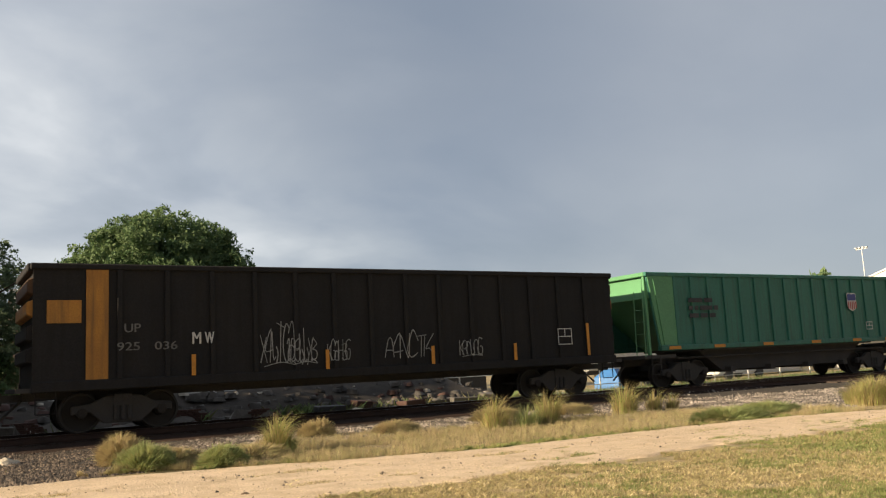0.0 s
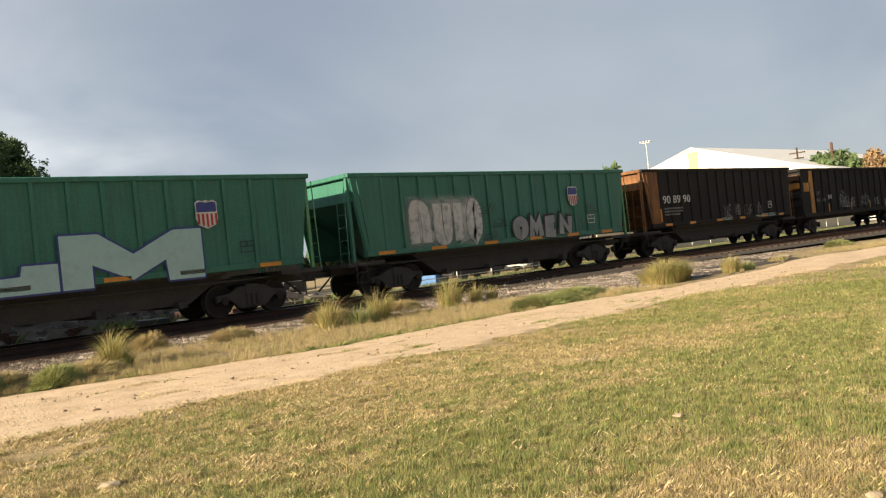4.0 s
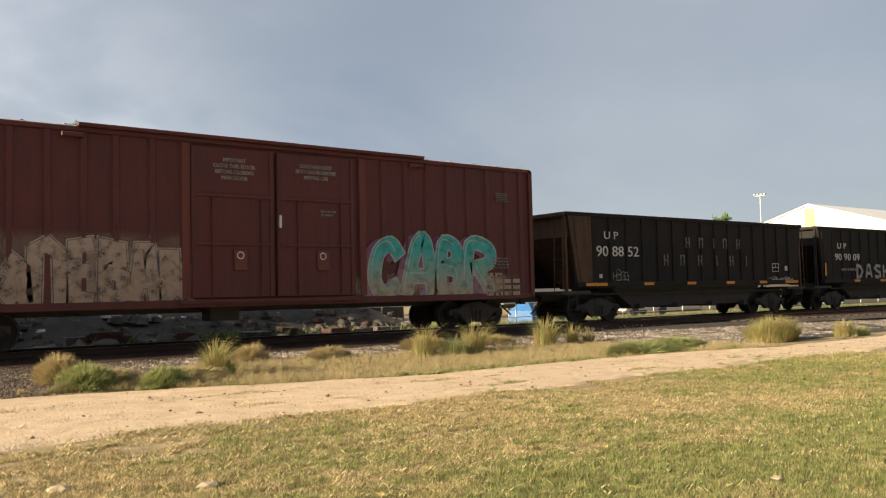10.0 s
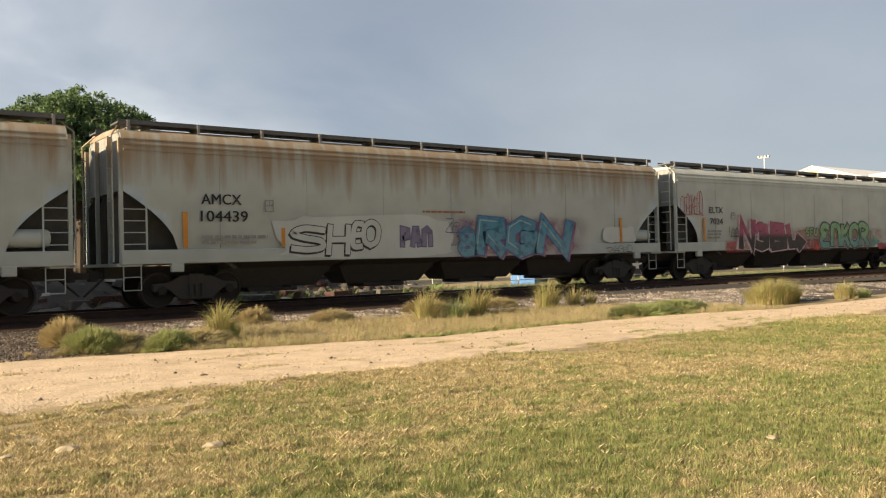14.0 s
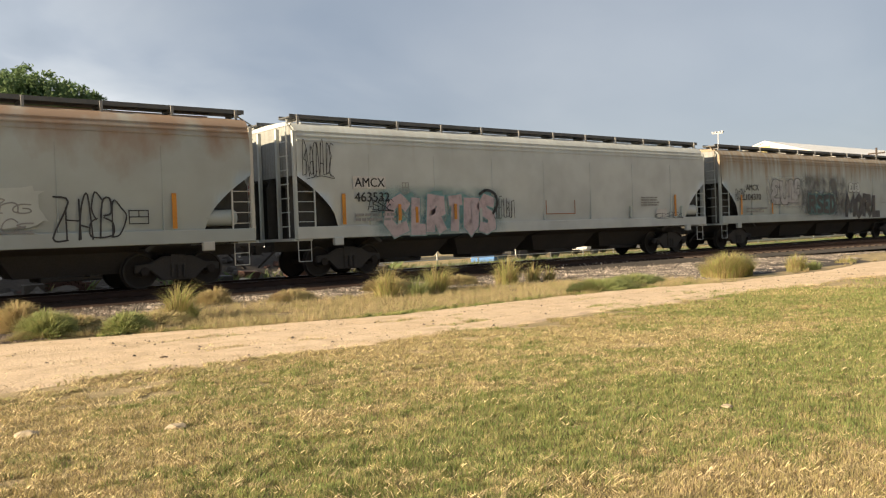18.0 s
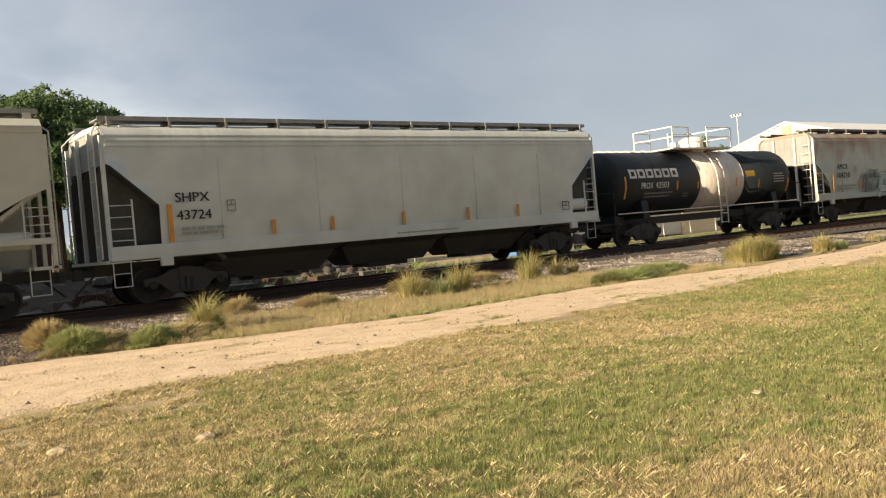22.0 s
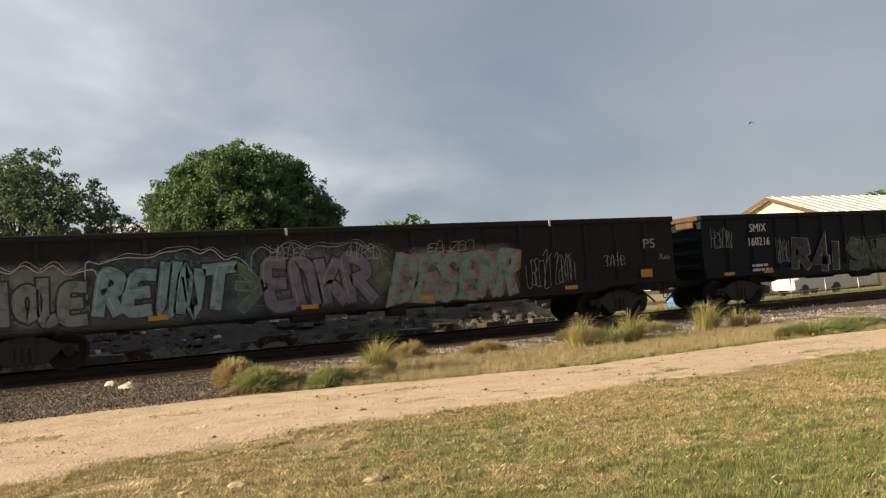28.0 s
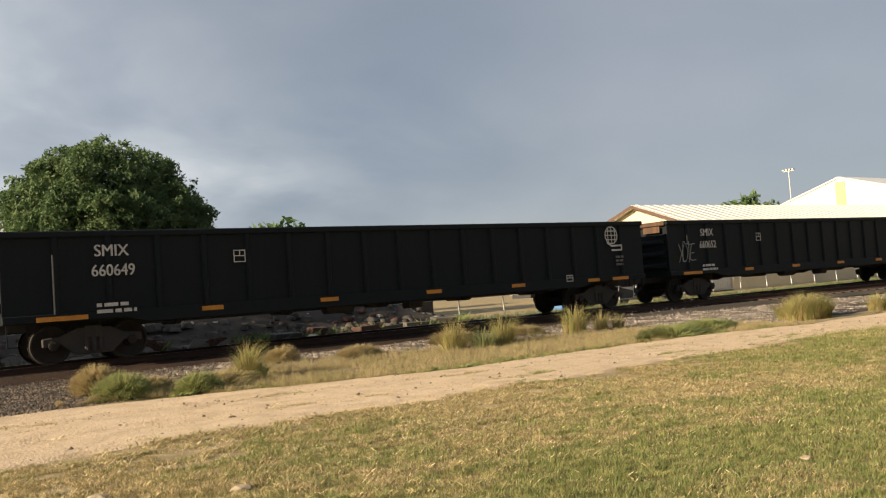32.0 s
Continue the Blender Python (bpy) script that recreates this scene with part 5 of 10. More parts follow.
def lawn_far(count):
    x = 14 + 46 * rng.random(count) ** 1.2
    y = -9 + 20.2 * rng.random(count)
    far = np.array([path_near(q) for q in x])
    edge = np.clip((y - far + 1.4) / 2.4, 0, 1)
    keep = (0.6 * mottle(x * 0.6, y, 0.9) + 0.4 * mottle(x + 31, y + 7, 0.3) > 0.2 + 0.62 * edge) & (np.hypot(x, y) > 17)
    return x[keep], y[keep]


def lawn_round(count):
    x, y = -22 + 40 * rng.random(count), -16 + 27 * rng.random(count)
    far = np.array([path_near(q) for q in x])
    a = np.arctan2(x, y)
    seen = (np.hypot(x, y) > 3.3) & (a > -0.08) & (a < 1.7)
    keep = ~seen & (0.6 * mottle(x * 0.6, y, 0.9) + 0.4 * mottle(x + 31, y + 7, 0.3) > 0.2 + 0.62 * np.clip((y - far + 1.4) / 2.4, 0, 1))
    return x[keep], y[keep]


def verge_area(count):
    x = 3.0 + 66 * rng.random(count) ** 1.35
    far = np.array([path_far(q) for q in x])
    rim = np.array([verge_top(q) for q in x])
    y = far - 0.25 + (rim - far + 0.25) * rng.random(count)
    keep = 0.5 * mottle(x * 0.6 + 11, y, 0.9) + 0.5 * mottle(x, y + 3, 0.25) > np.where((x > 21) & (x < 36), 0.70, 0.24) + 0.3 * (y < far + 0.1) + 0.5 * np.clip((5.6 - x) / 2.6, 0, 1)
    return x[keep], y[keep]


top("lawn_dry_grass", grass_field("lawn_dry_grass", 1250000, lawn_dry, 0.036, 0.0020, "grass_dry", 1.15, 0.12, False), None,
    "short mown lawn bleached tan by the sun", "grass", "", "stuff")
top("lawn_green_grass", grass_field("lawn_green_grass", 1250000, lawn_green, 0.043, 0.0020, "grass_green", 0.95, 0.12, False), None,
    "short mown lawn still green in patches", "grass", "", "stuff")
top("side_lawn_dry_grass", grass_field("side_lawn_dry_grass", 300000, beside_dry, 0.036, 0.0055, "grass_dry", 1.15, 0.0, False), None,
    "short dry mown lawn around the viewpoint", "grass", "", "stuff")
top("side_lawn_green_grass", grass_field("side_lawn_green_grass", 300000, beside_green, 0.043, 0.0055, "grass_green", 0.95, 0.0, False), None,
    "short green mown lawn around the viewpoint", "grass", "", "stuff")
top("lawn_straw", grass_field("lawn_straw", 200000, lawn_stalks, 0.033, 0.0006, "straw", 1.1, 0.16), None,
    "pale dead stalks standing among the lawn grass", "grass", "", "stuff")
def fringe(count):
    """A low green rim where the verge meets the path."""
    x = 4.8 + 15 * rng.random(count) ** 1.2
    far = np.array([path_far(q) for q in x])
    y = far - 0.12 + 0.32 * rng.random(count)
    keep = mottle(x, y * 0 + 5, 0.9) > 0.42
    return x[keep], y[keep]


top("verge_rim_grass", grass_field("verge_rim_grass", 26000, fringe, 0.075, 0.0034, "grass_green", 0.8), None,
    "low green grass where the verge meets the path", "grass", "", "stuff")
top("path_grass", grass_field("path_grass", 9000, path_islands, 0.045, 0.004, "verge", 1.3), None,
    "low grass creeping onto the edge of the path", "grass", "", "stuff")
top("far_lawn_grass", grass_field("far_lawn_grass", 220000, lawn_far, 0.055, 0.009, "grass", 1.2, 0.0, False), None,
    "short lawn farther along the path", "grass", "", "stuff")
top("lawn_grass_round", grass_field("lawn_grass_round", 170000, lawn_round, 0.05, 0.011, "grass", 1.2, 0.0, False), None,
    "short mown lawn behind the path", "grass", "", "stuff")
top("verge_grass", grass_field("verge_grass", 420000, verge_area, 0.165, 0.0030, "verge", 0.6, 0.0, False), None,
    "dry golden grass on the verge", "grass", "", "stuff")


def tuft(at, radius, height, count, mat, label, long=1.0):
    """A tussock: many arching blades from one root."""
    x0, y0 = at
    k = int(count * 1.7)
    a = rng.random(k) * 6.283
    d = np.sqrt(rng.random(k)) * radius
    rx, ry = np.cos(a) * d * 1.0 * long, np.sin(a) * d * 0.75
    h = height * (0.5 + 0.65 * rng.random(k)) * (1 - 0.5 * (d / radius) ** 2)
    out = (0.25 + 0.8 * rng.random(k)) * h * (0.35 + d / radius)
    b = a + rng.normal(0, 0.5, k)
    w = 0.0035 + 0.0045 * rng.random(k)
    sx, sy = -np.sin(b) * w, np.cos(b) * w
    ox, oy = np.cos(b) * out + 0.12 * h, np.sin(b) * out
    z0 = level(y0) - 0.03
    v = np.empty((k, 7, 3), np.float32)
    for i, (s, u, ww) in enumerate(((0, 0, 1), (0.12, 0.4, 0.9), (0.42, 0.76, 0.65))):
        v[:, 2 * i] = np.stack([rx + ox * s - sx * ww, ry + oy * s - sy * ww, u * h], 1)
        v[:, 2 * i + 1] = np.stack([rx + ox * s + sx * ww, ry + oy * s + sy * ww, u * h], 1)
    v[:, 6] = np.stack([rx + ox, ry + oy, h * 0.98], 1)
    f = np.array([(0, 1, 3), (0, 3, 2), (2, 3, 5), (2, 5, 4), (4, 5, 6)])[None] + 7 * np.arange(k)[:, None, None]
    me = fast_mesh("grass_tuft", v.reshape(-1, 3), f.reshape(-1, 3), mat)
    return top("grass_tuft", me, (x0, y0, z0), label, "grass tuft", "tufts along the ballast")


def mound(at, radius, height, count, mat, label, long=1.0):
    """A low leafy weed: short shoots all over a lumpy dome."""
    x0, y0 = at
    count *= 2
    u, a = rng.random(count), rng.random(count) * 6.283
    lump = 0.72 + 0.5 * mottle(np.cos(a) * 3 + x0, np.sin(a) * 3 + u * 4, 0.8)
    q = np.sqrt(1 - u ** 2) * lump
    p = np.stack([np.cos(a) * q * radius * long, np.sin(a) * q * radius * 0.8, u * height * lump], 1)
    root = p * (0.55 + 0.35 * rng.random((count, 1)))
    tip = p * (0.95 + 0.22 * rng.random((count, 1))) + rng.normal(0, 0.035, (count, 3)) + np.array([0.02, 0, 0.03])
    across = rng.normal(0, 1, (count, 3))
    across *= (0.003 + 0.0035 * rng.random((count, 1))) / np.linalg.norm(across, axis=1)[:, None]
    mid = (root + tip) / 2 + np.array([0, 0, 0.012])
    v = np.stack([root, mid - across, tip, mid + across], 1)
    v[..., 2] = np.maximum(v[..., 2], -0.02)
    me = fast_mesh("weed_clump", v.reshape(-1, 3), np.arange(count * 4).reshape(-1, 4), mat)
    return top("weed_clump", me, (x0, y0, level(y0) - 0.01), label, "weeds", "weeds along the ballast")


for x, y, r, h, n_, mt, lb, lg in (
        (4.15, 16.25, 0.48, 0.40, 5200, "green_clump", "rounded leafy green weed clump at the foot of the ballast", 1.15),
        (5.35, 15.75, 0.40, 0.34, 3800, "green_clump", "small rounded green weed clump beside the path", 1.1),
        (3.95, 17.5, 0.46, 0.48, 4200, "dry_weed", "brown dried weed clump on the ballast", 1.05),
        (4.75, 16.9, 0.42, 0.26, 2600, "verge", "low dry weed clump between green ones", 1.4),
        (6.1, 16.3, 0.45, 0.24, 2600, "verge", "low dry weed clump beside a tall tuft", 1.5),
        (8.5, 18.9, 0.34, 0.34, 2200, "dry_weed", "low brown weed clump at the edge of the ballast", 1.3),
        (10.2, 18.3, 0.40, 0.26, 2200, "verge", "low dry weed clump on the verge", 1.5), (13.6, 18.9, 0.5, 0.30, 2200, "dry_weed", "low brown weed clump at the edge of the ballast", 1.6),
        (16.0, 18.7, 0.4, 0.26, 1600, "verge", "low dry weed clump at the edge of the ballast", 1.5),
        (17.0, 14.15, 0.50, 0.28, 4200, "green_clump", "low spreading green weed clump beside the path", 2.4),
        (18.7, 14.5, 0.50, 0.28, 4200, "green_clump", "low spreading green weed clump beside the path", 2.2),
        (41.5, 16.2, 0.6, 0.25, 1500, "green_clump", "low green weed clump far along the path", 2.0)):
    mound((x, y), r, h, n_, mt, lb, lg)

STRAW = "tall straw-yellow and green grass tuft by the ballast"
LOW = "low green weed clump at the foot of the ballast"
for x, y, r, h, n_, mt, lb, lg in (
        (6.75, 16.75, 0.20, 0.86, 420, "tuft", STRAW, 1.0), (6.95, 16.65, 0.16, 0.45, 240, "green_clump", STRAW, 1.0),
        (12.5, 17.4, 0.34, 0.85, 300, "tuft", STRAW, 1.0), (13.3, 17.2, 0.34, 0.6, 240, "green_clump", STRAW, 1.1),
        (14.2, 17.5, 0.34, 0.92, 300, "tuft", STRAW, 1.0), (17.0, 17.7, 0.34, 0.95, 320, "tuft", STRAW, 1.0),
        (18.3, 17.9, 0.24, 0.7, 170, "tuft", STRAW, 1.0), (19.0, 17.9, 0.2, 0.55, 110, "tuft", STRAW, 1.0),
        (23.3, 14.45, 0.80, 0.80, 2300, "tuft", "broad straw-topped grass bush beside the path", 1.3),
        (26.6, 13.95, 0.34, 0.62, 420, "tuft", STRAW, 1.2), (27.6, 13.9, 0.30, 0.35, 260, "green_clump", STRAW, 1.2),
        (31.5, 14.6, 0.4, 0.3, 200, "tuft", LOW, 1.4)):
    tuft((x, y), r, h, n_, mt, lb, lg)


def rock(at, size, seed, label, mat="limestone"):
    bm = bmesh.new()
    bmesh.ops.create_icosphere(bm, subdivisions=2, radius=1)
    for v in bm.verts:
        k = 1 + 0.35 * noise.noise(v.co * 1.4 + Vector((seed, 0, 0)))
        v.co = Vector((v.co.x * size[0] * k, v.co.y * size[1] * k, max(-0.3, v.co.z) * size[2] * k))
    me = bpy.data.meshes.new("stone")
    bm.to_mesh(me)
    bm.free()
    me.materials.append(MAT[mat])
    return top("stone", me, (at[0], at[1], level(at[1]) + 0.0), label, "stone")


rock((2.05, 18.95), (0.26, 0.15, 0.13), 1, "pale limestone block lying on the ballast")
rock((1.75, 19.6), (0.16, 0.13, 0.15), 2, "pale limestone block lying on the ballast")
for i, (x, y, s) in enumerate(((6.5, 4.07, 0.06), (5.0, 1.95, 0.06), (2.8, 7.16, 0.10), (1.77, 7.9, 0.11), (1.3, 7.95, 0.06), (3.4, 9.4, 0.05))):
    rock((x, y), (s, s * 0.8, s * 0.3), 3 + i, "flat pale stone lying in the lawn", "lawn_stone")
for i, (x, y, s) in enumerate(((4.5, 11.77, 0.06), (5.06, 10.39, 0.06), (4.1, 11.2, 0.05), (5.2, 12.8, 0.04))):
    rock((x, y), (s, s * 0.8, s * 0.4), 13 + i, "small dark clod on the path", "clod")

# ---- what stands behind and beside the tracks ----
def tree(at, height, spread, crown_low, leaves, label, mat="leaf", seed=1, trunk_r=0.3, leaf=0.3, clumps=46, squash=0.85, tip=0.0, ragged=0.12):
    """A tapered trunk, forking limbs, and a domed crown of leaf clumps that stand out unevenly, with gaps between them."""
    r_ = np.random.default_rng(seed)
    root = top("tree", None, at, label, "tree")
    fm = Form()
    fork = crown_low + (height - crown_low) * 0.15
    fm.tube((0, 0, -0.1), (0.1, 0, fork), trunk_r, 9, 0, trunk_r * 0.65)
    centres = []
    cz = crown_low + (height - crown_low) * 0.36
    for i in range(clumps):
        u, th = -0.75 + 1.75 * (i + 0.5) / clumps, i * 2.39996 + r_.normal(0, 0.25)
        q = max(0.0, 1 - abs(u) ** (2.1 if u > 0 else 2.4)) ** (0.62 if u > 0 else 0.5)
        q *= 1 + 0.9 * ragged + 2.2 * ragged * noise.noise((math.cos(th) * 1.3 + seed, math.sin(th) * 1.3, u * 1.6))
        rz = (height - cz) if u > 0 else (cz - crown_low)
        rad = (0.135 + 0.085 * r_.random()) * spread
        k = 1 - rad * 0.85 / spread - ragged * abs(r_.normal()) if i % 4 else 0.3 + 0.4 * r_.random()
        k = max(0.25, k)
        c = Vector((math.cos(th) * q * spread * k + tip * max(0, u) * spread, math.sin(th) * q * spread * k, cz + u * rz * k))
        centres.append((c, rad))
    for c, rad in centres[:: max(1, clumps // 26)]:
        mid = Vector((c.x * 0.35, c.y * 0.35, fork + (c.z - fork) * 0.5))
        fm.tube((0.1, 0, fork * 0.9), mid, trunk_r * 0.35, 5, 0, trunk_r * 0.2)
        fm.tube(mid, c, trunk_r * 0.2, 5, 0, 0.03)
    part("trunk", fm.mesh("trunk", "bark"), root)
    per = leaves // clumps
    vs = []
    for c, rad in centres:
        d = r_.normal(0, 1, (per, 3))
        d /= np.linalg.norm(d, axis=1)[:, None]
        # the leaves sit in sprays round the ends of the twigs
        sprays = max(4, int(per / 26))
        hub = r_.normal(0, 1, (sprays, 3))
        hub *= (rad * (0.55 + 0.5 * r_.random((sprays, 1)))) / np.linalg.norm(hub, axis=1)[:, None]
        p = np.array(c) + (hub[r_.integers(0, sprays, per)] + d * leaf * (0.6 + 2.2 * r_.random((per, 1)))) * np.array([1, 1, squash])
        a, b = r_.normal(0, 1, (per, 3)), r_.normal(0, 1, (per, 3))
        a = a / np.linalg.norm(a, axis=1)[:, None] * leaf * (0.6 + 0.7 * r_.random((per, 1)))
        b = b / np.linalg.norm(b, axis=1)[:, None] * leaf * 0.55
        vs.append(np.stack([p - a, p + b, p + a, p - b], 1))
    v = np.concatenate(vs).reshape(-1, 3)
    f = np.arange(len(v)).reshape(-1, 4)
    part("crown", fast_mesh("crown", v, f, mat), root)
    return root


def far_tree(at, height, spread, mat, label, seed, leaves=2500):
    return tree(at, height, spread, height * 0.25, leaves, label, mat, seed, 0.25, 0.5, 22)


tree((11.7, 48, 0), 11.15, 5.3, 4.4, 140000, "broad round live oak with dense dark green leaves", "leaf", 3, 0.45, 0.115, 300, tip=-0.07, ragged=0.10)
tree((0.1, 40, 0), 10.2, 4.9, 1.6, 60000, "loose grey-green tree with open drooping branches", "leaf_grey", 8, 0.3, 0.09, 170, ragged=0.2)
tree((-3.4, 37.5, 0), 5.2, 3.6, 0.05, 22000, "dense dark green shrub at the edge of the yard", "leaf", 31, 0.12, 0.10, 70, ragged=0.12)
tree((2.6, 39.0, 0), 3.6, 2.2, 0.05, 12000, "low dark green shrub below a tree", "leaf", 32, 0.1, 0.10, 50, ragged=0.12)
far_tree((27.5, 60, 0), 8.0, 2.6, "leaf", "distant low green treetop behind the train", 11)
far_tree((86.6, 60, 0), 10.4, 4.6, "leaf", "distant dark green tree behind a roof", 12, 5000)
far_tree((140, 53.6, 0), 12.2, 4.4, "leaf", "round green tree behind the warehouse", 13, 5000)
far_tree((140, 47.6, 0), 10.8, 2.4, "dry_leaf", "bare tan tree with dry twigs", 14, 3000)
far_tree((146, 45.5, 0), 9.8, 2.0, "dry_leaf", "bare tan tree with dry twigs", 15, 1500)
far_tree((-16, 48, 0), 10.5, 4.4, "leaf_grey", "grey-green tree in a row behind the track", 16, 6000)
# trees outside the view, added only to cast shade on the earth bank
for x, y, seed in ((-10, 31.5, 17), (-18, 30.0, 18), (-27, 31.0, 19)):
    tree((x, y, 0), 11.5, 4.6, 1.0, 9000, "unseen leafy tree added beside the yard to shade the bank", "leaf_grey", seed, 0.3, 0.35, 40)


def gable_house(name, x0, x1, yc, half, eave, ridge, wall, roof, trim, label, overhang=0.5, ribs=0.0):
    """A long shed with its gable towards the sun: walls, roof planes, fascia."""
    house = top(name, None, None, label, "building")
    w = Form()
    w.box(x0, x1, yc - half, yc - half + 0.2, 0, eave)
    part("wall", w.mesh("wall", wall), house)
    part("wall", Form().box(x0, x1, yc + half - 0.2, yc + half, 0, eave).mesh("wall", wall), house)
    g = [(yc - half + 0.2, 0), (yc + half - 0.2, 0), (yc + half - 0.2, eave), (yc, ridge - 0.1), (yc - half + 0.2, eave)]
    part("gable", Form().prism(g, 0, x0 + 0.05, x0 + 0.25).mesh("gable", wall), house)
    part("gable", Form().prism(g, 0, x1 - 0.25, x1 - 0.05).mesh("gable", wall), house)
    s = (ridge - eave) / half
    for sg in (-1, 1):
        a, b = yc + sg * (half + overhang), yc
        za, zb = eave - overhang * s, ridge
        rf = Form().prism([(a, za), (b, zb), (b, zb + 0.15), (a, za + 0.15)], 0, x0 - overhang, x1 + overhang)
        cover = part("roof", rf.mesh("roof", roof), house)
        if ribs:
            rib = Form().prism([(a, za + 0.15), (b, zb + 0.15), (b, zb + 0.2), (a, za + 0.2)], 0, 0, 0.06).mesh("roof_rib", roof)
            for i in range(int((x1 - x0) / ribs)):
                part("roof_rib", rib, cover, (x0 + i * ribs, 0, 0))
        fa = Form().prism([(a, za - 0.12), (b, zb - 0.12), (b, zb + 0.13), (a, za + 0.13)], 0, x0 - overhang - 0.06, x0 - overhang - 0.004)
        part("fascia", fa.mesh("fascia", trim), house)
    return house


shed = gable_house("metal_shed", 55, 108, 48.8, 9.0, 4.2, 7.45, "cream_metal", "pale_metal", "brown_trim",
                   "long low shed with a cream metal roof and brown fascia", 0.6, 1.2)
hall = gable_house("warehouse", 130, 190, 73, 30, 5.9, 15.0, "white_paint", "white_paint", "white_paint",
                   "large white metal warehouse with a broad gable", 0.1)
part("vent_panel", Form().box(129.9, 130.02, 72.0, 73.6, 6.0, 14.3).mesh("vent_panel", "yellow_panel"), hall, label="tall pale yellow panel under the gable")
low = gable_house("low_building", 15.8, 30.0, 47.0, 3.2, 4.45, 5.5, "dark_wall", "red_roof", "brown_trim", "long low building with a dull red roof behind the road", 0.6)
small = gable_house("house", 5.5, 14.5, 62, 4.0, 6.0, 8.0, "brick", "white_paint", "brown_trim", "brick house with a pale roof behind the trees", 0.4)


# flood light on a slim mast beside the warehouse
def flood_mast(at, h):
    ob = top("flood_light_mast", None, at, "slim grey mast with a bar of flood lights", "light mast")
    part("mast", Form().tube((0, 0, 0), (0, 0, h), 0.16, 8, 0, 0.1).mesh("mast", "galvanised"), ob)
    part("crossbar", Form().box(-0.1, 0.1, -1.5, 1.5, h - 0.3, h - 0.1).mesh("crossbar", "galvanised"), ob)
    for k in (-1.3, -0.45, 0.45, 1.3):
        part("lamp_head", Form().box(-0.4, 0.2, k - 0.24, k + 0.24, h - 0.05, h + 0.25).mesh("lamp_head", "galvanised"), ob)


flood_mast((187.7, 117.7, 0), 24.6)


def utility_pole(at, h, r, mat, arms=(), label="dark wooden utility pole"):
    ob = top("utility_pole", None, at, label, "pole")
    part("post", Form().tube((0, 0, 0), (0, 0, h), r, 8, 0, r * 0.75).mesh("post", mat), ob)
    for z, half in arms:
        part("crossarm", Form().box(-0.08, 0.08, -half, half, z - 0.1, z + 0.1).mesh("crossarm", mat), ob)
        ins = Form().lathe([(0.1, 0.05), (0.2, 0.09), (0.32, 0.05)], (0, 0, 0), 2, 6).mesh("insulator", "galvanised")
        for k in (-0.9, -0.35, 0.35, 0.9):
            part("insulator", ins, ob, (0, k * half, z))
    return ob


utility_pole((140, 43.1, 0), 17.8, 0.28, "pole_wood", ((17.0, 1.2),))
utility_pole((140, 41.5, 0), 14.2, 0.24, "red_pole", (), "reddish brown wooden pole")
utility_pole((140, 53.9, 0), 12.9, 0.3, "red_pole", (), "reddish brown wooden pole")
utility_pole((150, 42.0, 0), 10.6, 0.3, "red_pole", (), "reddish brown wooden pole")
utility_pole((140, 59.5, 0), 13.0, 0.2, "pole_wood", ((12.1, 1.3), (11.2, 1.0)))


def wire(a, b, sag, r=0.04):
    fm = Form()
    a, b = Vector(a), Vector(b)
    pts = [a.lerp(b, i / 10) - Vector((0, 0, sag * 4 * (i / 10) * (1 - i / 10))) for i in range(11)]
    for p, q in zip(pts, pts[1:]):
        fm.tube(p, q, r, 5)
    return top("overhead_wire", fm.mesh("overhead_wire", "wire"), None, "dark overhead wire between poles", "wire")


wire((140, 41.5, 13.9), (158, -12, 8.3), 0.5, 0.05)
for k in (-1.0, 0.0, 1.0):
    wire((140, 43.1 + k, 17.3), (175, 8, 16.9), 0.4, 0.012)

# white domes and tanks behind the train
fm = Form().lathe([(0, 1.0), (1.5, 1.0), (2.2, 0.75), (2.6, 0.2)], (140, 39.9, 6.0), 2, 12)
fm.tube((140, 39.9, 0), (140, 39.9, 6.1), 0.12)
top("tank_on_post", fm.mesh("tank_on_post", "white_paint"), None, "small white rounded tank raised on a post", "tank")


# overpass at the far right
def overpass():
    ob = top("overpass", None, None, "concrete road overpass crossing the line", "bridge")
    a, b = Vector((250, 75, 0)), Vector((222, -60, 0))
    d = (b - a)
    ang = math.degrees(math.atan2(d.y, d.x))
    L = d.length
    m0 = pose(a.x, a.y, 0, 0, 0, ang)
    part("deck", Form().box(0, L, -6, 6, 6.9, 7.4).mesh("deck", "shadow_wall"), ob, m0)
    part("parapet", Form().box(0, L, -6.1, -5.8, 7.4, 8.3).mesh("parapet", "concrete"), ob, m0)
    part("parapet", Form().box(0, L, 5.8, 6.1, 7.4, 8.3).mesh("parapet", "concrete"), ob, m0)
    for y in (-4.5, -1.5, 1.5, 4.5):
        part("girder", Form().box(0, L, y - 0.3, y + 0.3, 5.2, 6.9).mesh("girder", "dark_thing"), ob, m0)
    for k in (0.06, 0.95):
        x = L * k
        part("pier_cap", Form().box(x - 0.6, x + 0.6, -5.6, 5.6, 4.6, 5.6).mesh("pier_cap", "concrete"), ob, m0)
        for y in (-4, 0, 4):
            part("pier", Form().lathe([(0, 0.5), (4.6, 0.5)], (x, y, 0), 2, 12).mesh("pier", "concrete"), ob, m0)


overpass()

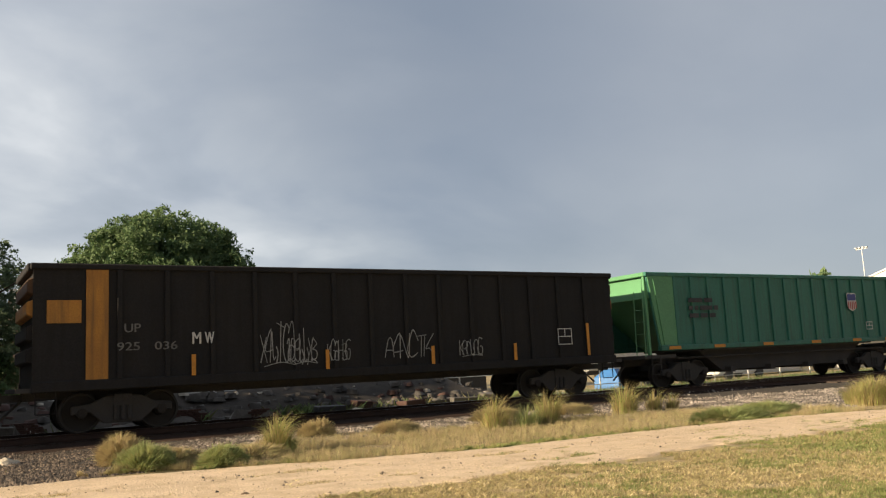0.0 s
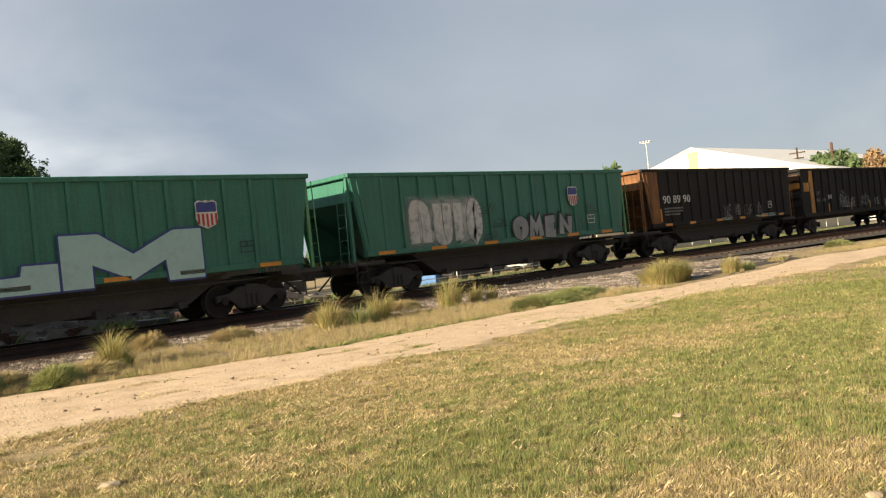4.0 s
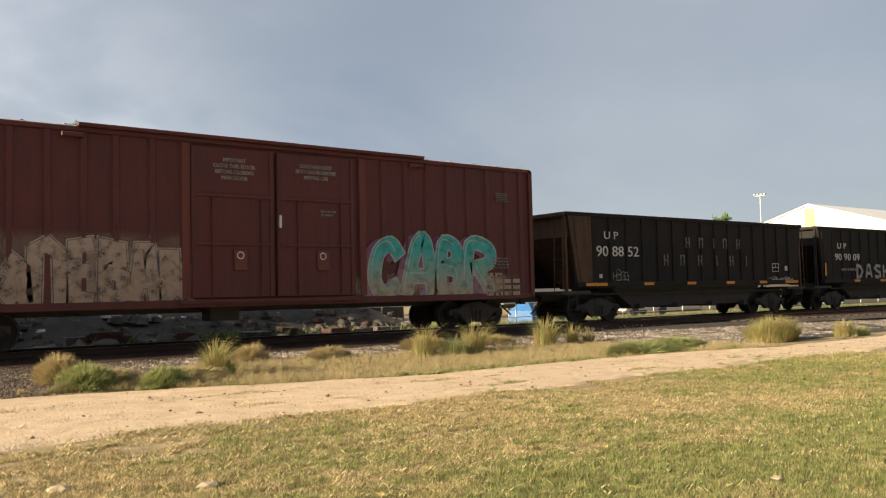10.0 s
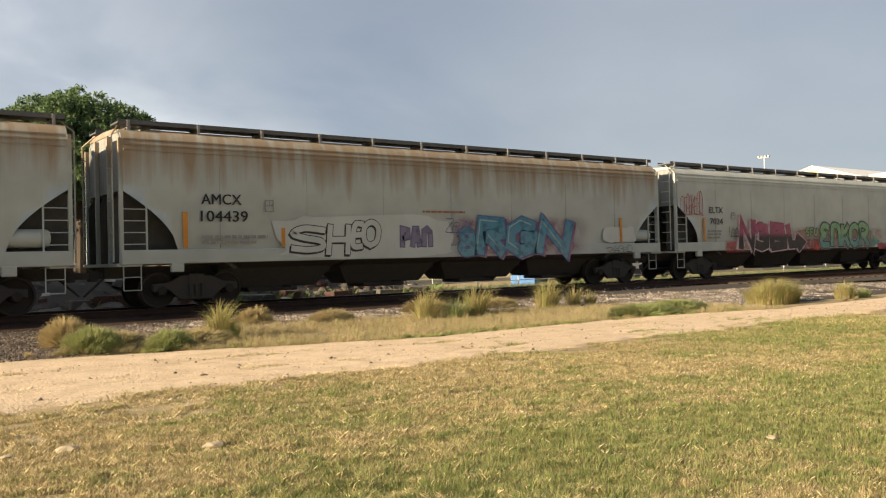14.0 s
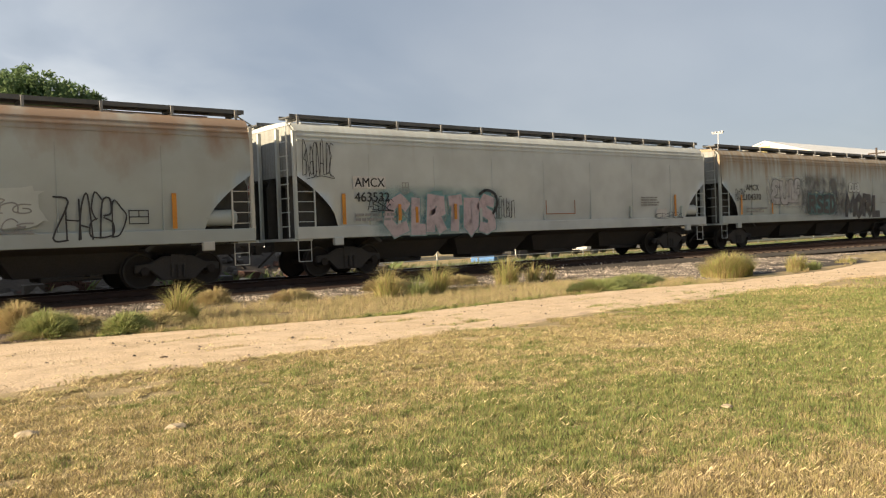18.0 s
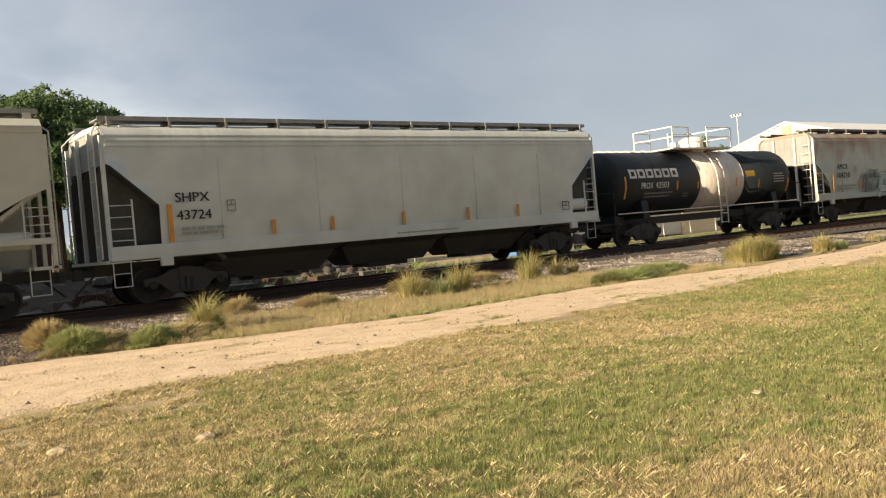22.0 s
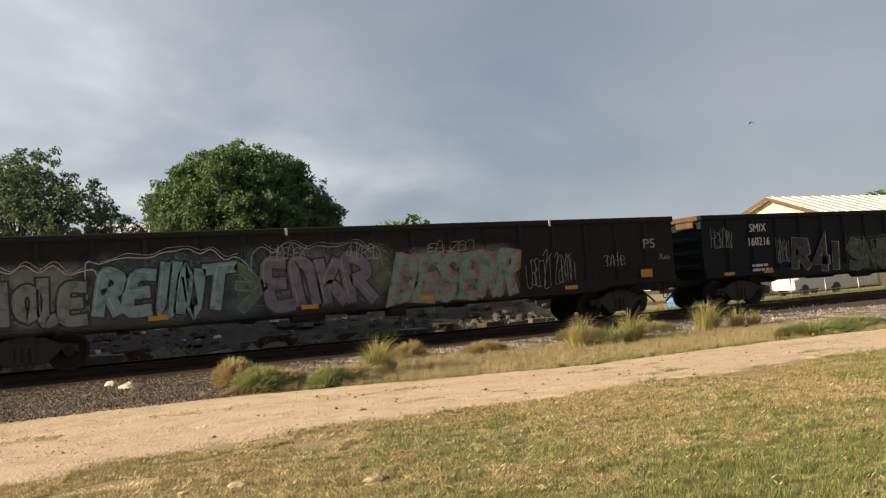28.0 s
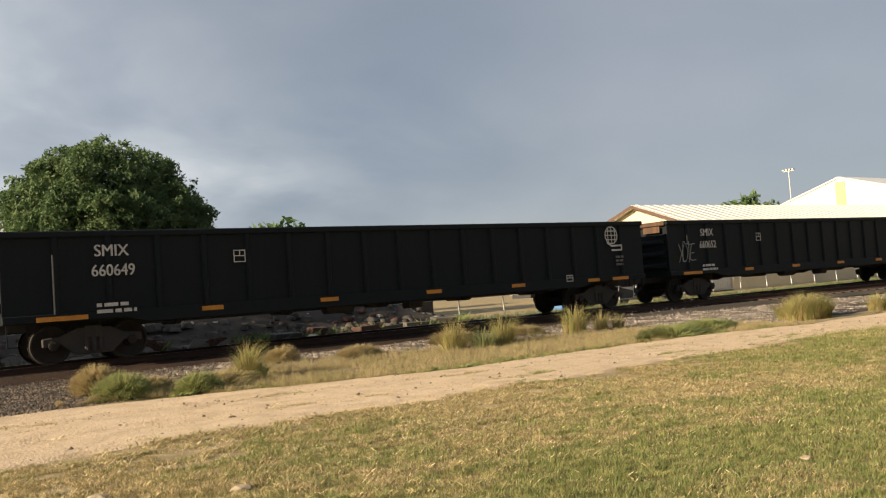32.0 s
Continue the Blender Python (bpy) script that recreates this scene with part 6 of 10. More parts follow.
# far belt of trees and bushes along the horizon
def belt(name, x0, y0, x1, y1, h, count, seed):
    r_ = np.random.default_rng(seed)
    t = r_.random(count)
    p = np.stack([x0 + (x1 - x0) * t, y0 + (y1 - y0) * t, r_.random(count) ** 1.2 * h * (0.65 + 0.35 * np.sin(t * 37 + seed))], 1) + r_.normal(0, 1.2, (count, 3)) * [1, 1, 0.25]
    a, b = r_.normal(0, 1.0, (count, 3)), r_.normal(0, 0.7, (count, 3))
    v = np.stack([p - a, p + b, p + a, p - b], 1).reshape(-1, 3)
    return top(name, fast_mesh(name, v, np.arange(len(v)).reshape(-1, 4), "far_leaf"), None, "hazy belt of distant trees and bushes", "trees", "", "stuff")


belt("far_woods", 330, -160, 300, 200, 6.5, 9000, 1)
belt("far_hedge", 40, 150, 300, 200, 7, 8000, 2)
belt("back_hedge", -220, 90, 60, 130, 8, 9000, 3)


# ---- signals and boxes at the side track ----
def signal_mast():
    ob = top("signal_mast", None, (60, 11.6, 0.0), "white railway signal mast with hooded lamps and a ladder", "railway signal")
    part("base", Form().box(-0.45, 0.45, -0.5, 0.5, -0.1, 0.3).mesh("base", "concrete"), ob)
    for y, h in ((-0.2, 6.3), (0.05, 6.6), (0.3, 6.0)):
        part("pole", Form().tube((0, y, 0.25), (0, y, h), 0.075, 10).mesh("pole", "white_paint" if y < 0.2 else "galvanised"), ob)
    lad = Form()
    for y in (0.32, 0.58):
        lad.tube((-0.2, y, 0.4), (-0.2, y, 6.4), 0.025)
    for i in range(19):
        lad.tube((-0.2, 0.32, 0.6 + i * 0.31), (-0.2, 0.58, 0.6 + i * 0.31), 0.016)
    part("ladder", lad.mesh("ladder", "white_paint"), ob)
    for z in (6.35, 7.0, 7.65):
        part("cage_rail", Form().tube((-0.2, 0.3, z), (-0.2, 0.98, z), 0.032).mesh("cage_rail", "white_paint"), ob)
    for y in (0.3, 0.64, 0.98):
        part("cage_post", Form().tube((-0.2, y, 6.35), (-0.2, y, 7.65), 0.032).mesh("cage_post", "white_paint"), ob)
    arm = Form().tube((0, 0.2, 4.0), (0, 0.85, 4.0), 0.03).tube((0, 0.85, 3.9), (0, 0.85, 4.95), 0.04)
    part("side_arm", arm.mesh("side_arm", "white_paint"), ob)
    for z, w, h in ((6.95, 0.42, 0.78), (4.6, 0.28, 0.84)):
        hd = Form().prism([(-w, -h * 0.7), (-w * 0.6, -h), (w * 0.6, -h), (w, -h * 0.7), (w, h * 0.6), (w * 0.6, h), (-w * 0.6, h), (-w, h * 0.6)], 0, 0.1, 0.2)
        part("target", softened(hd.mesh("target", "white_paint"), 0.02, 1), ob, (0, -0.05, z), "white rounded signal target")
        for k in (-0.5, 0.0, 0.5):
            part("hood", Form().lathe([(-0.35, 0.13), (0.1, 0.13)], (0, -0.05, z + k * h), 0, 10).mesh("hood", "white_paint"), ob)
    part("junction_box", softened(Form().box(-0.25, 0.15, 0.25, 0.72, 1.35, 1.95).mesh("junction_box", "white_paint"), 0.02, 1), ob)


def antenna_mast():
    ob = top("antenna_mast", None, (64, 8.6, 0.0), "tall pale radio mast with two folded dipole antennas", "mast")
    part("pole", Form().tube((0, 0, 0), (0, 0, 12.8), 0.2, 10, 0, 0.12).mesh("pole", "galvanised"), ob)
    part("pole", Form().tube((-0.16, 0.1, 9.3), (-0.16, 0.1, 14.1), 0.06, 8).mesh("pole", "white_paint"), ob)
    for z in (13.5, 12.3):
        part("antenna_arm", Form().tube((-0.16, 0.1, z), (-0.16, 0.85, z), 0.035).mesh("antenna_arm", "white_paint"), ob)
        d = Form()
        for y in (0.74, 0.90):
            d.tube((-0.16, y, z - 0.32), (-0.16, y, z + 0.32), 0.028)
        for k in (-0.32, 0.32):
            d.tube((-0.16, 0.74, z + k), (-0.16, 0.90, z + k), 0.028)
        part("dipole", d.mesh("dipole", "white_paint"), ob)


signal_mast()
antenna_mast()

ob = top("marker_post", None, (41, 7.35, 0), "white plastic marker post with a red-orange cap", "marker post")
part("post", Form().lathe([(0, 0.06), (1.1, 0.06)], (0, 0, 0), 2, 12).mesh("post", "white_paint", smooth=True), ob)
part("cap", Form().lathe([(1.1, 0.065), (1.50, 0.065), (1.55, 0.04)], (0, 0, 0), 2, 12).mesh("cap", "sign_red", smooth=True), ob, label="red-orange cap")

ob = top("small_box_on_post", None, (56, 18.3, 0.25), "small cream box on a post between the tracks", "box")
part("post", Form().tube((0, 0, 0), (0, 0, 1.15), 0.07, 8).mesh("post", "cabinet_grey"), ob)
part("box", softened(Form().box(-0.17, 0.17, -0.18, 0.18, 1.1, 1.78).mesh("box", "cabinet_grey"), 0.03), ob)

for x, y, notch in ((60, 13.0, True), (60, 12.53, False)):
    ob = top("trackside_sign", None, (x, y, 0.0), "small yellow trackside sign on a grey post", "sign")
    part("post", Form().tube((0.05, 0, 0), (0.05, 0, 1.5), 0.04, 6).mesh("post", "galvanised"), ob)
    pl = [(-0.16, 1.18), (0.0, 1.08), (0.16, 1.18), (0.16, 2.06), (0, 1.9), (-0.16, 2.06)] if notch else [(-0.17, 0.8), (0.17, 0.8), (0.17, 1.64), (-0.17, 1.64)]
    part("plate", Form().prism(pl, 0, -0.02, 0.02).mesh("plate", "sign_yellow"), ob)


def cabinet(at, w, d, h, label, turn=0):
    ob = top("equipment_cabinet", None, pose(*at, 0, 0, turn), label, "cabinet")
    part("body", softened(Form().box(-d / 2, d / 2, -w / 2, w / 2, 0.15, h).mesh("body", "cabinet_grey"), 0.04), ob)
    part("plinth", Form().box(-d / 2 - 0.05, d / 2 + 0.05, -w / 2 - 0.05, w / 2 + 0.05, -0.05, 0.15).mesh("plinth", "concrete"), ob)
    part("door", Form().box(-d / 2 - 0.03, -d / 2, -w / 2 + 0.08, w / 2 - 0.08, 0.25, h - 0.1).mesh("door", "cabinet_grey"), ob)
    return ob


cabinet((62, 10.35, 0), 1.1, 0.9, 2.4, "tall white equipment cabinet beside the signal")
cabinet((170, 20.5, 0), 2.7, 3.0, 4.0, "pale equipment hut near the overpass")

ob = top("dwarf_signal", None, (62.2, 10.3, 2.4), "small white signal head on a short mast above a cabinet", "railway signal")
part("mast", Form().tube((0, 0, -0.1), (0, 0, 1.5), 0.14, 8).mesh("mast", "white_paint"), ob)
part("target", softened(Form().prism([(-0.22, 1.35), (0.22, 1.35), (0.26, 1.9), (0.16, 2.1), (-0.16, 2.1), (-0.26, 1.9)], 0, -0.2, 0.1).mesh("target", "white_paint"), 0.02, 1), ob)
for x, y, h, a in ((62.5, 9.12, 2.95, 1.9), (62, 9.5, 1.6, 0.9), (66, 9.75, 2.6, 2.0)):
    ob = top("crossing_post", None, (x, y, 0), "grey and white crossing gate post", "post")
    part("post", Form().tube((0, 0, 0), (0, 0, h), 0.08, 8).mesh("post", "galvanised"), ob)
    part("head", softened(Form().box(-0.2, 0.2, -0.18, 0.18, a, h).mesh("head", "cabinet_grey"), 0.05), ob)
ob = top("route_sign", None, (66, 13.0, 0), "small white sign on a thin post", "sign")
part("post", Form().tube((0, 0, 0), (0, 0, 2.4), 0.04).mesh("post", "galvanised"), ob)
part("plate", Form().box(-0.03, 0.0, -0.15, 0.15, 1.9, 2.6).mesh("plate", "white_paint"), ob)

# ---- the lot beyond the tracks, seen under the cars ----
road = top("far_road", strip("far_road", "asphalt", lambda x: 31.0, lambda x: 37.5, [-30 + 5 * i for i in range(46)], 0.03, 2), None,
           "pale road running behind the railway", "road", "", "structure")
lot = top("far_grass", strip("far_grass", "bank_soil_shaded", lambda x: 27.5, lambda x: 30.9, [-30 + 5 * i for i in range(46)], 0.02, 2), None,
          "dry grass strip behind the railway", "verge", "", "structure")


def back_grass(count):
    return 10 + 70 * rng.random(count), 27.6 + 3.2 * rng.random(count)


top("back_verge_grass", grass_field("back_verge_grass", 50000, back_grass, 0.34, 0.018, "back_weed", 0.7, 0.0, False), None,
    "green and dry grass behind the railway", "grass", "", "stuff")
fence = top("wire_fence", None, (0, 30.9, 0), "low fence of thin pale posts and rails behind the track", "fence")
for i in range(34):
    part("post", Form().tube((-6 + 2.6 * i, 0, 0), (-6 + 2.6 * i, 0, 1.25), 0.035, 6).mesh("post", "galvanised"), fence)
for z in (0.45, 1.15):
    part("rail", Form().tube((-6, 0, z), (80, 0, z), 0.02, 5).mesh("rail", "galvanised"), fence)


def tent(at, w, h, mat, label, turn=0):
    ob = top("tent", None, pose(*at, 0, 0, turn), label, "tent")
    part("canopy", Form().add([(-w, -w, h * 0.45), (w, -w, h * 0.45), (w, w, h * 0.45), (-w, w, h * 0.45), (0, 0, h), (-w, -w, 0), (w, -w, 0), (w, w, 0), (-w, w, 0)],
                              [(0, 1, 4), (1, 2, 4), (2, 3, 4), (3, 0, 4), (0, 1, 6, 5), (1, 2, 7, 6), (2, 3, 8, 7), (3, 0, 5, 8)]).mesh("canopy", mat), ob)


tent((33.2, 36, 0), 0.75, 1.35, "blue_plastic", "bright blue tarpaulin shelter", 20)


def box_trailer(at, long_, mat, label):
    """A goods trailer: ribbed box body, chassis, wheels and a drawbar leg."""
    ob = top("box_trailer", None, at, label, "trailer")
    part("body", softened(Form().box(0, long_, -1.2, 1.2, 0.95, 3.2).mesh("body", mat), 0.05), ob)
    part("chassis", Form().box(0.1, long_ - 0.1, -0.9, 0.9, 0.7, 0.95).mesh("chassis", "dark_thing"), ob)
    rib = Form().box(-0.03, 0.03, -1.225, -1.2, 1.0, 3.15).mesh("body_rib", mat)
    for i in range(int(long_ / 0.8)):
        part("body_rib", rib, ob, (0.5 + 0.8 * i, 0, 0))
    for x in (long_ - 1.8, long_ - 0.8):
        for y in (-0.95, 0.95):
            part("wheel", Form().lathe([(-0.13, 0.48), (0.13, 0.48)], (x, y, 0.48), 1, 16).mesh("wheel", "dark_thing"), ob)
    part("landing_leg", Form().box(1.0, 1.12, -0.6, -0.48, 0.0, 0.8).mesh("landing_leg", "galvanised"), ob)


box_trailer((34.8, 41.0, 0), 8.0, "cabinet_grey", "pale grey box trailer parked beyond the railway")


def container(at, long_, label):
    """A steel storage container on blocks: corrugated sides, posts, doors with bars."""
    ob = top("storage_container", None, at, label, "container")
    part("body", Form().box(0.05, long_ - 0.05, -1.17, 1.17, 0.14, 2.7).mesh("body", "white_paint"), ob)
    wave = Form().prism([(-0.09, 0), (-0.05, -0.035), (0.05, -0.035), (0.09, 0)], 2, 0.25, 2.6).mesh("corrugation", "white_paint")
    for i in range(int(long_ / 0.28) - 1):
        part("corrugation", wave, ob, (0.25 + 0.28 * i, -1.17, 0))
    for x in (0.06, long_ - 0.06):
        for y in (-1.16, 1.16):
            part("corner_post", Form().box(x - 0.08, x + 0.08, y - 0.06, y + 0.06, 0.1, 2.74).mesh("corner_post", "cabinet_grey"), ob)
    for z in (0.1, 2.64):
        part("side_rail", Form().box(0, long_, -1.235, -1.16, z, z + 0.11).mesh("side_rail", "cabinet_grey"), ob)
    for y in (-0.8, -0.3, 0.3, 0.8):
        part("lock_bar", Form().tube((-0.03, y, 0.25), (-0.03, y, 2.6), 0.025, 6).mesh("lock_bar", "galvanised"), ob)
    for x in (0.4, long_ - 0.6):
        part("block", Form().box(x, x + 0.2, -1.1, 1.1, -0.05, 0.12).mesh("block", "concrete"), ob)


container((45.1, 41.2, 0), 11.0, "long white steel container standing beyond the railway")


def parked_car(at, mat, label, turn):
    ob = top("parked_car", None, pose(*at, 0, 0, turn), label, "car")
    prof = [(-2.2, 0.35), (2.2, 0.35), (2.25, 0.75), (1.3, 0.95), (0.6, 1.42), (-1.1, 1.45), (-1.9, 1.0), (-2.25, 0.9)]
    part("body", softened(Form().prism(prof, 1, -0.85, 0.85).mesh("body", mat), 0.06), ob)
    part("window_band", Form().prism([(1.1, 0.98), (0.55, 1.36), (-1.05, 1.38), (-1.65, 1.02)], 1, -0.87, 0.87).mesh("window_band", "dark_thing"), ob)
    for x in (-1.35, 1.4):
        for y in (-0.8, 0.8):
            part("wheel", Form().lathe([(-0.1, 0.32), (0.1, 0.32)], (x, y, 0.32), 1, 14).mesh("wheel", "dark_thing"), ob)


parked_car((35.5, 35.0, 0.03), "dark_thing", "dark parked car beyond the railway", 0)
parked_car((43.0, 36.0, 0.03), "white_paint", "white parked car beyond the railway", 0)
parked_car((20.0, 35.0, 0.03), "cabinet_grey", "grey parked car beyond the railway", 0)

bank_v, bank_f = [], []
for i in range(64):
    x = -45 + i * 1.05
    fade = max(0.0, min(1.0, (23.0 - x) / 4.0))
    for j, (y, z) in enumerate(((27.6, -0.05), (28.6, 0.3), (29.6, 0.75), (30.6, 1.2), (33.0, 1.25), (36.0, -0.1))):
        h = z * fade * (1 + 0.35 * noise.noise((x * 0.5, y * 0.6, 3.0)))
        bank_v.append((x, y + 0.3 * noise.noise((x * 0.7, y, 8.0)), h))
for i in range(63):
    for j in range(5):
        bank_f.append((i * 6 + j, (i + 1) * 6 + j, (i + 1) * 6 + j + 1, i * 6 + j + 1))
top("earth_bank", fast_mesh("earth_bank", bank_v, bank_f, "bank_soil_shaded"), None, "dark earth and rubble bank behind the railway", "earth bank", "", "structure")


def bank_rubble(name, count, size, mat, label):
    """Broken stuff strewn over the bank behind the track."""
    x, y = -8 + 29 * rng.random(count), 27.7 + 2.9 * rng.random(count) ** 1.4
    z = np.interp(y, (27.6, 28.6, 29.6, 30.6), (0.0, 0.3, 0.75, 1.2)) * np.clip((23.0 - x) / 4.0, 0, 1)
    r = size * (0.4 + 1.1 * rng.random(count) ** 2)
    base = np.array([(1, 0.9, 0), (-1, 0.8, 0), (-0.9, -0.9, 0), (1, -0.8, 0), (0.8, 0.7, 0.8), (-0.9, 0.6, 0.7), (-0.7, -0.7, 0.9), (0.9, -0.6, 0.6)], np.float32)
    v = base[None] * (1 + 0.5 * (rng.random((count, 8, 3)) - 0.5)) * r[:, None, None]
    a = rng.random(count) * 6.283
    w = np.empty_like(v)
    w[..., 0] = v[..., 0] * np.cos(a)[:, None] - v[..., 1] * np.sin(a)[:, None] + x[:, None]
    w[..., 1] = v[..., 0] * np.sin(a)[:, None] + v[..., 1] * np.cos(a)[:, None] + y[:, None]
    w[..., 2] = v[..., 2] + z[:, None] - 0.03
    f = np.array([(4, 5, 6, 7), (0, 1, 5, 4), (1, 2, 6, 5), (2, 3, 7, 6), (3, 0, 4, 7)])[None] + 8 * np.arange(count)[:, None, None]
    top(name, fast_mesh(name, w.reshape(-1, 3), f.reshape(-1, 4), mat), None, label, "rubble", "", "stuff")


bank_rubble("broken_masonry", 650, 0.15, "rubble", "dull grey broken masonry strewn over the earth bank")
bank_rubble("pale_fragments", 70, 0.11, "concrete", "pale fragments of stone on the earth bank")
bank_rubble("brick_fragments", 160, 0.14, "brick", "broken red bricks strewn over the earth bank")


def bank_weeds(count):
    x, y = -9 + 30 * rng.random(count), 27.6 + 1.0 * rng.random(count)
    keep = mottle(x, y, 1.1) > 0.5
    return x[keep], y[keep]


top("bank_weeds", grass_field("bank_weeds", 26000, bank_weeds, 0.42, 0.012, "back_weed", 0.8), None,
    "dark green weeds at the foot of the earth bank", "weeds", "", "stuff")
heap_rng = random.Random(5)


def slab(at, size, turn, tilt, mat, label, name="masonry_chunk"):
    ob = top(name, softened(Form().box(-size[0] / 2, size[0] / 2, -size[1] / 2, size[1] / 2, 0, size[2]).mesh(name, mat), 0.02, 1), pose(*at, tilt, tilt * 0.6, turn), label, "rubble")
    return ob


# a yard of broken masonry at the foot of the bank
for i in range(26):
    x = -6 + i * 1.05 + heap_rng.uniform(-0.4, 0.4)
    w = heap_rng.uniform(0.4, 1.3)
    kind = heap_rng.choice(("rubble", "rubble", "brick", "rubble", "dark_thing"))
    word = {"rubble": "dull grey broken concrete slab", "brick": "chunk of red brick wall", "dark_thing": "dark rusted scrap sheet"}[kind]
    slab((x, 27.75 + heap_rng.uniform(0, 0.8), 0.02), (w, heap_rng.uniform(0.3, 0.7), heap_rng.uniform(0.12, 0.55)), heap_rng.uniform(-25, 25), heap_rng.uniform(-7, 7), kind, word + " behind the track")
for i in range(16):
    x = -3 + i * 0.95
    rock((x + heap_rng.uniform(-0.4, 0.4), 27.9 + heap_rng.uniform(-0.2, 0.5)), (heap_rng.uniform(0.3, 0.7), 0.4, heap_rng.uniform(0.25, 0.6)), 40 + i,
         "block of broken concrete in a heap behind the track", "rubble")
brick_mesh = softened(Form().box(-0.1, 0.1, -0.05, 0.05, 0, 0.065).mesh("brick", "brick"), 0.006, 1)


def brick_pile(x, cols, rows_, label):
    ob = top("brick_pile", None, (x, 27.75, 0.0), label, "bricks")
    for r in range(rows_):
        for k in range(cols - (r > rows_ - 3)):
            for d in range(2):
                part("brick", brick_mesh, ob, pose((k - cols / 2) * 0.22 + heap_rng.uniform(-0.02, 0.02) + (0.1 if r % 2 else 0), d * 0.13, r * 0.068, 0, 0, heap_rng.uniform(-5, 5)))


brick_pile(3.2, 5, 9, "stack of red bricks behind the track")
brick_pile(7.8, 6, 10, "wide stack of red bricks behind the track")
brick_pile(10.3, 4, 8, "low stack of red bricks behind the track")
for x, y, sx, sz, seed in ((12.7, 27.9, 0.6, 0.42, 71), (13.8, 28.0, 0.4, 0.35, 72), (9.0, 27.9, 0.3, 0.2, 75)):
    rock((x, y), (sx, 0.35, sz), seed, "pale lump of broken concrete behind the track", "limestone" if x == 13.8 else "rubble")


# ---- a bird over the tracks ----
wall = gable_house("cream_building", -14.0, 2.6, 56, 5.0, 4.4, 5.8, "cream_metal", "white_paint", "brown_trim", "cream building beyond the trees behind the track", 0.3)
bird = top("bird", None, None, "small dark bird flying over the train", "bird")
part("body", Form().lathe([(-0.2, 0.01), (-0.1, 0.045), (0.05, 0.055), (0.14, 0.035), (0.2, 0.01)], (0, 0, 0), 0, 10).mesh("body", "dark_thing", smooth=True), bird)
part("tail", Form().prism([(0.16, -0.02), (0.34, -0.06), (0.34, 0.06), (0.16, 0.02)], 2, -0.006, 0.006).mesh("tail", "dark_thing"), bird)
wings = []
for sg in (-1, 1):
    wing = Form().prism([(-0.08, 0), (0.08, 0), (0.14, sg * 0.22), (0.16, sg * 0.42), (0.05, sg * 0.34), (-0.06, sg * 0.18)], 2, -0.006, 0.006)
    wings.append(part("wing", wing.mesh("wing", "dark_thing"), bird))

# ---- rolling stock: x from the rear end of the car, y = -1.6 the near side, z from the rail tops ----
NEAR = -1.6
R_WHEEL = 0.457


def wheelset_mesh():
    fm = Form()
    for y in (-0.755, 0.755):
        s = 1 if y > 0 else -1
        fm.lathe([(y - s * 0.07, 0.485), (y - s * 0.045, 0.485), (y - s * 0.04, R_WHEEL), (y + s * 0.065, R_WHEEL - 0.008), (y + s * 0.066, 0.41)], (0, 0, 0), 1, 28, 1, False)
        fm.lathe([(y - s * 0.05, 0.42), (y + s * 0.066, 0.42), (y + s * 0.03, 0.39), (y + s * 0.0, 0.16), (y + s * 0.08, 0.13), (y + s * 0.08, 0.1)], (0, 0, 0), 1, 28, 0)
    fm.tube((0, -1.02, 0), (0, 1.02, 0), 0.075, 10, 0)
    for s in (-1, 1):
        fm.lathe([(s * 1.06, 0.115), (s * 1.17, 0.115), (s * 1.18, 0.06)], (0, 0, 0), 1, 10, 0)
        for k in range(3):
            a = k * 2.094
            fm.box(math.cos(a) * 0.07 - 0.018, math.cos(a) * 0.07 + 0.018, s * 1.18 - 0.01, s * 1.18 + 0.012, math.sin(a) * 0.07 - 0.018, math.sin(a) * 0.07 + 0.018, 0)
    return fm.mesh("wheelset", "wheel_steel", "tread")


WHEELSET = wheelset_mesh()
_frame = [(-1.12, 0.42), (-1.12, 0.62), (-0.72, 0.66), (-0.4, 0.82), (0.4, 0.82), (0.72, 0.66), (1.12, 0.62), (1.12, 0.42), (0.72, 0.47), (0.42, 0.20), (-0.42, 0.20), (-0.72, 0.47)]
SIDE_FRAME = softened(Form().prism(_frame, 1, -0.07, 0.07).mesh("side_frame", "underframe"), 0.02, 1)
SPRING = Form().lathe([(0.27, 0.06), (0.6, 0.06)], (0, 0, 0), 2, 8).mesh("spring", "underframe")
BOLSTER = Form().box(-0.2, 0.2, -1.15, 1.15, 0.58, 0.86).mesh("bolster", "underframe")
WHEELS = []


def truck(car, x):
    t = part("truck", BOLSTER, car, (x, 0, 0))
    for y in (-1.06, 1.06):
        part("side_frame", SIDE_FRAME, t, (0, y, 0))
        for dx in (-0.16, 0.0, 0.16):
            part("spring", SPRING, t, (dx, y * 1.075, 0))
    for dx in (-0.89, 0.89):
        w = part("wheelset", WHEELSET, t)
        w.matrix_parent_inverse = Matrix.Translation((dx, 0, R_WHEEL))
        WHEELS.append(w)


def coupler_mesh():
    fm = Form().box(-0.75, 0.1, -0.09, 0.09, 0.78, 0.95)
    fm.prism([(-0.72, -0.12), (-0.85, -0.16), (-0.98, -0.05), (-0.93, 0.1), (-0.72, 0.14)], 2, 0.72, 1.0)
    fm.tube((-0.1, -0.35, 0.8), (-0.55, -0.2, 0.35), 0.03)
    return fm.mesh("coupler", "underframe")


COUPLER = coupler_mesh()


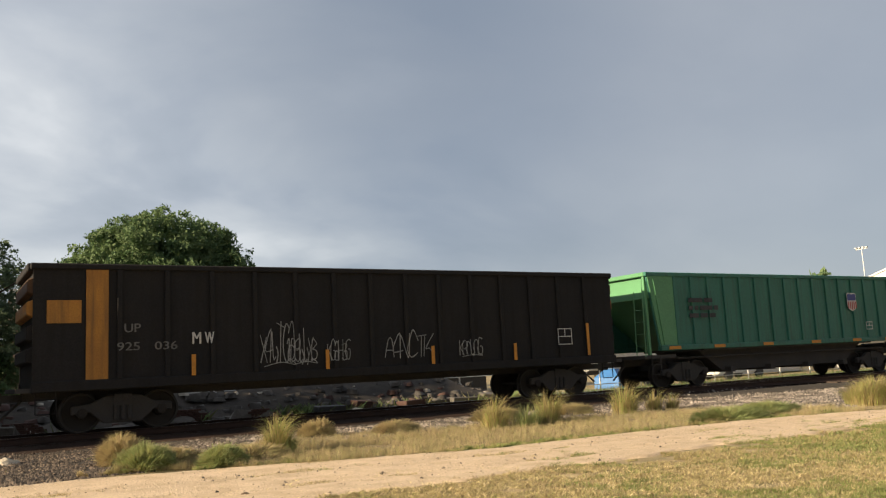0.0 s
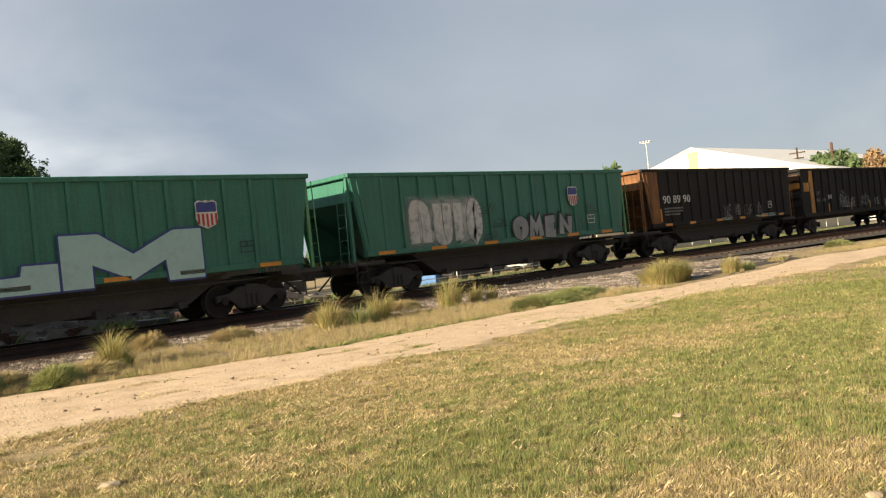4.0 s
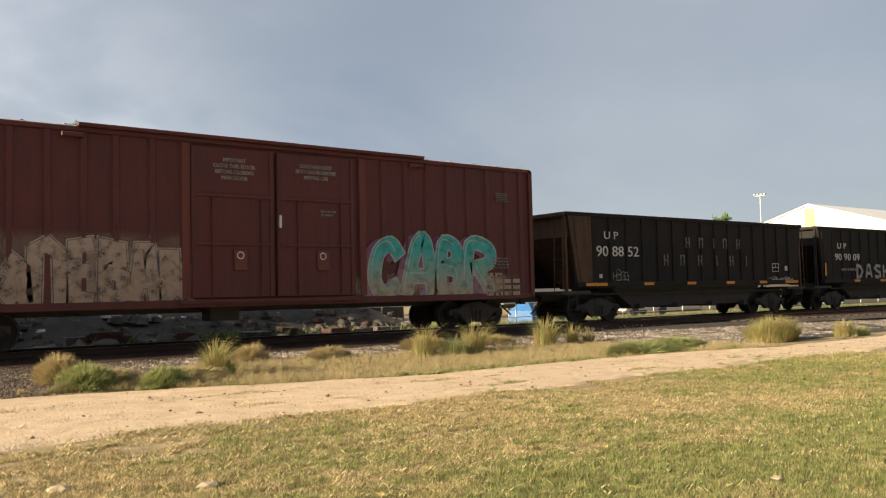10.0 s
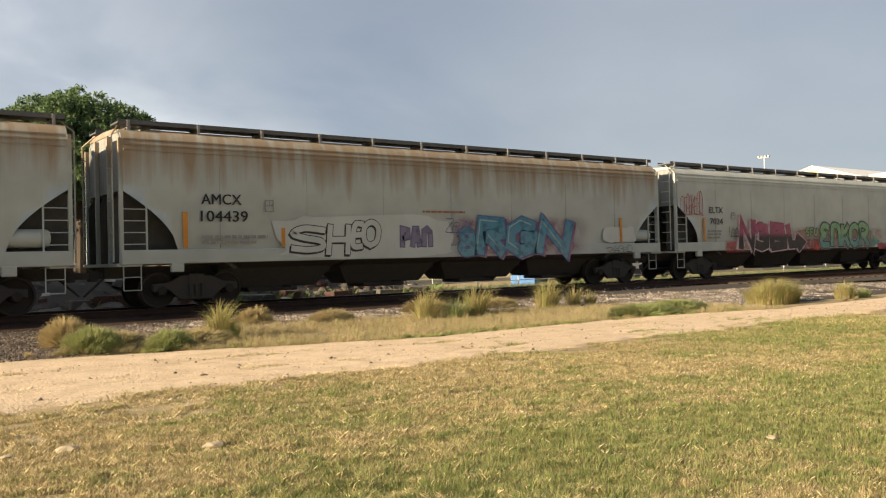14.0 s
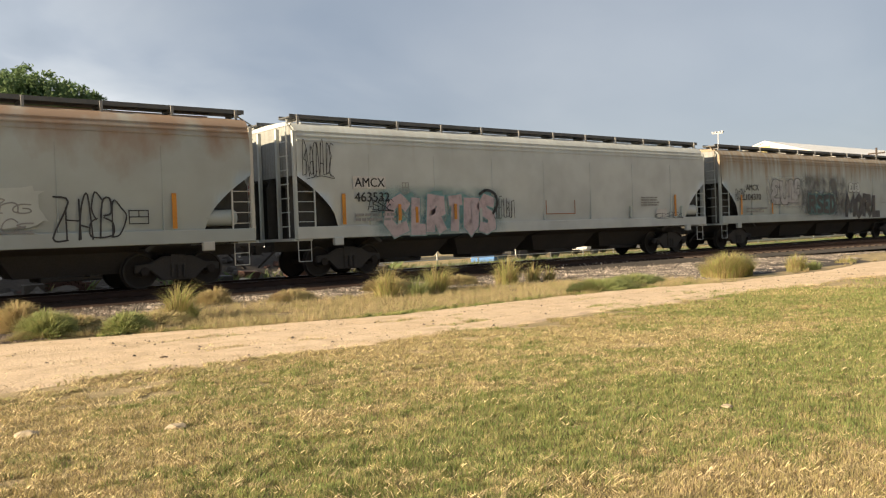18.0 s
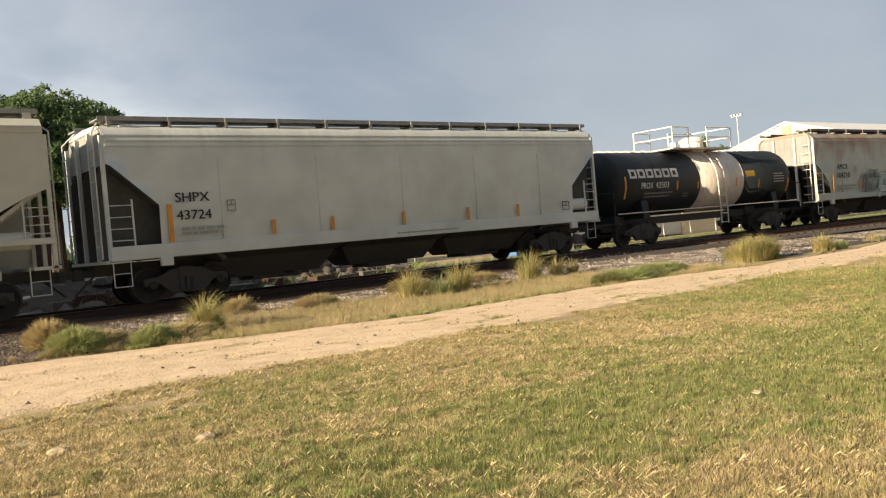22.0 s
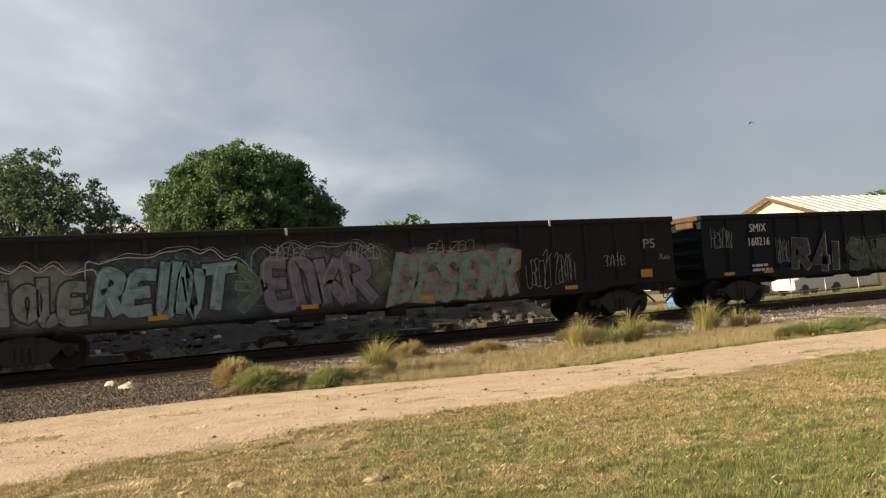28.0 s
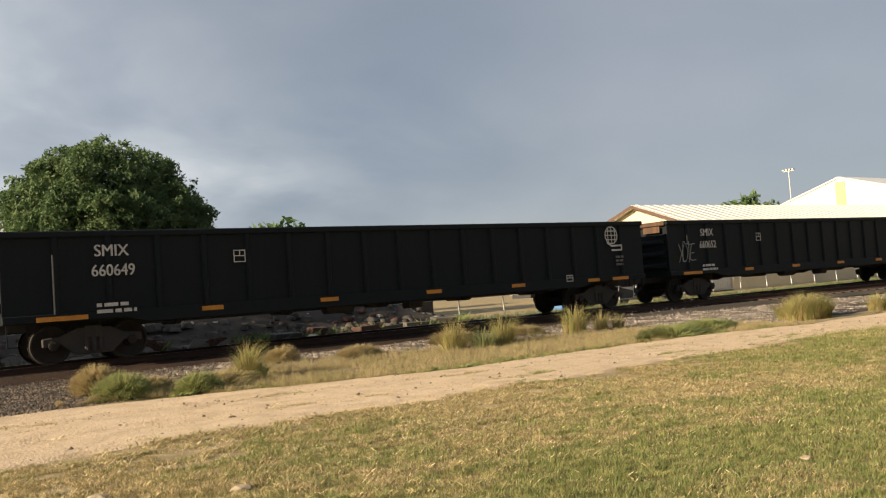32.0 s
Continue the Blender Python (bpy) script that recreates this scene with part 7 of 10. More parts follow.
def running_gear(car, L, inset=2.0):
    truck(car, inset)
    truck(car, L - inset)
    part("coupler", COUPLER, car)
    part("coupler", COUPLER, car, Matrix.Translation((L, 0, 0)) @ pose(0, 0, 0, 0, 0, 180))
    part("centre_sill", Form().box(-0.05, L + 0.05, -0.28, 0.28, 0.78, 1.08).mesh("centre_sill", "underframe"), car)


# ---- lettering and sprayed paint ----
_texts = {}


def text_mesh(s, w, h, mat):
    key = (s, round(w, 3), round(h, 3), mat)
    if key not in _texts:
        cu = bpy.data.curves.new("lettering", "FONT")
        cu.body = s
        cu.resolution_u = 3
        ob = bpy.data.objects.new("lettering", cu)
        scene.collection.objects.link(ob)
        dg = bpy.context.evaluated_depsgraph_get()
        me = bpy.data.meshes.new_from_object(ob.evaluated_get(dg))
        bpy.data.objects.remove(ob)
        bpy.data.curves.remove(cu)
        co = np.empty(len(me.vertices) * 3, np.float32)
        me.vertices.foreach_get("co", co)
        co = co.reshape(-1, 3)
        lo, hi = co.min(0), co.max(0)
        x = (co[:, 0] - lo[0]) / (hi[0] - lo[0]) * w
        z = (co[:, 1] - lo[1]) / (hi[1] - lo[1]) * h
        me.vertices.foreach_set("co", np.stack([x, np.zeros_like(x), z], 1).astype(np.float32).ravel())
        # a second, shifted pass makes the strokes bold
        bm = bmesh.new()
        bm.from_mesh(me)
        again = bmesh.ops.duplicate(bm, geom=bm.verts[:] + bm.edges[:] + bm.faces[:])["geom"]
        bmesh.ops.translate(bm, verts=[q for q in again if isinstance(q, bmesh.types.BMVert)], vec=(0.05 * h, -0.001, 0.010 * h))
        bm.to_mesh(me)
        bm.free()
        me.materials.clear()
        me.materials.append(MAT[mat])
        me.name = "lettering"
        me.update()
        _texts[key] = me
    return _texts[key]


def letters(car, s, x, z, w, h, mat="stencil_white", y=NEAR, name="lettering"):
    """Words of one line, each a part of its own."""
    me = text_mesh(s, w, h, mat)
    faces = sorted((min(me.vertices[i].co.x for i in p.vertices), max(me.vertices[i].co.x for i in p.vertices), p.index) for p in me.polygons) if " " in s else []
    runs, reach = [], -9.0
    for lo, hi, k in faces:
        if lo > reach + 0.22 * h:
            runs.append(set())
        runs[-1].add(k)
        reach = max(reach, hi)
    if len(runs) < 2:
        return part(name, me, car, (x, y - 0.014, z))
    for run in runs:
        bm = bmesh.new()
        bm.from_mesh(me)
        bmesh.ops.delete(bm, geom=[f for f in bm.faces if f.index not in run], context="FACES")
        one = me.copy()
        bm.to_mesh(one)
        bm.free()
        part(name, one, car, (x, y - 0.014, z))


def bars(car, x, z, w, h, rows, mat, y=NEAR, seed=0, name="small_print"):
    """Print too small to read: rows of short bars."""
    r_ = random.Random(seed)
    fm = Form()
    step = h / rows
    for i in range(rows):
        a = 0.0
        end = w * r_.uniform(0.75, 1.0)
        while a < end:
            b = min(end, a + step * r_.uniform(0.6, 2.6))
            fm.box(x + a, x + b, y - 0.015, y - 0.009, z + i * step + step * 0.22, z + i * step + step * 0.78)
            a = b + step * 0.35
    return part(name, fm.mesh(name, mat), car)


def block_word(car, marks, x, z, w, h, mat, y=NEAR, name="painted_block"):
    """A painted name as plain bars: for each of its signs a place along the line, one bar for a narrow sign, two joined ones for a broad sign."""
    a, b = h * 0.15, h * 0.62
    for i, (k, broad) in enumerate(marks):
        fm = Form()
        if broad:
            fm.box(0, a, -0.006, 0, 0, h).box(b - a, b, -0.006, 0, 0, h)
            fm.box(a, b - a, -0.006, 0, *((h - a, h) if i % 2 else (h * 0.43, h * 0.43 + a)))
        else:
            fm.box(b * 0.5 - a * 0.5, b * 0.5 + a * 0.5, -0.006, 0, 0, h)
        part(name, fm.mesh(name, mat), car, (x + k * (w - b), y - 0.008, z))


def plates(car, x, z, w, h, mat="stencil_white", y=NEAR):
    """The ruled box of a lettering panel."""
    fm = Form()
    t = 0.025
    for a, b, c, d in ((0, w, 0, t), (0, w, h - t, h), (0, t, t, h - t), (w - t, w, t, h - t), (t, w - t, h * 0.48, h * 0.48 + t), (w * 0.48, w * 0.48 + t, h * 0.53, h - t)):
        fm.box(x + a, x + b, y - 0.015, y - 0.009, z + c, z + d)
    return part("stencil_panel", fm.mesh("stencil_panel", mat), car)


def reflectors(car, places, z, y=NEAR, w=0.55, h=0.11, upright=False):
    me = Form().box(0, h if upright else w, -0.018, -0.004, 0, w if upright else h).mesh("reflector", "reflector")
    for x in places:
        part("reflector", me, car, (x, y - 0.004, z))


# letters as painters block them out: strokes in a unit box, to be drawn broad with square ends
GLYPHS = {
    "A": [[(0, 0), (0.32, 1), (0.68, 1), (1, 0)], [(0.2, 0.34), (0.8, 0.34)]],
    "B": [[(0, 0), (0.05, 1), (0.75, 0.95), (0.8, 0.66), (0.2, 0.53)], [(0.2, 0.53), (0.95, 0.42), (0.95, 0.08), (0, 0)]],
    "C": [[(1, 0.78), (0.62, 1), (0.12, 0.82), (0, 0.3), (0.4, 0), (1, 0.15)]],
    "D": [[(0, 0), (0.05, 1), (0.65, 0.9), (1, 0.5), (0.65, 0.08), (0, 0)]],
    "E": [[(1, 1), (0.1, 0.95), (0, 0.05), (1, 0)], [(0.05, 0.5), (0.8, 0.52)]],
    "e": [[(0.95, 0.9), (0.4, 1), (0.05, 0.75), (0.55, 0.53)], [(0.55, 0.53), (0, 0.35), (0.1, 0.05), (0.95, 0.02)]],
    "F": [[(0, 0), (0.05, 0.97), (1, 1)], [(0.05, 0.5), (0.75, 0.52)]],
    "G": [[(1, 0.85), (0.5, 1), (0.05, 0.75), (0.05, 0.25), (0.5, 0), (1, 0.15), (1, 0.5), (0.55, 0.5)]],
    "H": [[(0, 0), (0.03, 1)], [(1, 0), (0.97, 1)], [(0, 0.5), (1, 0.5)]],
    "I": [[(0.5, 0), (0.5, 1)]],
    "K": [[(0.05, 1), (0, 0)], [(1, 1), (0.2, 0.45), (0.55, 0.36), (1, 0)]],
    "L": [[(0.1, 1), (0.12, 0.04), (1, 0.04)]],
    "l": [[(0.05, 1), (0.22, 0.08), (0.7, 0.1)], [(0.62, 0.46), (1, 0.18), (0.72, -0.08)]],
    "M": [[(0, 0), (0.1, 1), (0.5, 0.35), (0.9, 1), (1, 0)]],
    "N": [[(0, 0), (0.1, 1), (0.9, 0), (1, 1)]],
    "n": [[(0, 0), (0.05, 0.88), (0.5, 1), (0.95, 0.8), (1, 0)]],
    "O": [[(0.5, 0), (0.06, 0.2), (0, 0.75), (0.5, 1), (1, 0.75), (0.94, 0.2), (0.5, 0)]],
    "P": [[(0, 0), (0.05, 1), (0.9, 0.92), (0.92, 0.52), (0.1, 0.46)]],
    "R": [[(0, 0), (0.05, 1), (0.8, 0.95), (0.88, 0.64), (0.2, 0.5)], [(0.42, 0.5), (1, 0)]],
    "S": [[(1, 0.9), (0.35, 1), (0, 0.76), (0.35, 0.56), (0.9, 0.4), (0.95, 0.1), (0.5, 0), (0, 0.08)]],
    "T": [[(0, 0.95), (1, 1)], [(0.5, 0.95), (0.48, 0)]],
    "U": [[(0, 1), (0.05, 0.15), (0.5, 0), (0.95, 0.15), (1, 1)]],
    "a": [[(0.02, 0.7), (0.4, 1), (0.85, 0.82), (1, 0)], [(0.92, 0.45), (0.3, 0.48), (0, 0.2), (0.35, 0), (0.95, 0.06)]],
    "Z": [[(0, 1), (1, 0.95), (0, 0.05), (1, 0)]],
    "3": [[(0, 0.82), (0.35, 1), (0.85, 0.88), (0.9, 0.62), (0.4, 0.52)], [(0.4, 0.52), (1, 0.42), (0.95, 0.1), (0.5, 0), (0, 0.12)]],
    "4": [[(0.7, 0), (0.7, 1), (0, 0.3), (1, 0.3)]],
    "x": [[(0, 1), (1, 0)], [(1, 1), (0, 0)]],
    ">": [[(0, 1), (1, 0.5), (0.1, 0)], [(0, 0.55), (0.6, 0.5)]],
}


def slab_stroke(fm, pts, half, y, over=0.0):
    """A flat stroke with square ends and mitred bends, in the plane of the car side; over: how far it reaches past its ends."""
    p = [Vector(q) for q in pts]
    shut = len(p) > 3 and (p[0] - p[-1]).length < 1e-4
    if over and not shut:
        p[0] = p[0] + (p[0] - p[1]).normalized() * over
        p[-1] = p[-1] + (p[-1] - p[-2]).normalized() * over
    vs = []
    for i, q in enumerate(p):
        before = p[-2] if shut and i == 0 else p[max(0, i - 1)]
        after = p[1] if shut and i == len(p) - 1 else p[min(len(p) - 1, i + 1)]
        d0, d1 = (q - before), (after - q)
        d0 = d0.normalized() if d0.length > 1e-6 else d1.normalized()
        d1 = d1.normalized() if d1.length > 1e-6 else d0
        t = d0 + d1
        t = t.normalized() if t.length > 1e-3 else Vector((-d0.y, d0.x))
        k = half / max(0.6, abs(t.dot(d1)))
        vs += [(q.x - t.y * k, y, q.y + t.x * k), (q.x + t.y * k, y, q.y - t.x * k)]
    fm.add(vs, [(2 * i, 2 * i + 1, 2 * i + 3, 2 * i + 2) for i in range(len(p) - 1)])


def ribbon(fm, pts, half, y, k=0):
    """A flat stroke of even width with round joints, in the plane of the car side."""
    for i, (p, q) in enumerate(zip(pts, pts[1:])):
        d = Vector((q[0] - p[0], q[1] - p[1]))
        if d.length < 1e-4:
            continue
        d.normalize()
        n_ = Vector((-d.y, d.x)) * half
        yy = y - 0.00012 * i
        fm.add([(p[0] + n_.x, yy, p[1] + n_.y), (p[0] - n_.x, yy, p[1] - n_.y), (q[0] - n_.x, yy, q[1] - n_.y), (q[0] + n_.x, yy, q[1] + n_.y)], [(0, 1, 2, 3)], k)
        c = [(q[0] + math.cos(a * 0.785) * half, yy - 0.00006, q[1] + math.sin(a * 0.785) * half) for a in range(8)]
        fm.add(c, [tuple(range(8))], k)
    p = pts[0]
    fm.add([(p[0] + math.cos(a * 0.785) * half, y + 0.00004, p[1] + math.sin(a * 0.785) * half) for a in range(8)], [tuple(range(8))], k)


def rounded(pts, fine=4):
    """The same stroke with its corners drawn as curves."""
    if len(pts) < 3:
        return pts
    q = [pts[0]] + list(pts) + [pts[-1]]
    out = [tuple(bend(a[k], b[k], c[k], d[k], i / fine) for k in (0, 1)) for a, b, c, d in zip(q, q[1:], q[2:], q[3:]) for i in range(fine)]
    return out + [pts[-1]]


def bend(a, b, c, d, t):
    """A smooth way from b to c, past the neighbours a and d."""
    return b + 0.5 * t * (c - a + t * (2 * a - 5 * b + 4 * c - d + t * (3 * (b - c) + d - a)))


def letter(car, g, x0, x1, z0, z1, fat, fill, line, edge=0.035, y=NEAR, rim=None, shift=None, shine=None, lean=0.0, round_=False, label="", name="graffiti_letter", spots=None):
    """One sprayed letter that fills a box: broad strokes, an outline, and if wanted a rim, a thrown block shade, highlights and spots."""
    layers = {k: Form() for k in ("line", "fill", "rim", "shade", "shine")}
    half = fat + edge

    def put(q):
        return (x0 + half + q[0] * (x1 - x0 - 2 * half) + lean * (q[1] - 0.5) * (z1 - z0), z0 + half + q[1] * (z1 - z0 - 2 * half))
    for j, st in enumerate(GLYPHS[g]):
        pts = [put(q) for q in st]
        if round_:
            pts = rounded(pts, 5)
        up = y - 0.0006 * j
        slab_stroke(layers["line"], pts, fat + edge, up - 0.006, edge + fat * 0.35)
        slab_stroke(layers["fill"], pts, fat, up - 0.010, fat * 0.35)
        if rim:
            slab_stroke(layers["rim"], pts, fat + edge + rim[1], up - 0.001, edge + rim[1] + fat * 0.35)
        if shift:
            slab_stroke(layers["shade"], [(q[0] + shift[0], q[1] + shift[1]) for q in pts], fat + edge * 0.7, up - 0.003, edge + fat * 0.35)
        if shine:
            slab_stroke(layers["shine"], [(q[0] - fat * 0.5, q[1] + fat * 0.42) for q in pts[: max(2, len(pts) // 2 + 1)]], max(0.012, fat * 0.11), up - 0.014)
    ob = part(name, layers["fill"].mesh(name, fill), car, label=label)
    part("outline", layers["line"].mesh("outline", line), ob)
    if rim:
        part("rim", layers["rim"].mesh("rim", rim[0]), ob)
    if shift:
        part("block_shade", layers["shade"].mesh("block_shade", shift[2]), ob)
    if shine:
        part("shine", layers["shine"].mesh("shine", shine), ob)
    if spots:
        r_ = random.Random(int(x0 * 100))
        for mt in spots:
            dots = Form()
            for st in GLYPHS[g]:
                for a, b in zip(st, st[1:]):
                    for k in range(2):
                        f = r_.random()
                        u, v = put((a[0] + (b[0] - a[0]) * f, a[1] + (b[1] - a[1]) * f))
                        u, v, q = u + r_.uniform(-0.4, 0.4) * fat, v + r_.uniform(-0.4, 0.4) * fat, fat * r_.uniform(0.25, 0.55)
                        dots.add([(u + math.cos(i * 0.785) * q, y - 0.0125 - 0.0004 * k, v + math.sin(i * 0.785) * q) for i in range(8)], [tuple(range(8))])
            tagged(part("speckle", dots.mesh("speckle", mt), ob), kind="stuff")
    return ob


def word(car, boxes, z0, z1, fat, fill, line, **more):
    """Letters side by side: each with its own reach along the car, and if need be its own heights."""
    for g, x0, x1, *zz in boxes:
        a, b = zz if zz else (z0, z1)
        letter(car, g, x0, x1, a, b, fat, fill, line, **more)


def piece(car, glyphs, x, z, w, h, fill, line, fat=0.12, edge=0.03, seed=0, wild=0.0, **more):
    """A word of even letters, each a little out of line."""
    r_ = random.Random(seed)
    step = w / len(glyphs)
    for i, g in enumerate(glyphs):
        j = [r_.uniform(-wild, wild) for _ in range(4)]
        letter(car, g, x + (i - 0.04 + 0.1 * j[0]) * step, x + (i + 1.04 + 0.1 * j[1]) * step, z + 0.08 * j[2] * h, z + h * (1 + 0.08 * j[3]), fat, fill, line, edge, **more)


def overspray(car, x, z, w, h, mat, y=NEAR, name="overspray"):
    """A drift of sprayed paint without an edge."""
    vs = [(x + w * i / 4, y - 0.0002, z + h * j / 3) for i in range(5) for j in range(4)]
    part(name, Form().add(vs, [(i * 4 + j, i * 4 + j + 4, i * 4 + j + 5, i * 4 + j + 1) for i in range(4) for j in range(3)]).mesh(name, mat), car)


def cloud(car, x, z, w, h, mat, seed, y=NEAR, name="paint_patch", soft=0.05):
    """A patch of sprayed or rolled paint with an uneven edge."""
    r_ = random.Random(seed)
    n_ = 26
    vs = []
    for i in range(n_):
        a = 2 * math.pi * i / n_
        c, s = math.cos(a), math.sin(a)
        e = 0.35
        px = math.copysign(abs(c) ** e, c) * (0.5 + r_.uniform(-0.05, 0.04))
        pz = math.copysign(abs(s) ** e, s) * (0.5 + r_.uniform(-2 * soft, 1.6 * soft))
        vs.append((x + w * (0.5 + px), y - 0.0012, z + h * (0.5 + pz)))
    part(name, Form().add(vs, [tuple(range(n_))]).mesh(name, mat), car)


def contour(car, x0, x1, z, rise, mat, seed, y=NEAR):
    """A wavering pale line sprayed round the top of a piece."""
    r_ = random.Random(seed)
    n_ = max(5, int((x1 - x0) / 0.28))
    pts = [(x0, z - 0.7)] + [(x0 + (x1 - x0) * i / n_, z + rise * math.sin(math.pi * i / n_) + r_.uniform(-0.12, 0.12)) for i in range(n_ + 1)] + [(x1 + 0.1, z - 0.5)]
    fm = Form()
    ribbon(fm, rounded(pts, 3), 0.012, y - 0.004)
    ribbon(fm, rounded([(a + 0.04, b + r_.uniform(0.03, 0.1)) for a, b in pts[2:-2]], 3), 0.006, y - 0.0045)
    part("contour", fm.mesh("contour", mat), car)


def scribble(car, x, z, w, h, mat="chalk", seed=0, y=NEAR, n_=14, half=0.014):
    """A quick hand tag: thin slanting letters run together, with an underline or a loop."""
    r_ = random.Random(seed)
    n_let = max(3, min(9, n_ // 3))
    step = w / n_let
    half = min(half * 0.62, 0.07 * step + 0.004)
    lean_ = r_.uniform(0.05, 0.3)
    fm = Form()
    for i in range(n_let):
        g = r_.choice("ABCDEGHKMNRSTUZaenl34x")
        tall_, drop = r_.uniform(0.6, 0.95), r_.uniform(0, 0.25)
        for j, st in enumerate(GLYPHS[g]):
            pts = [(x + step * (i - 0.1 + 1.2 * a + lean_ * (b - 0.5) + r_.uniform(-0.12, 0.12)), z + h * (drop * (1 - tall_) + tall_ * b * (0.85 + 0.3 * r_.random()))) for a, b in st]
            ribbon(fm, rounded(pts, 4), half * r_.uniform(0.75, 1.1), y - 0.010 - 0.0012 * j - 0.0003 * i)
    if r_.random() < 0.6:
        ribbon(fm, rounded([(x + w * 0.1, z - 0.06 * h), (x + w * 0.6, z + 0.02 * h), (x + w * 1.02, z - 0.04 * h), (x + w * 0.8, z + 0.12 * h)], 5), half * 0.8, y - 0.016)
    part("tag", fm.mesh("tag", mat), car)


def ladder(car, x, w, z0, z1, y, mat, n_=5, name="ladder"):
    fm = Form()
    for a in (x, x + w):
        fm.box(a - 0.018, a + 0.018, y - 0.045, y, z0, z1)
    for i in range(n_):
        z = z0 + (z1 - z0) * (i + 0.5) / n_
        fm.tube((x, y - 0.03, z), (x + w, y - 0.03, z), 0.012, 5)
    return part(name, fm.mesh(name, mat), car)


def steps(car, x, w, y, mat):
    fm = Form()
    for a in (x, x + w):
        fm.tube((a, y, 1.15), (a, y, 0.5), 0.015, 5)
    for z in (0.5, 0.82):
        fm.tube((x, y, z), (x + w, y, z), 0.013, 5)
    part("step", fm.mesh("step", mat), car)


CARS = []


def car_base(name, u0, L, label, category):
    c = top(name, None, pose(u0, TRACK_Y, RAIL), label, category, "cars of the freight train")
    CARS.append((c, u0))
    return c


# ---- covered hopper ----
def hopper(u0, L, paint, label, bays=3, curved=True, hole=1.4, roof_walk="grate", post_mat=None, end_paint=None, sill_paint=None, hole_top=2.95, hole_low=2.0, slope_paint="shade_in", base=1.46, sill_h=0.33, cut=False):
    c = car_base("covered_hopper", u0, L, label, "freight car")
    end_paint = end_paint or paint
    sill_paint = sill_paint or paint
    # cross-section of one side, from sill to roof crown
    side = [(1.50, base), (1.55, 1.9), (1.575, 2.5), (1.58, 3.1), (1.57, 3.78), (1.53, 4.12), (1.44, 4.33), (1.30, 4.44), (0.9, 4.50), (0.0, 4.53)] if curved else \
           [(1.56, base), (1.56, 2.2), (1.56, 3.0), (1.56, 3.9), (1.56, 4.36), (1.54, 4.40), (1.38, 4.56), (1.30, 4.60), (0.9, 4.64), (0.0, 4.66)]

    def floor_at(x):
        d = min(x, L - x)
        if d >= hole:
            return base
        if cut:
            return hole_top - (hole_top - hole_low) * max(0, d - 0.12) / (hole - 0.12)
        if curved:
            return base + (hole_top - base) * max(0.0, 1 - d / hole) ** 0.58
        return hole_top - (hole_top - hole_low) * (d / hole) ** 1.3

    def width_at(z):
        for (a, za), (b, zb) in zip(side, side[1:]):
            if z <= zb:
                return a + (b - a) * max(0, (z - za)) / (zb - za)
        return 0
    xs_ = sorted(set([0.06 + (hole - 0.061) * i / 10 for i in range(11)] + [L - 0.06 - (hole - 0.061) * i / 10 for i in range(11)] + [hole + 0.001, L - hole - 0.001] + [hole + (L - 2 * hole) * i / 12 for i in range(13)]))
    for sg, nm in ((-1, "side_sheet"), (1, "side_sheet")):
        fm = Form()
        rows_ = []
        for x in xs_:
            lo = floor_at(x)
            col = [(x, sg * width_at(max(z, lo)), max(z, lo)) for a, z in side[:8]]
            rows_.append(col)
        n_ = len(rows_[0])
        fm.v = [p for col in rows_ for p in col]
        for i in range(len(rows_) - 1):
            for j in range(n_ - 1):
                fm.f.append((i * n_ + j, (i + 1) * n_ + j, (i + 1) * n_ + j + 1, i * n_ + j + 1))
                fm.k.append(0)
        part(nm, fm.mesh(nm, paint, smooth=curved), c)
    rf = Form()
    up = [(sg * a, z) for sg, r in ((-1, side[7:]), (1, side[7:-1][::-1])) for a, z in r]
    rf.prism([(a, z) for a, z in up] + [(1.28, side[7][1] - 0.05), (-1.28, side[7][1] - 0.05)], 0, 0.06, L - 0.06)
    part("roof", rf.mesh("roof", paint), c)
    # side seams below the roof
    for z in ((3.93, 4.06, 4.19) if curved else (4.26, 4.38)):
        y = -width_at(z)
        part("seam", Form().box(0.1, L - 0.1, y - 0.022, y + 0.02, z - 0.018, z + 0.018).mesh("seam", paint), c)
    for k in range(1, bays * 2):
        x = L * k / (bays * 2)
        part("panel_seam", Form().box(x - 0.012, x + 0.012, -1.59, -1.5, base + 0.04, 3.6).mesh("panel_seam", paint), c)
    # sills
    for sg in (-1, 1):
        part("side_sill", softened(Form().box(0, L, min(sg * 1.60, sg * 1.48), max(sg * 1.60, sg * 1.48), base - sill_h, base + 0.02).mesh("side_sill", sill_paint), 0.015, 1), c)
    # ends: upright sheet over, slope sheet under, end posts
    for e in (0, 1):
        f_ = (lambda v: v) if e == 0 else (lambda v: L - v)
        x0, x1 = sorted((f_(0.08), f_(0.16)))
        pts = [(-1.55, hole_top), (1.55, hole_top), (1.55, 3.75), (1.44, 4.28), (1.28, 4.40), (0, 4.48), (-1.28, 4.40), (-1.44, 4.28), (-1.55, 3.75)] if curved else [(-1.55, hole_top), (1.55, hole_top), (1.55, 3.9), (1.5, 4.38), (1.28, 4.56), (0, 4.62), (-1.28, 4.56), (-1.5, 4.38), (-1.55, 3.9)]
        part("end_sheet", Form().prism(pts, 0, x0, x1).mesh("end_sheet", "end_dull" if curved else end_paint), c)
        # by default the slope sheet and ribs have the end's shade painted in
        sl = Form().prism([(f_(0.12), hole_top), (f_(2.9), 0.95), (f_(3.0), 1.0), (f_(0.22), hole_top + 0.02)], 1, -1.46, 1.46)
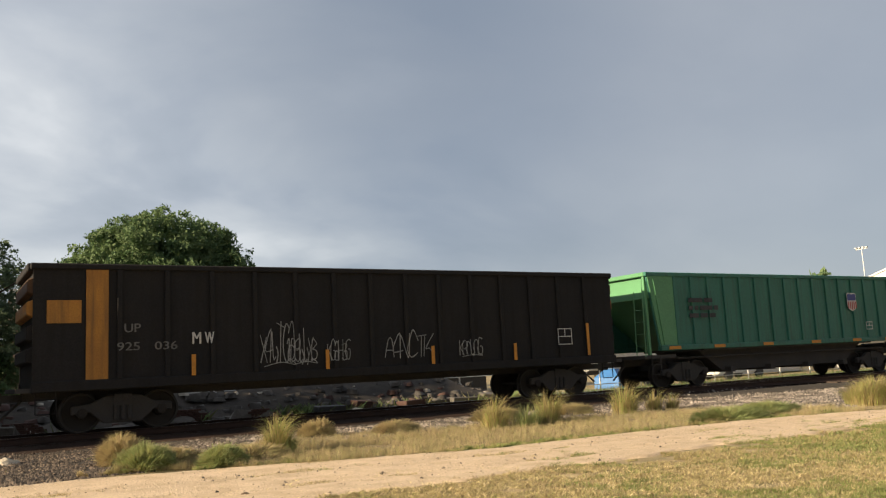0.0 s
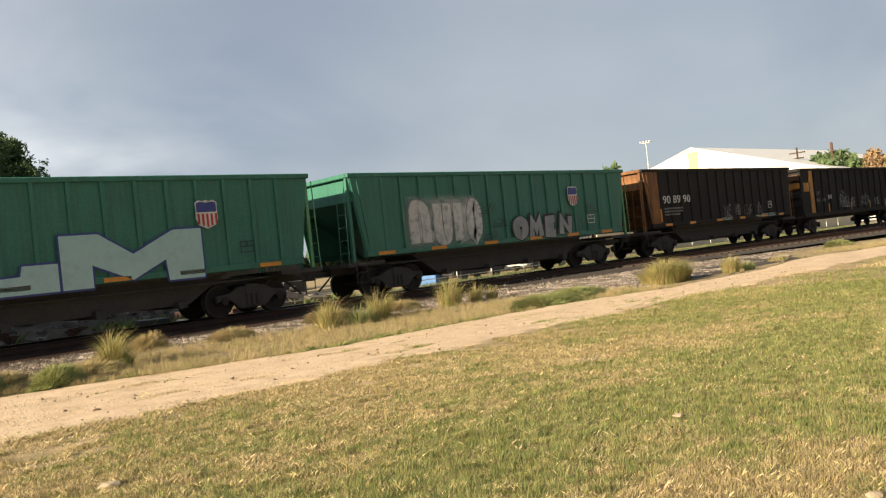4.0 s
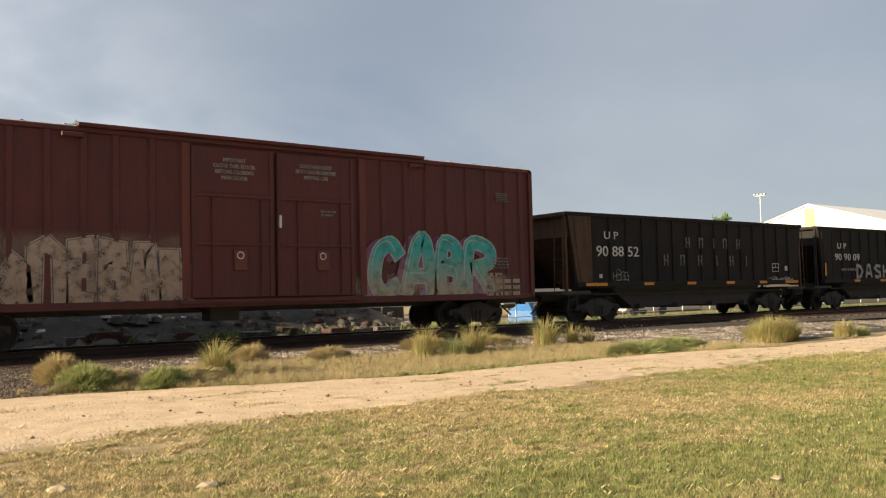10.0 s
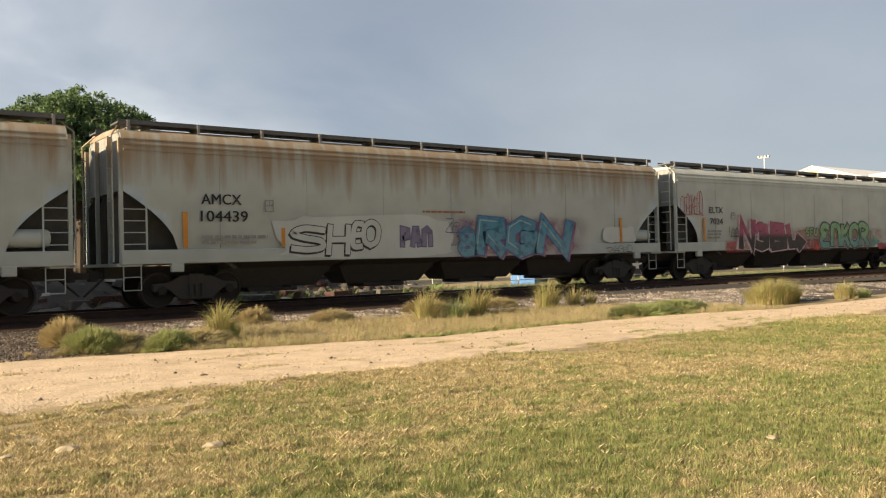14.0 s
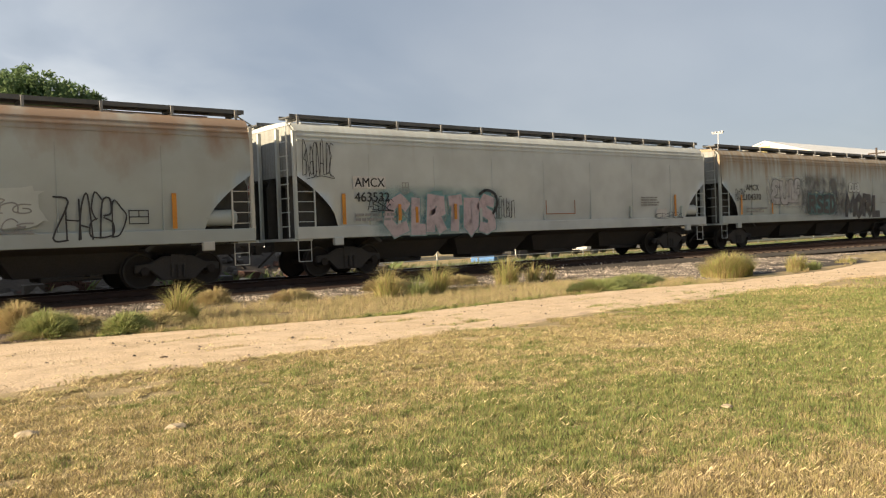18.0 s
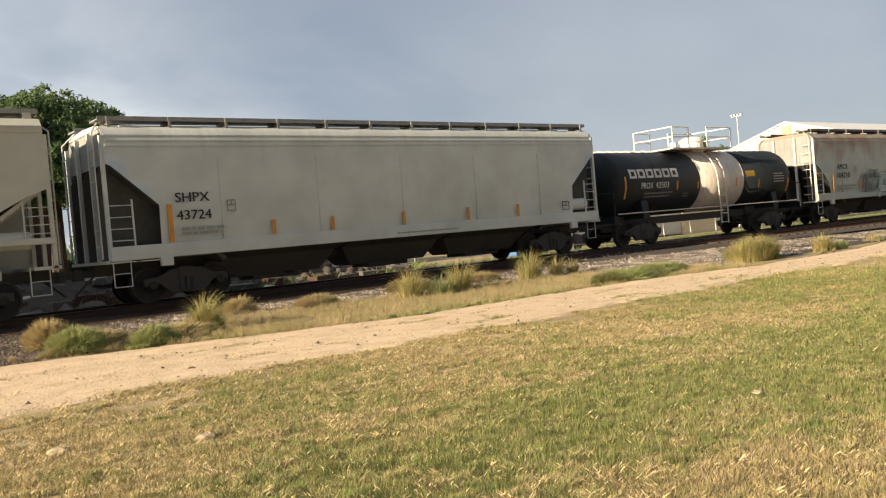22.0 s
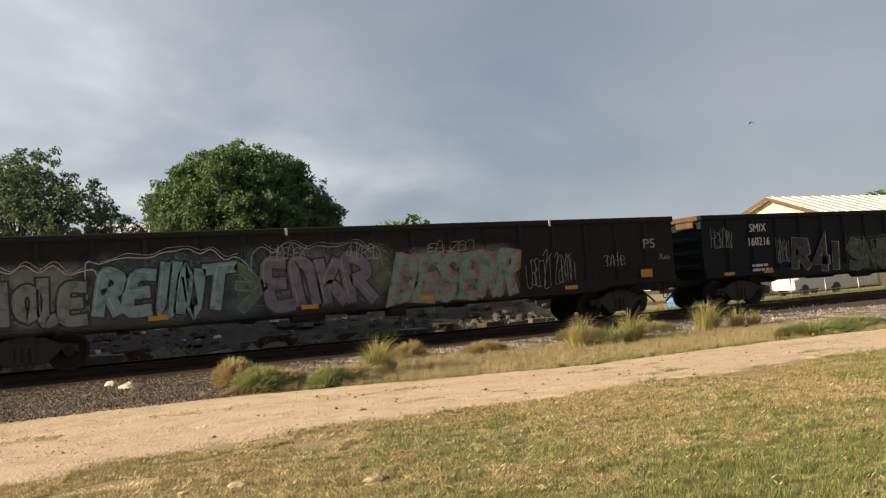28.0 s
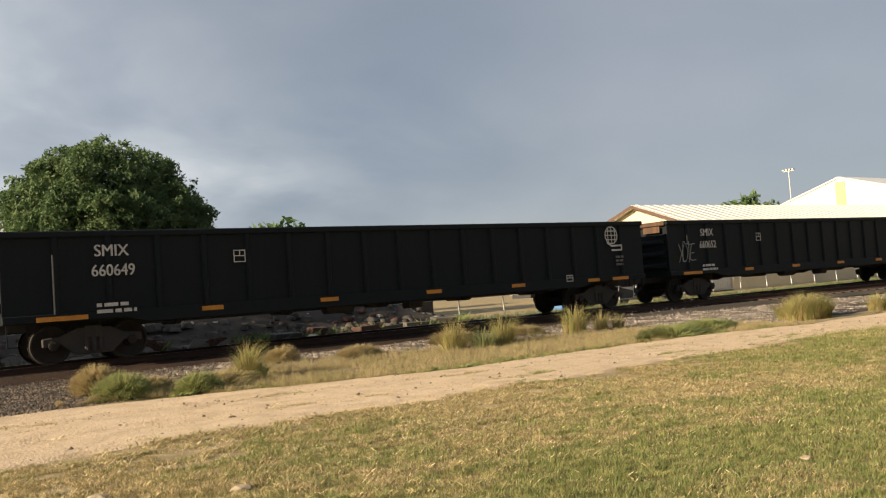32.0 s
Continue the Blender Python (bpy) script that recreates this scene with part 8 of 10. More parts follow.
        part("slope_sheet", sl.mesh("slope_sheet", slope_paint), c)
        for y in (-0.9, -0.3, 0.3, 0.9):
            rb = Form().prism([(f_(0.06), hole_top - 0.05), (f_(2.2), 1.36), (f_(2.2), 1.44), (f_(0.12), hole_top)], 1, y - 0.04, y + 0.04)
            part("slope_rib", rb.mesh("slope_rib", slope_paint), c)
        for y in (-1.5, -0.55, 0.55, 1.5):
            a, b = sorted((f_(-0.02), f_(0.07)))
            part("end_post", Form().box(a, b, y - 0.05, y + 0.05, 1.1, 4.2 if abs(y) > 1 else 4.34).mesh("end_post", post_mat or end_paint), c)
        a, b = sorted((f_(-0.1), f_(0.5)))
        part("end_platform", Form().box(a, b, -1.55, 1.55, 1.08, 1.16).mesh("end_platform", sill_paint), c)
        for sg in (-1, 1):
            rail_ = Form().tube((f_(-0.12), sg * 1.35, 4.3), (f_(-0.12), sg * 1.35, 1.2), 0.022, 5)
            for z in (1.5, 1.9, 2.3, 2.7, 3.1, 3.5, 3.9):
                rail_.tube((f_(-0.12), sg * 0.95, z), (f_(-0.12), sg * 1.4, z), 0.016, 5)
            rail_.tube((f_(-0.12), sg * 1.35, 4.3), (f_(0.2), sg * 0.9, 4.66), 0.022, 5)
            part("end_ladder", rail_.mesh("end_ladder", post_mat or end_paint), c)
        lx = f_(0.02) if e == 0 else f_(0.62)
        ladder(c, lx, 0.6, base + 0.02, 2.62, -1.52, post_mat or end_paint, 4)
        steps(c, lx + 0.04, 0.42, -1.5, post_mat or end_paint)
        # plates added and set off-centre to block bright gaps through the open end
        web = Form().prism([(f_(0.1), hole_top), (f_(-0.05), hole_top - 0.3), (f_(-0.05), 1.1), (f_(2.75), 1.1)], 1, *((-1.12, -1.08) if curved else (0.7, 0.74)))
        part("blocking_shear_plate", web.mesh("blocking_shear_plate", slope_paint), c)
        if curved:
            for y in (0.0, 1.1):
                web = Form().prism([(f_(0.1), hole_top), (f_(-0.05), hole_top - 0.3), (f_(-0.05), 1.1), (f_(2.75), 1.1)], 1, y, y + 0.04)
                part("blocking_shear_plate", web.mesh("blocking_shear_plate", slope_paint), c)
        if e == 1:
            tank = Form().lathe([(-0.52, 0.1), (-0.48, 0.19), (-0.4, 0.22), (0.4, 0.22), (0.48, 0.19), (0.52, 0.1)], (f_(0.95), -1.32, 1.78), 0, 14)
            part("air_reservoir", tank.mesh("air_reservoir", sill_paint, smooth=True), c)
        jx = f_(1.35)
        part("jacking_pad", softened(Form().box(jx - 0.16, jx + 0.16, -1.63, -1.5, 0.92, 1.16).mesh("jacking_pad", end_paint), 0.02, 1), c)
    # running boards on brackets
    rise = 0.0 if curved else 0.13
    for y in (-0.98, 0.98):
        board = part("running_board", Form().box(0.05, L - 0.05, y - 0.29, y + 0.29, 4.60 + rise, 4.64 + rise).mesh("running_board", roof_walk), c)
        for k in (-0.31, 0.29):
            part("board_edge", Form().box(0.05, L - 0.05, y + k, y + k + 0.02, 4.59 + rise, 4.70 + rise).mesh("board_edge", roof_walk), board)
    k = 0.3
    if curved:
        br = Form().box(-0.035, 0.035, -1.325, -1.29, 4.40, 4.69).box(-0.02, 0.02, -1.29, -0.7, 4.50, 4.60).mesh("board_bracket", post_mat or "light_grate")
    else:
        br = Form().prism([(-1.32, 4.56), (-0.9, 4.60), (-0.9, 4.72), (-1.3, 4.74)], 0, -0.09, 0.09).mesh("board_bracket", paint)
    while k < L - 0.2:
        part("board_bracket", br, c, (k, 0, 0))
        k += (L - 0.6) / (11 if curved else 10)
    part("hatch_coaming", Form().box(0.8, L - 0.8, -0.62, 0.62, 4.40, 4.58 + rise * 0.8).mesh("hatch_coaming", paint), c)
    for i in range(10):
        x = L * (i + 0.5) / 10
        part("hatch", Form().lathe([(4.50 + rise, 0.34), (4.60 + rise, 0.34), (4.64 + rise, 0.2)], (x, 0, 0), 2, 12).mesh("hatch", roof_walk), c)
    # discharge bays between the trucks
    a0, a1 = (2.6, L - 2.6) if curved and not cut else (2.95, L - 2.95)
    w = (a1 - a0) / bays
    for i in range(bays):
        xa, xb = a0 + i * w + 0.02, a0 + (i + 1) * w - 0.02
        m0 = (xa + xb) / 2
        if curved:
            # a shallow trough under the floor, then a narrow chute with sloping ends
            z0 = base - sill_h
            rings = [(xa, xb, 1.45, z0), (xa + 0.10, xb - 0.10, 0.78, z0 - 0.16), (xa + 0.52, xb - 0.52, 0.45, 0.42)]
            fm = Form()
            fm.add([q for xl, xr, d, z in rings for q in ((xl, -d, z), (xr, -d, z), (xr, d, z), (xl, d, z))],
                   [(0, 3, 2, 1), (8, 9, 10, 11)] + [(4 * r + k, 4 * r + (k + 1) % 4, 4 * r + 4 + (k + 1) % 4, 4 * r + 4 + k) for r in (0, 1) for k in range(4)])
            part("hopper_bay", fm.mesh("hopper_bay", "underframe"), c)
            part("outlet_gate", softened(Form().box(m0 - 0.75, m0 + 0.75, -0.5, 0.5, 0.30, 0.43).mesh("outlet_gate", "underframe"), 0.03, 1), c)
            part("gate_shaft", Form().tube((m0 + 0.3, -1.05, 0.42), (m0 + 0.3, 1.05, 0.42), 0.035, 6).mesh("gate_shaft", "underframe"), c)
            continue
        foot = w * 0.27
        fm = Form().add([(xa, -1.45, base - sill_h), (xb, -1.45, base - sill_h), (xb, 1.45, base - sill_h), (xa, 1.45, base - sill_h), (m0 - foot, -1.0, 0.42), (m0 + foot, -1.0, 0.42), (m0 + foot, 1.0, 0.42), (m0 - foot, 1.0, 0.42)],
                        [(0, 1, 5, 4), (1, 2, 6, 5), (2, 3, 7, 6), (3, 0, 4, 7), (4, 5, 6, 7), (0, 3, 2, 1)])
        part("hopper_bay", fm.mesh("hopper_bay", "bay_shade_grime"), c)
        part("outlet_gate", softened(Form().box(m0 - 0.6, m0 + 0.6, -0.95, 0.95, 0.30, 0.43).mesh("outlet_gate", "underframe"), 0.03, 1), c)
    running_gear(c, L)
    return c


# ---- open ballast hoppers ----
def ballast_car(u0, L, paint, label, end_panels=(), ribs=16, end_in="rust_brown", slant=0.45, belly="underframe", rib_paint=None):
    c = car_base("ballast_hopper_car", u0, L, label, "freight car")
    H0, H1 = 1.32, 3.93
    for sg in (-1, 1):
        y0, y1 = sorted((sg * 1.54, sg * 1.48))
        part("side_sheet", Form().prism([(slant, H0), (L - slant, H0), (L - 0.05, H1 - 0.1), (0.05, H1 - 0.1)], 1, y0, y1).mesh("side_sheet", paint), c)
        y0, y1 = sorted((sg * 1.60, sg * 1.42))
        part("top_rail", softened(Form().box(-0.02, L + 0.02, y0, y1, H1 - 0.14, H1).mesh("top_rail", paint), 0.02, 1), c)
        part("bottom_rail", softened(Form().box(slant, L - slant, y0, y1, H0 - 0.05, H0 + 0.13).mesh("bottom_rail", paint), 0.02, 1), c)
    rib = softened(Form().box(-0.055, 0.055, -1.60, -1.53, H0 + 0.12, H1 - 0.13).mesh("side_post", rib_paint or paint), 0.015, 1)
    lo, hi = 1.3, L - 1.15
    for i in range(ribs):
        x = lo + (hi - lo) * i / (ribs - 1)
        part("side_post", rib, c, (x, 0, 0))
        if i % 3 == 0:
            part("side_post", rib, c, Matrix.Translation((x, 0, 0)) @ pose(0, 0, 0, 0, 0, 180))
    for e, mt in end_panels:
        xa, xb = (0.07, 1.24) if e == 0 else (L - 1.1, L - 0.07)
        sl = slant * 0.9
        pl = [(xa + sl, H0 + 0.13), (xb, H0 + 0.13), (xb, H1 - 0.14), (xa, H1 - 0.14)] if e == 0 else [(xa, H0 + 0.13), (xb - sl, H0 + 0.13), (xb, H1 - 0.14), (xa, H1 - 0.14)]
        part("end_panel", Form().prism(pl, 1, -1.575, -1.545).mesh("end_panel", mt), c)
        xm = (xa + xb) / 2
        part("corner_gusset", Form().prism([(xm - 0.05, H0 + 0.13), (xm + 0.03, H0 + 0.13), (xm - 0.28, H1 - 0.14), (xm - 0.36, H1 - 0.14)], 1, -1.60, -1.57).mesh("corner_gusset", mt), c)
    for e in (0, 1):
        f_ = (lambda v: v) if e == 0 else (lambda v: L - v)
        mt = dict(end_panels).get(e, end_in)
        # upper end sheet, sloping floor beneath it, open platform with posts
        a, b = sorted((f_(0.12), f_(0.18)))
        part("end_sheet", Form().box(a, b, -1.48, 1.48, 3.05, H1 - 0.12).mesh("end_sheet", mt), c)
        part("end_cap", softened(Form().box(*sorted((f_(-0.04), f_(0.16))), -1.5, 1.5, H1 - 0.14, H1).mesh("end_cap", mt), 0.02, 1), c)
        sl = Form().prism([(f_(0.16), 3.1), (f_(2.7), 1.25), (f_(2.78), 1.32), (f_(0.26), 3.12)], 1, -1.46, 1.46)
        part("slope_sheet", sl.mesh("slope_sheet", mt), c)
        a, b = sorted((f_(-0.25), f_(1.2)))
        part("end_platform", Form().box(a, b, -1.5, 1.5, 1.02, 1.14).mesh("end_platform", "underframe"), c)
        for y in (-1.42, 1.42):
            a, b = sorted((f_(0.0), f_(0.1)))
            part("end_post", Form().box(a, b, y - 0.05, y + 0.05, 1.1, H1 - 0.14).mesh("end_post", mt), c)
        for y in (1.5, -1.5):
            g = Form()
            g.tube((f_(-0.2), y, 1.1), (f_(-0.14), y, 3.7), 0.017, 5)
            g.tube((f_(-0.2), y * 0.72, 1.1), (f_(-0.14), y * 0.72, 3.3), 0.017, 5)
            for z in (1.45, 1.85, 2.25, 2.65, 3.05):
                g.tube((f_(-0.18), y, z), (f_(-0.18), y * 0.72, z), 0.012, 5)
            part("end_ladder", g.mesh("end_ladder", mt), c)
        steps(c, f_(0.05) if e == 0 else f_(0.5), 0.42, -1.5, "underframe")
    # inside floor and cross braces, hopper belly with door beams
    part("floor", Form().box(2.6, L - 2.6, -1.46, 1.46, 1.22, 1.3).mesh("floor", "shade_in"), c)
    bl = Form().prism([(2.7, 1.26), (L - 2.7, 1.26), (L - 3.9, 0.5), (3.9, 0.5)], 1, -1.05, 1.05)
    part("hopper_belly", bl.mesh("hopper_belly", belly), c)
    for i in range(4):
        x = 4.2 + (L - 8.4) * i / 3
        part("door_beam", Form().box(x - 0.12, x + 0.12, -1.3, 1.3, 0.42, 0.6).mesh("door_beam", belly), c)
    part("air_pipe", Form().tube((1.5, -1.25, 1.0), (L - 1.5, -1.25, 1.0), 0.03, 6).mesh("air_pipe", belly), c)
    running_gear(c, L)
    return c


# ---- gondola ----
def gondola(u0, L, paint, label, posts=17, top_z=3.09, bottom=0.95, first=5.2):
    c = car_base("gondola_car", u0, L, label, "freight car")
    for sg in (-1, 1):
        y0, y1 = sorted((sg * 1.53, sg * 1.47))
        part("side_sheet", Form().box(0.02, L - 0.02, y0, y1, bottom + 0.1, top_z - 0.12).mesh("side_sheet", paint), c)
        y0, y1 = sorted((sg * 1.60, sg * 1.42))
        part("top_chord", softened(Form().box(-0.03, L + 0.03, y0, y1, top_z - 0.16, top_z).mesh("top_chord", paint), 0.025, 1), c)
        part("bottom_chord", softened(Form().prism([(0.0, bottom + 0.05), (2.6, bottom + 0.05), (3.2, bottom - 0.1), (L - 3.2, bottom - 0.1), (L - 2.6, bottom + 0.05), (L, bottom + 0.05), (L, bottom + 0.24), (0, bottom + 0.24)], 1, y0, y1).mesh("bottom_chord", paint), 0.02, 1), c)
    rib = softened(Form().prism([(-0.09, -1.53), (0.09, -1.53), (0.05, -1.60), (-0.05, -1.60)], 2, bottom + 0.2, top_z - 0.15).mesh("side_post", paint), 0.01, 1)
    for i in range(posts):
        x = 1.15 + (L - 2.3) * i / (posts - 1)
        part("side_post", rib, c, (x, 0, 0))
    for e in (0, 1):
        f_ = (lambda v: v) if e == 0 else (lambda v: L - v)
        a, b = sorted((f_(0.05), f_(0.11)))
        part("end_sheet", Form().box(a, b, -1.47, 1.47, 1.0, top_z - 0.1).mesh("end_sheet", paint), c)
        part("end_cap", softened(Form().box(*sorted((f_(-0.1), f_(0.1))), -1.5, 1.5, top_z - 0.17, top_z).mesh("end_cap", "rust_brown" if e == 0 else paint), 0.025, 1), c)
        for z in (1.4, 1.85, 2.3):
            me = softened(Form().prism([(f_(0.06), z - 0.13), (f_(-0.07), z - 0.05), (f_(-0.07), z + 0.05), (f_(0.06), z + 0.13)], 1, -1.42, 1.42).mesh("end_rib", paint), 0.015, 1)
            part("end_rib", me, c)
        iron = Form().tube((f_(-0.12), -1.45, 0), (f_(-0.12), -1.0, 0), 0.016, 5).tube((f_(-0.12), -1.45, 0), (f_(0.06), -1.45, 0), 0.016, 5).tube((f_(-0.12), -1.0, 0), (f_(0.06), -1.0, 0), 0.016, 5).mesh("grab_iron", paint)
        for z in (1.35, 1.75, 2.15, 2.55):
            part("grab_iron", iron, c, (0, 0, z))
        steps(c, f_(0.1) if e == 0 else f_(0.55), 0.42, -1.5, paint)
    part("name_plate", Form().box(-0.12, -0.1, -1.3, -0.5, top_z - 0.42, top_z - 0.19).mesh("name_plate", "rust_brown"), c)
    part("floor", Form().box(0.1, L - 0.1, -1.46, 1.46, 1.1, 1.18).mesh("floor", "shade_in"), c)
    for k in range(5):
        x = 4.2 + (L - 8.4) * k / 4
        part("cross_beam", Form().prism([(-1.4, 1.1), (1.4, 1.1), (0.5, 0.72), (-0.5, 0.72)], 0, x - 0.08, x + 0.08).mesh("cross_beam", "underframe"), c)
    part("brake_tank", Form().lathe([(-0.5, 0.05), (-0.45, 0.2), (0.45, 0.2), (0.5, 0.05)], (L * 0.42, -0.7, 0.85), 0, 12).mesh("brake_tank", "underframe"), c)
    part("brake_valve", softened(Form().box(L * 0.53, L * 0.53 + 0.5, -0.95, -0.5, 0.62, 1.0).mesh("brake_valve", "underframe"), 0.04, 1), c)
    running_gear(c, L)
    return c


def white_globe(car, x, z, r):
    """A ruled globe with a ribbon below, as plain line work."""
    fm = Form()
    circ = [(x + math.cos(a * 0.3927) * r, z + math.sin(a * 0.3927) * r) for a in range(17)]
    ribbon(fm, circ, 0.02, NEAR - 0.01)
    for k in (-0.5, 0, 0.5):
        h = math.sqrt(1 - k * k) * r
        ribbon(fm, [(x - h, z + k * r), (x + h, z + k * r)], 0.018, NEAR - 0.014)
        ribbon(fm, [(x + k * r, z - h), (x + k * r * 1.25, z), (x + k * r, z + h)], 0.018, NEAR - 0.018)
    part("globe_mark", fm.mesh("globe_mark", "stencil_white"), car)
    fr = Form()
    ribbon(fr, [(x - r * 0.7, z - r * 0.9), (x, z - r * 1.25), (x + r * 1.6, z - r * 1.2), (x + r * 1.6, z - r * 1.75), (x, z - r * 1.75)], 0.03, NEAR - 0.01)
    part("ribbon_mark", fr.mesh("ribbon_mark", "stencil_white"), car)


def shield(car, x, z, w, h):
    """A striped shield as plain shapes."""
    pl = [(0, 0.9), (0.18, 1.0), (0.36, 0.95), (0.5, 1.0), (0.64, 0.95), (0.82, 1.0), (1, 0.9), (0.97, 0.7), (1.0, 0.35), (0.85, 0.12), (0.5, 0.0), (0.15, 0.12), (0, 0.35), (0.03, 0.7)]
    y = NEAR
    part("shield_field", Form().prism([(x + a * w, z + b * h) for a, b in pl], 1, y - 0.012, y - 0.006).mesh("shield_field", "stencil_white"), car)
    fm = Form()
    for k in range(5):
        a = x + w * (0.08 + k * 0.195)
        e = 0.10 * h * abs(k - 2)
        fm.box(a, a + w * 0.10, y - 0.018, y - 0.013, z + 0.06 * h + e * 0.5, z + h * 0.52)
    part("shield_stripes", fm.mesh("shield_stripes", "shield_red"), car)
    part("shield_top", Form().prism([(x + w * (0.06 + 0.88 * (a - 0.0)), z + h * (0.58 + 0.36 * b)) for a, b in ((0, 0), (1, 0), (1, 0.85), (0.82, 1), (0.5, 0.9), (0.18, 1), (0, 0.85))], 1, y - 0.018, y - 0.013).mesh("shield_top", "shield_blue"), car)


# ---- the train, from its front ----
def build_train():
    dark = "brown-black open ballast car "
    green = "faded green open ballast car "
    for u in (29.6, 46.0):
        tank_car(u, 14.6, "plain black tank car far up the line", plain=True)
    c = ballast_car(13.19, 15.0, "green_paint", green + "with posted sides", ((0, "green_bright"),), end_in="green_bright", belly="underframe")
    bars(c, 1.9, 2.3, 1.6, 0.8, 3, "ink", seed=3)
    shield(c, 10.9, 2.5, 0.62, 0.75)
    reflectors(c, (0.8, 3.0, 5.6, 8.4, 11.0, 13.2), 1.3)
    plates(c, 12.0, 1.75, 0.42, 0.32)

    c = mw_car(-5.45, 17.05)

    c = ballast_car(-21.94, 15.05, "brown_black", dark + "with a rusty orange end", ((0, "rust_orange"),), 15, "rust_orange")
    letters(c, "90 89 90", 1.45, 2.33, 2.4, 0.36)
    bars(c, 1.5, 1.75, 1.7, 0.42, 3, "stencil_dim", seed=4)
    reflectors(c, (1.5, 3.6, 6.2, 8.6, 11.0, 13.1), 1.3)
    reflectors(c, (1.15,), 1.5, upright=True, w=0.6)
    plates(c, 11.9, 1.75, 0.42, 0.36)
    for i, (x, w) in enumerate(((7.0, 0.7), (8.2, 0.5), (9.2, 0.9), (10.6, 0.6))):
        scribble(c, x, 1.5, w, 0.6, "chalk", 20 + i)
    scribble(c, 6.8, 1.33, 1.0, 0.14, "sp_ice", 25, n_=20, half=0.02)
    scribble(c, 10.4, 1.33, 2.2, 0.14, "sp_ice", 26, n_=26, half=0.02)

    c = ballast_car(-38.30, 14.9, "green_paint", green + "with white block graffiti", ((0, "green_paint"),), end_in="green_bright")
    letter(c, "O", 7.37, 8.3, 1.29, 2.26, 0.19, "silver", "ink", 0.045, round_=True, label="white rounded letter with black edge")
    word(c, (("M", 8.27, 9.2), ("E", 9.2, 10.02), ("N", 10.06, 11.04)), 1.27, 2.23, 0.15, "silver", "ink", edge=0.045, shift=(-0.07, 0.05, "ink"), label="white block letter with black edge")
    overspray(c, 2.0, 1.3, 3.9, 1.9, "mist_pale")
    word(c, (("n", 2.3, 3.3), ("U", 3.4, 4.3), ("I", 4.3, 4.9), ("O", 5.0, 5.8)), 1.4, 3.0, 0.2, "sp_white", "sp_ash", edge=0.03, round_=True, label="streaky patch of faded white paint")
    shield(c, 10.85, 2.48, 0.62, 0.80)
    plates(c, 12.0, 1.75, 0.48, 0.34)
    scribble(c, 11.4, 1.5, 1.0, 0.5, "ink", 31)
    scribble(c, 11.9, 2.2, 0.8, 0.5, "ink", 32)
    for i, x in enumerate((5.8, 6.2, 5.6)):
        scribble(c, x, 1.4 + 0.5 * i, 0.9, 0.35, "ink", 33 + i)
    reflectors(c, (0.9, 3.2, 5.8, 8.3, 10.6, 12.9), 1.3, w=0.7)

    c = ballast_car(-54.73, 14.95, "green_paint", green + "with large pale blue letters sprayed on", ((0, "green_paint"),), end_in="green_bright")
    letters(c, "UP", 2.05, 2.72, 0.42, 0.28, "stencil_black")
    letters(c, "925", 2.05, 2.28, 0.52, 0.26, "stencil_black")
    letters(c, "176", 2.95, 2.28, 0.50, 0.26, "stencil_black")
    bars(c, 2.1, 1.8, 1.3, 0.34, 2, "ink", seed=9)
    for pl in ([(3.8, 1.2), (7.55, 1.2), (7.55, 1.86), (6.75, 1.86), (6.7, 1.62), (4.78, 1.55), (4.72, 2.45), (3.8, 2.45)],
               [(7.62, 1.2), (8.35, 1.2), (8.35, 1.75), (9.35, 1.3), (10.25, 1.75), (10.3, 1.2), (11.3, 1.2), (11.3, 2.5), (10.5, 2.5), (9.4, 1.95), (8.55, 2.5), (7.62, 2.5)]):
        fb = Form()
        ribbon(fb, pl + pl[:1], 0.05, NEAR - 0.009)
        sprayed = part("graffiti_letter", Form().prism(pl, 1, NEAR - 0.022, NEAR - 0.014).mesh("graffiti_letter", "sp_pale_aqua"), c, label="large pale blue sprayed letter")
        part("outline", fb.mesh("outline", "shield_blue"), sprayed)
    shield(c, 11.2, 2.47, 0.66, 0.78)
    plates(c, 12.45, 1.75, 0.42, 0.32, "ink")
    reflectors(c, (0.9, 3.9, 6.2, 8.6, 10.6, 13.0), 1.3, w=0.7)

    c = ballast_car(-71.53, 15.25, "brown_black", dark + "with faded orange block markings", ((1, "rust_orange"),), 15, "rust_brown")
    block_word(c, ((0.0, 1), (0.27, 1), (0.52, 0), (0.74, 1), (1.0, 1)), 5.92, 3.02, 4.26, 0.48, "old_orange")
    block_word(c, ((0.0, 1), (0.18, 1), (0.35, 1), (0.53, 0), (0.66, 1), (0.82, 0), (1.0, 1)), 5.07, 2.38, 5.95, 0.48, "old_orange")
    letters(c, "UP", 2.24, 2.72, 0.54, 0.25)
    letters(c, "908 338", 2.25, 2.3, 1.54, 0.26)
    for i, (x, w) in enumerate(((4.2, 0.7), (5.0, 1.6), (8.6, 0.7), (10.4, 0.6), (12.0, 0.6))):
        scribble(c, x, 1.35, w, 0.95 if i in (1, 3) else 0.5, "chalk", 40 + i, n_=22)
    reflectors(c, (1.3, 4.2, 6.4, 8.6, 10.8, 12.6), 1.5, upright=True, w=0.5, h=0.1)
    reflectors(c, (14.3,), 1.18, w=0.5, h=0.3)
    plates(c, 13.2, 1.7, 0.44, 0.32)

    c = ballast_car(-87.53, 15.15, "soot_black", dark + "with white block graffiti and a rusty end", ((0, "brown_black"), (1, "rust_orange")), 15, "rust_brown")
    letters(c, "U P", 1.7, 2.9, 0.85, 0.26)
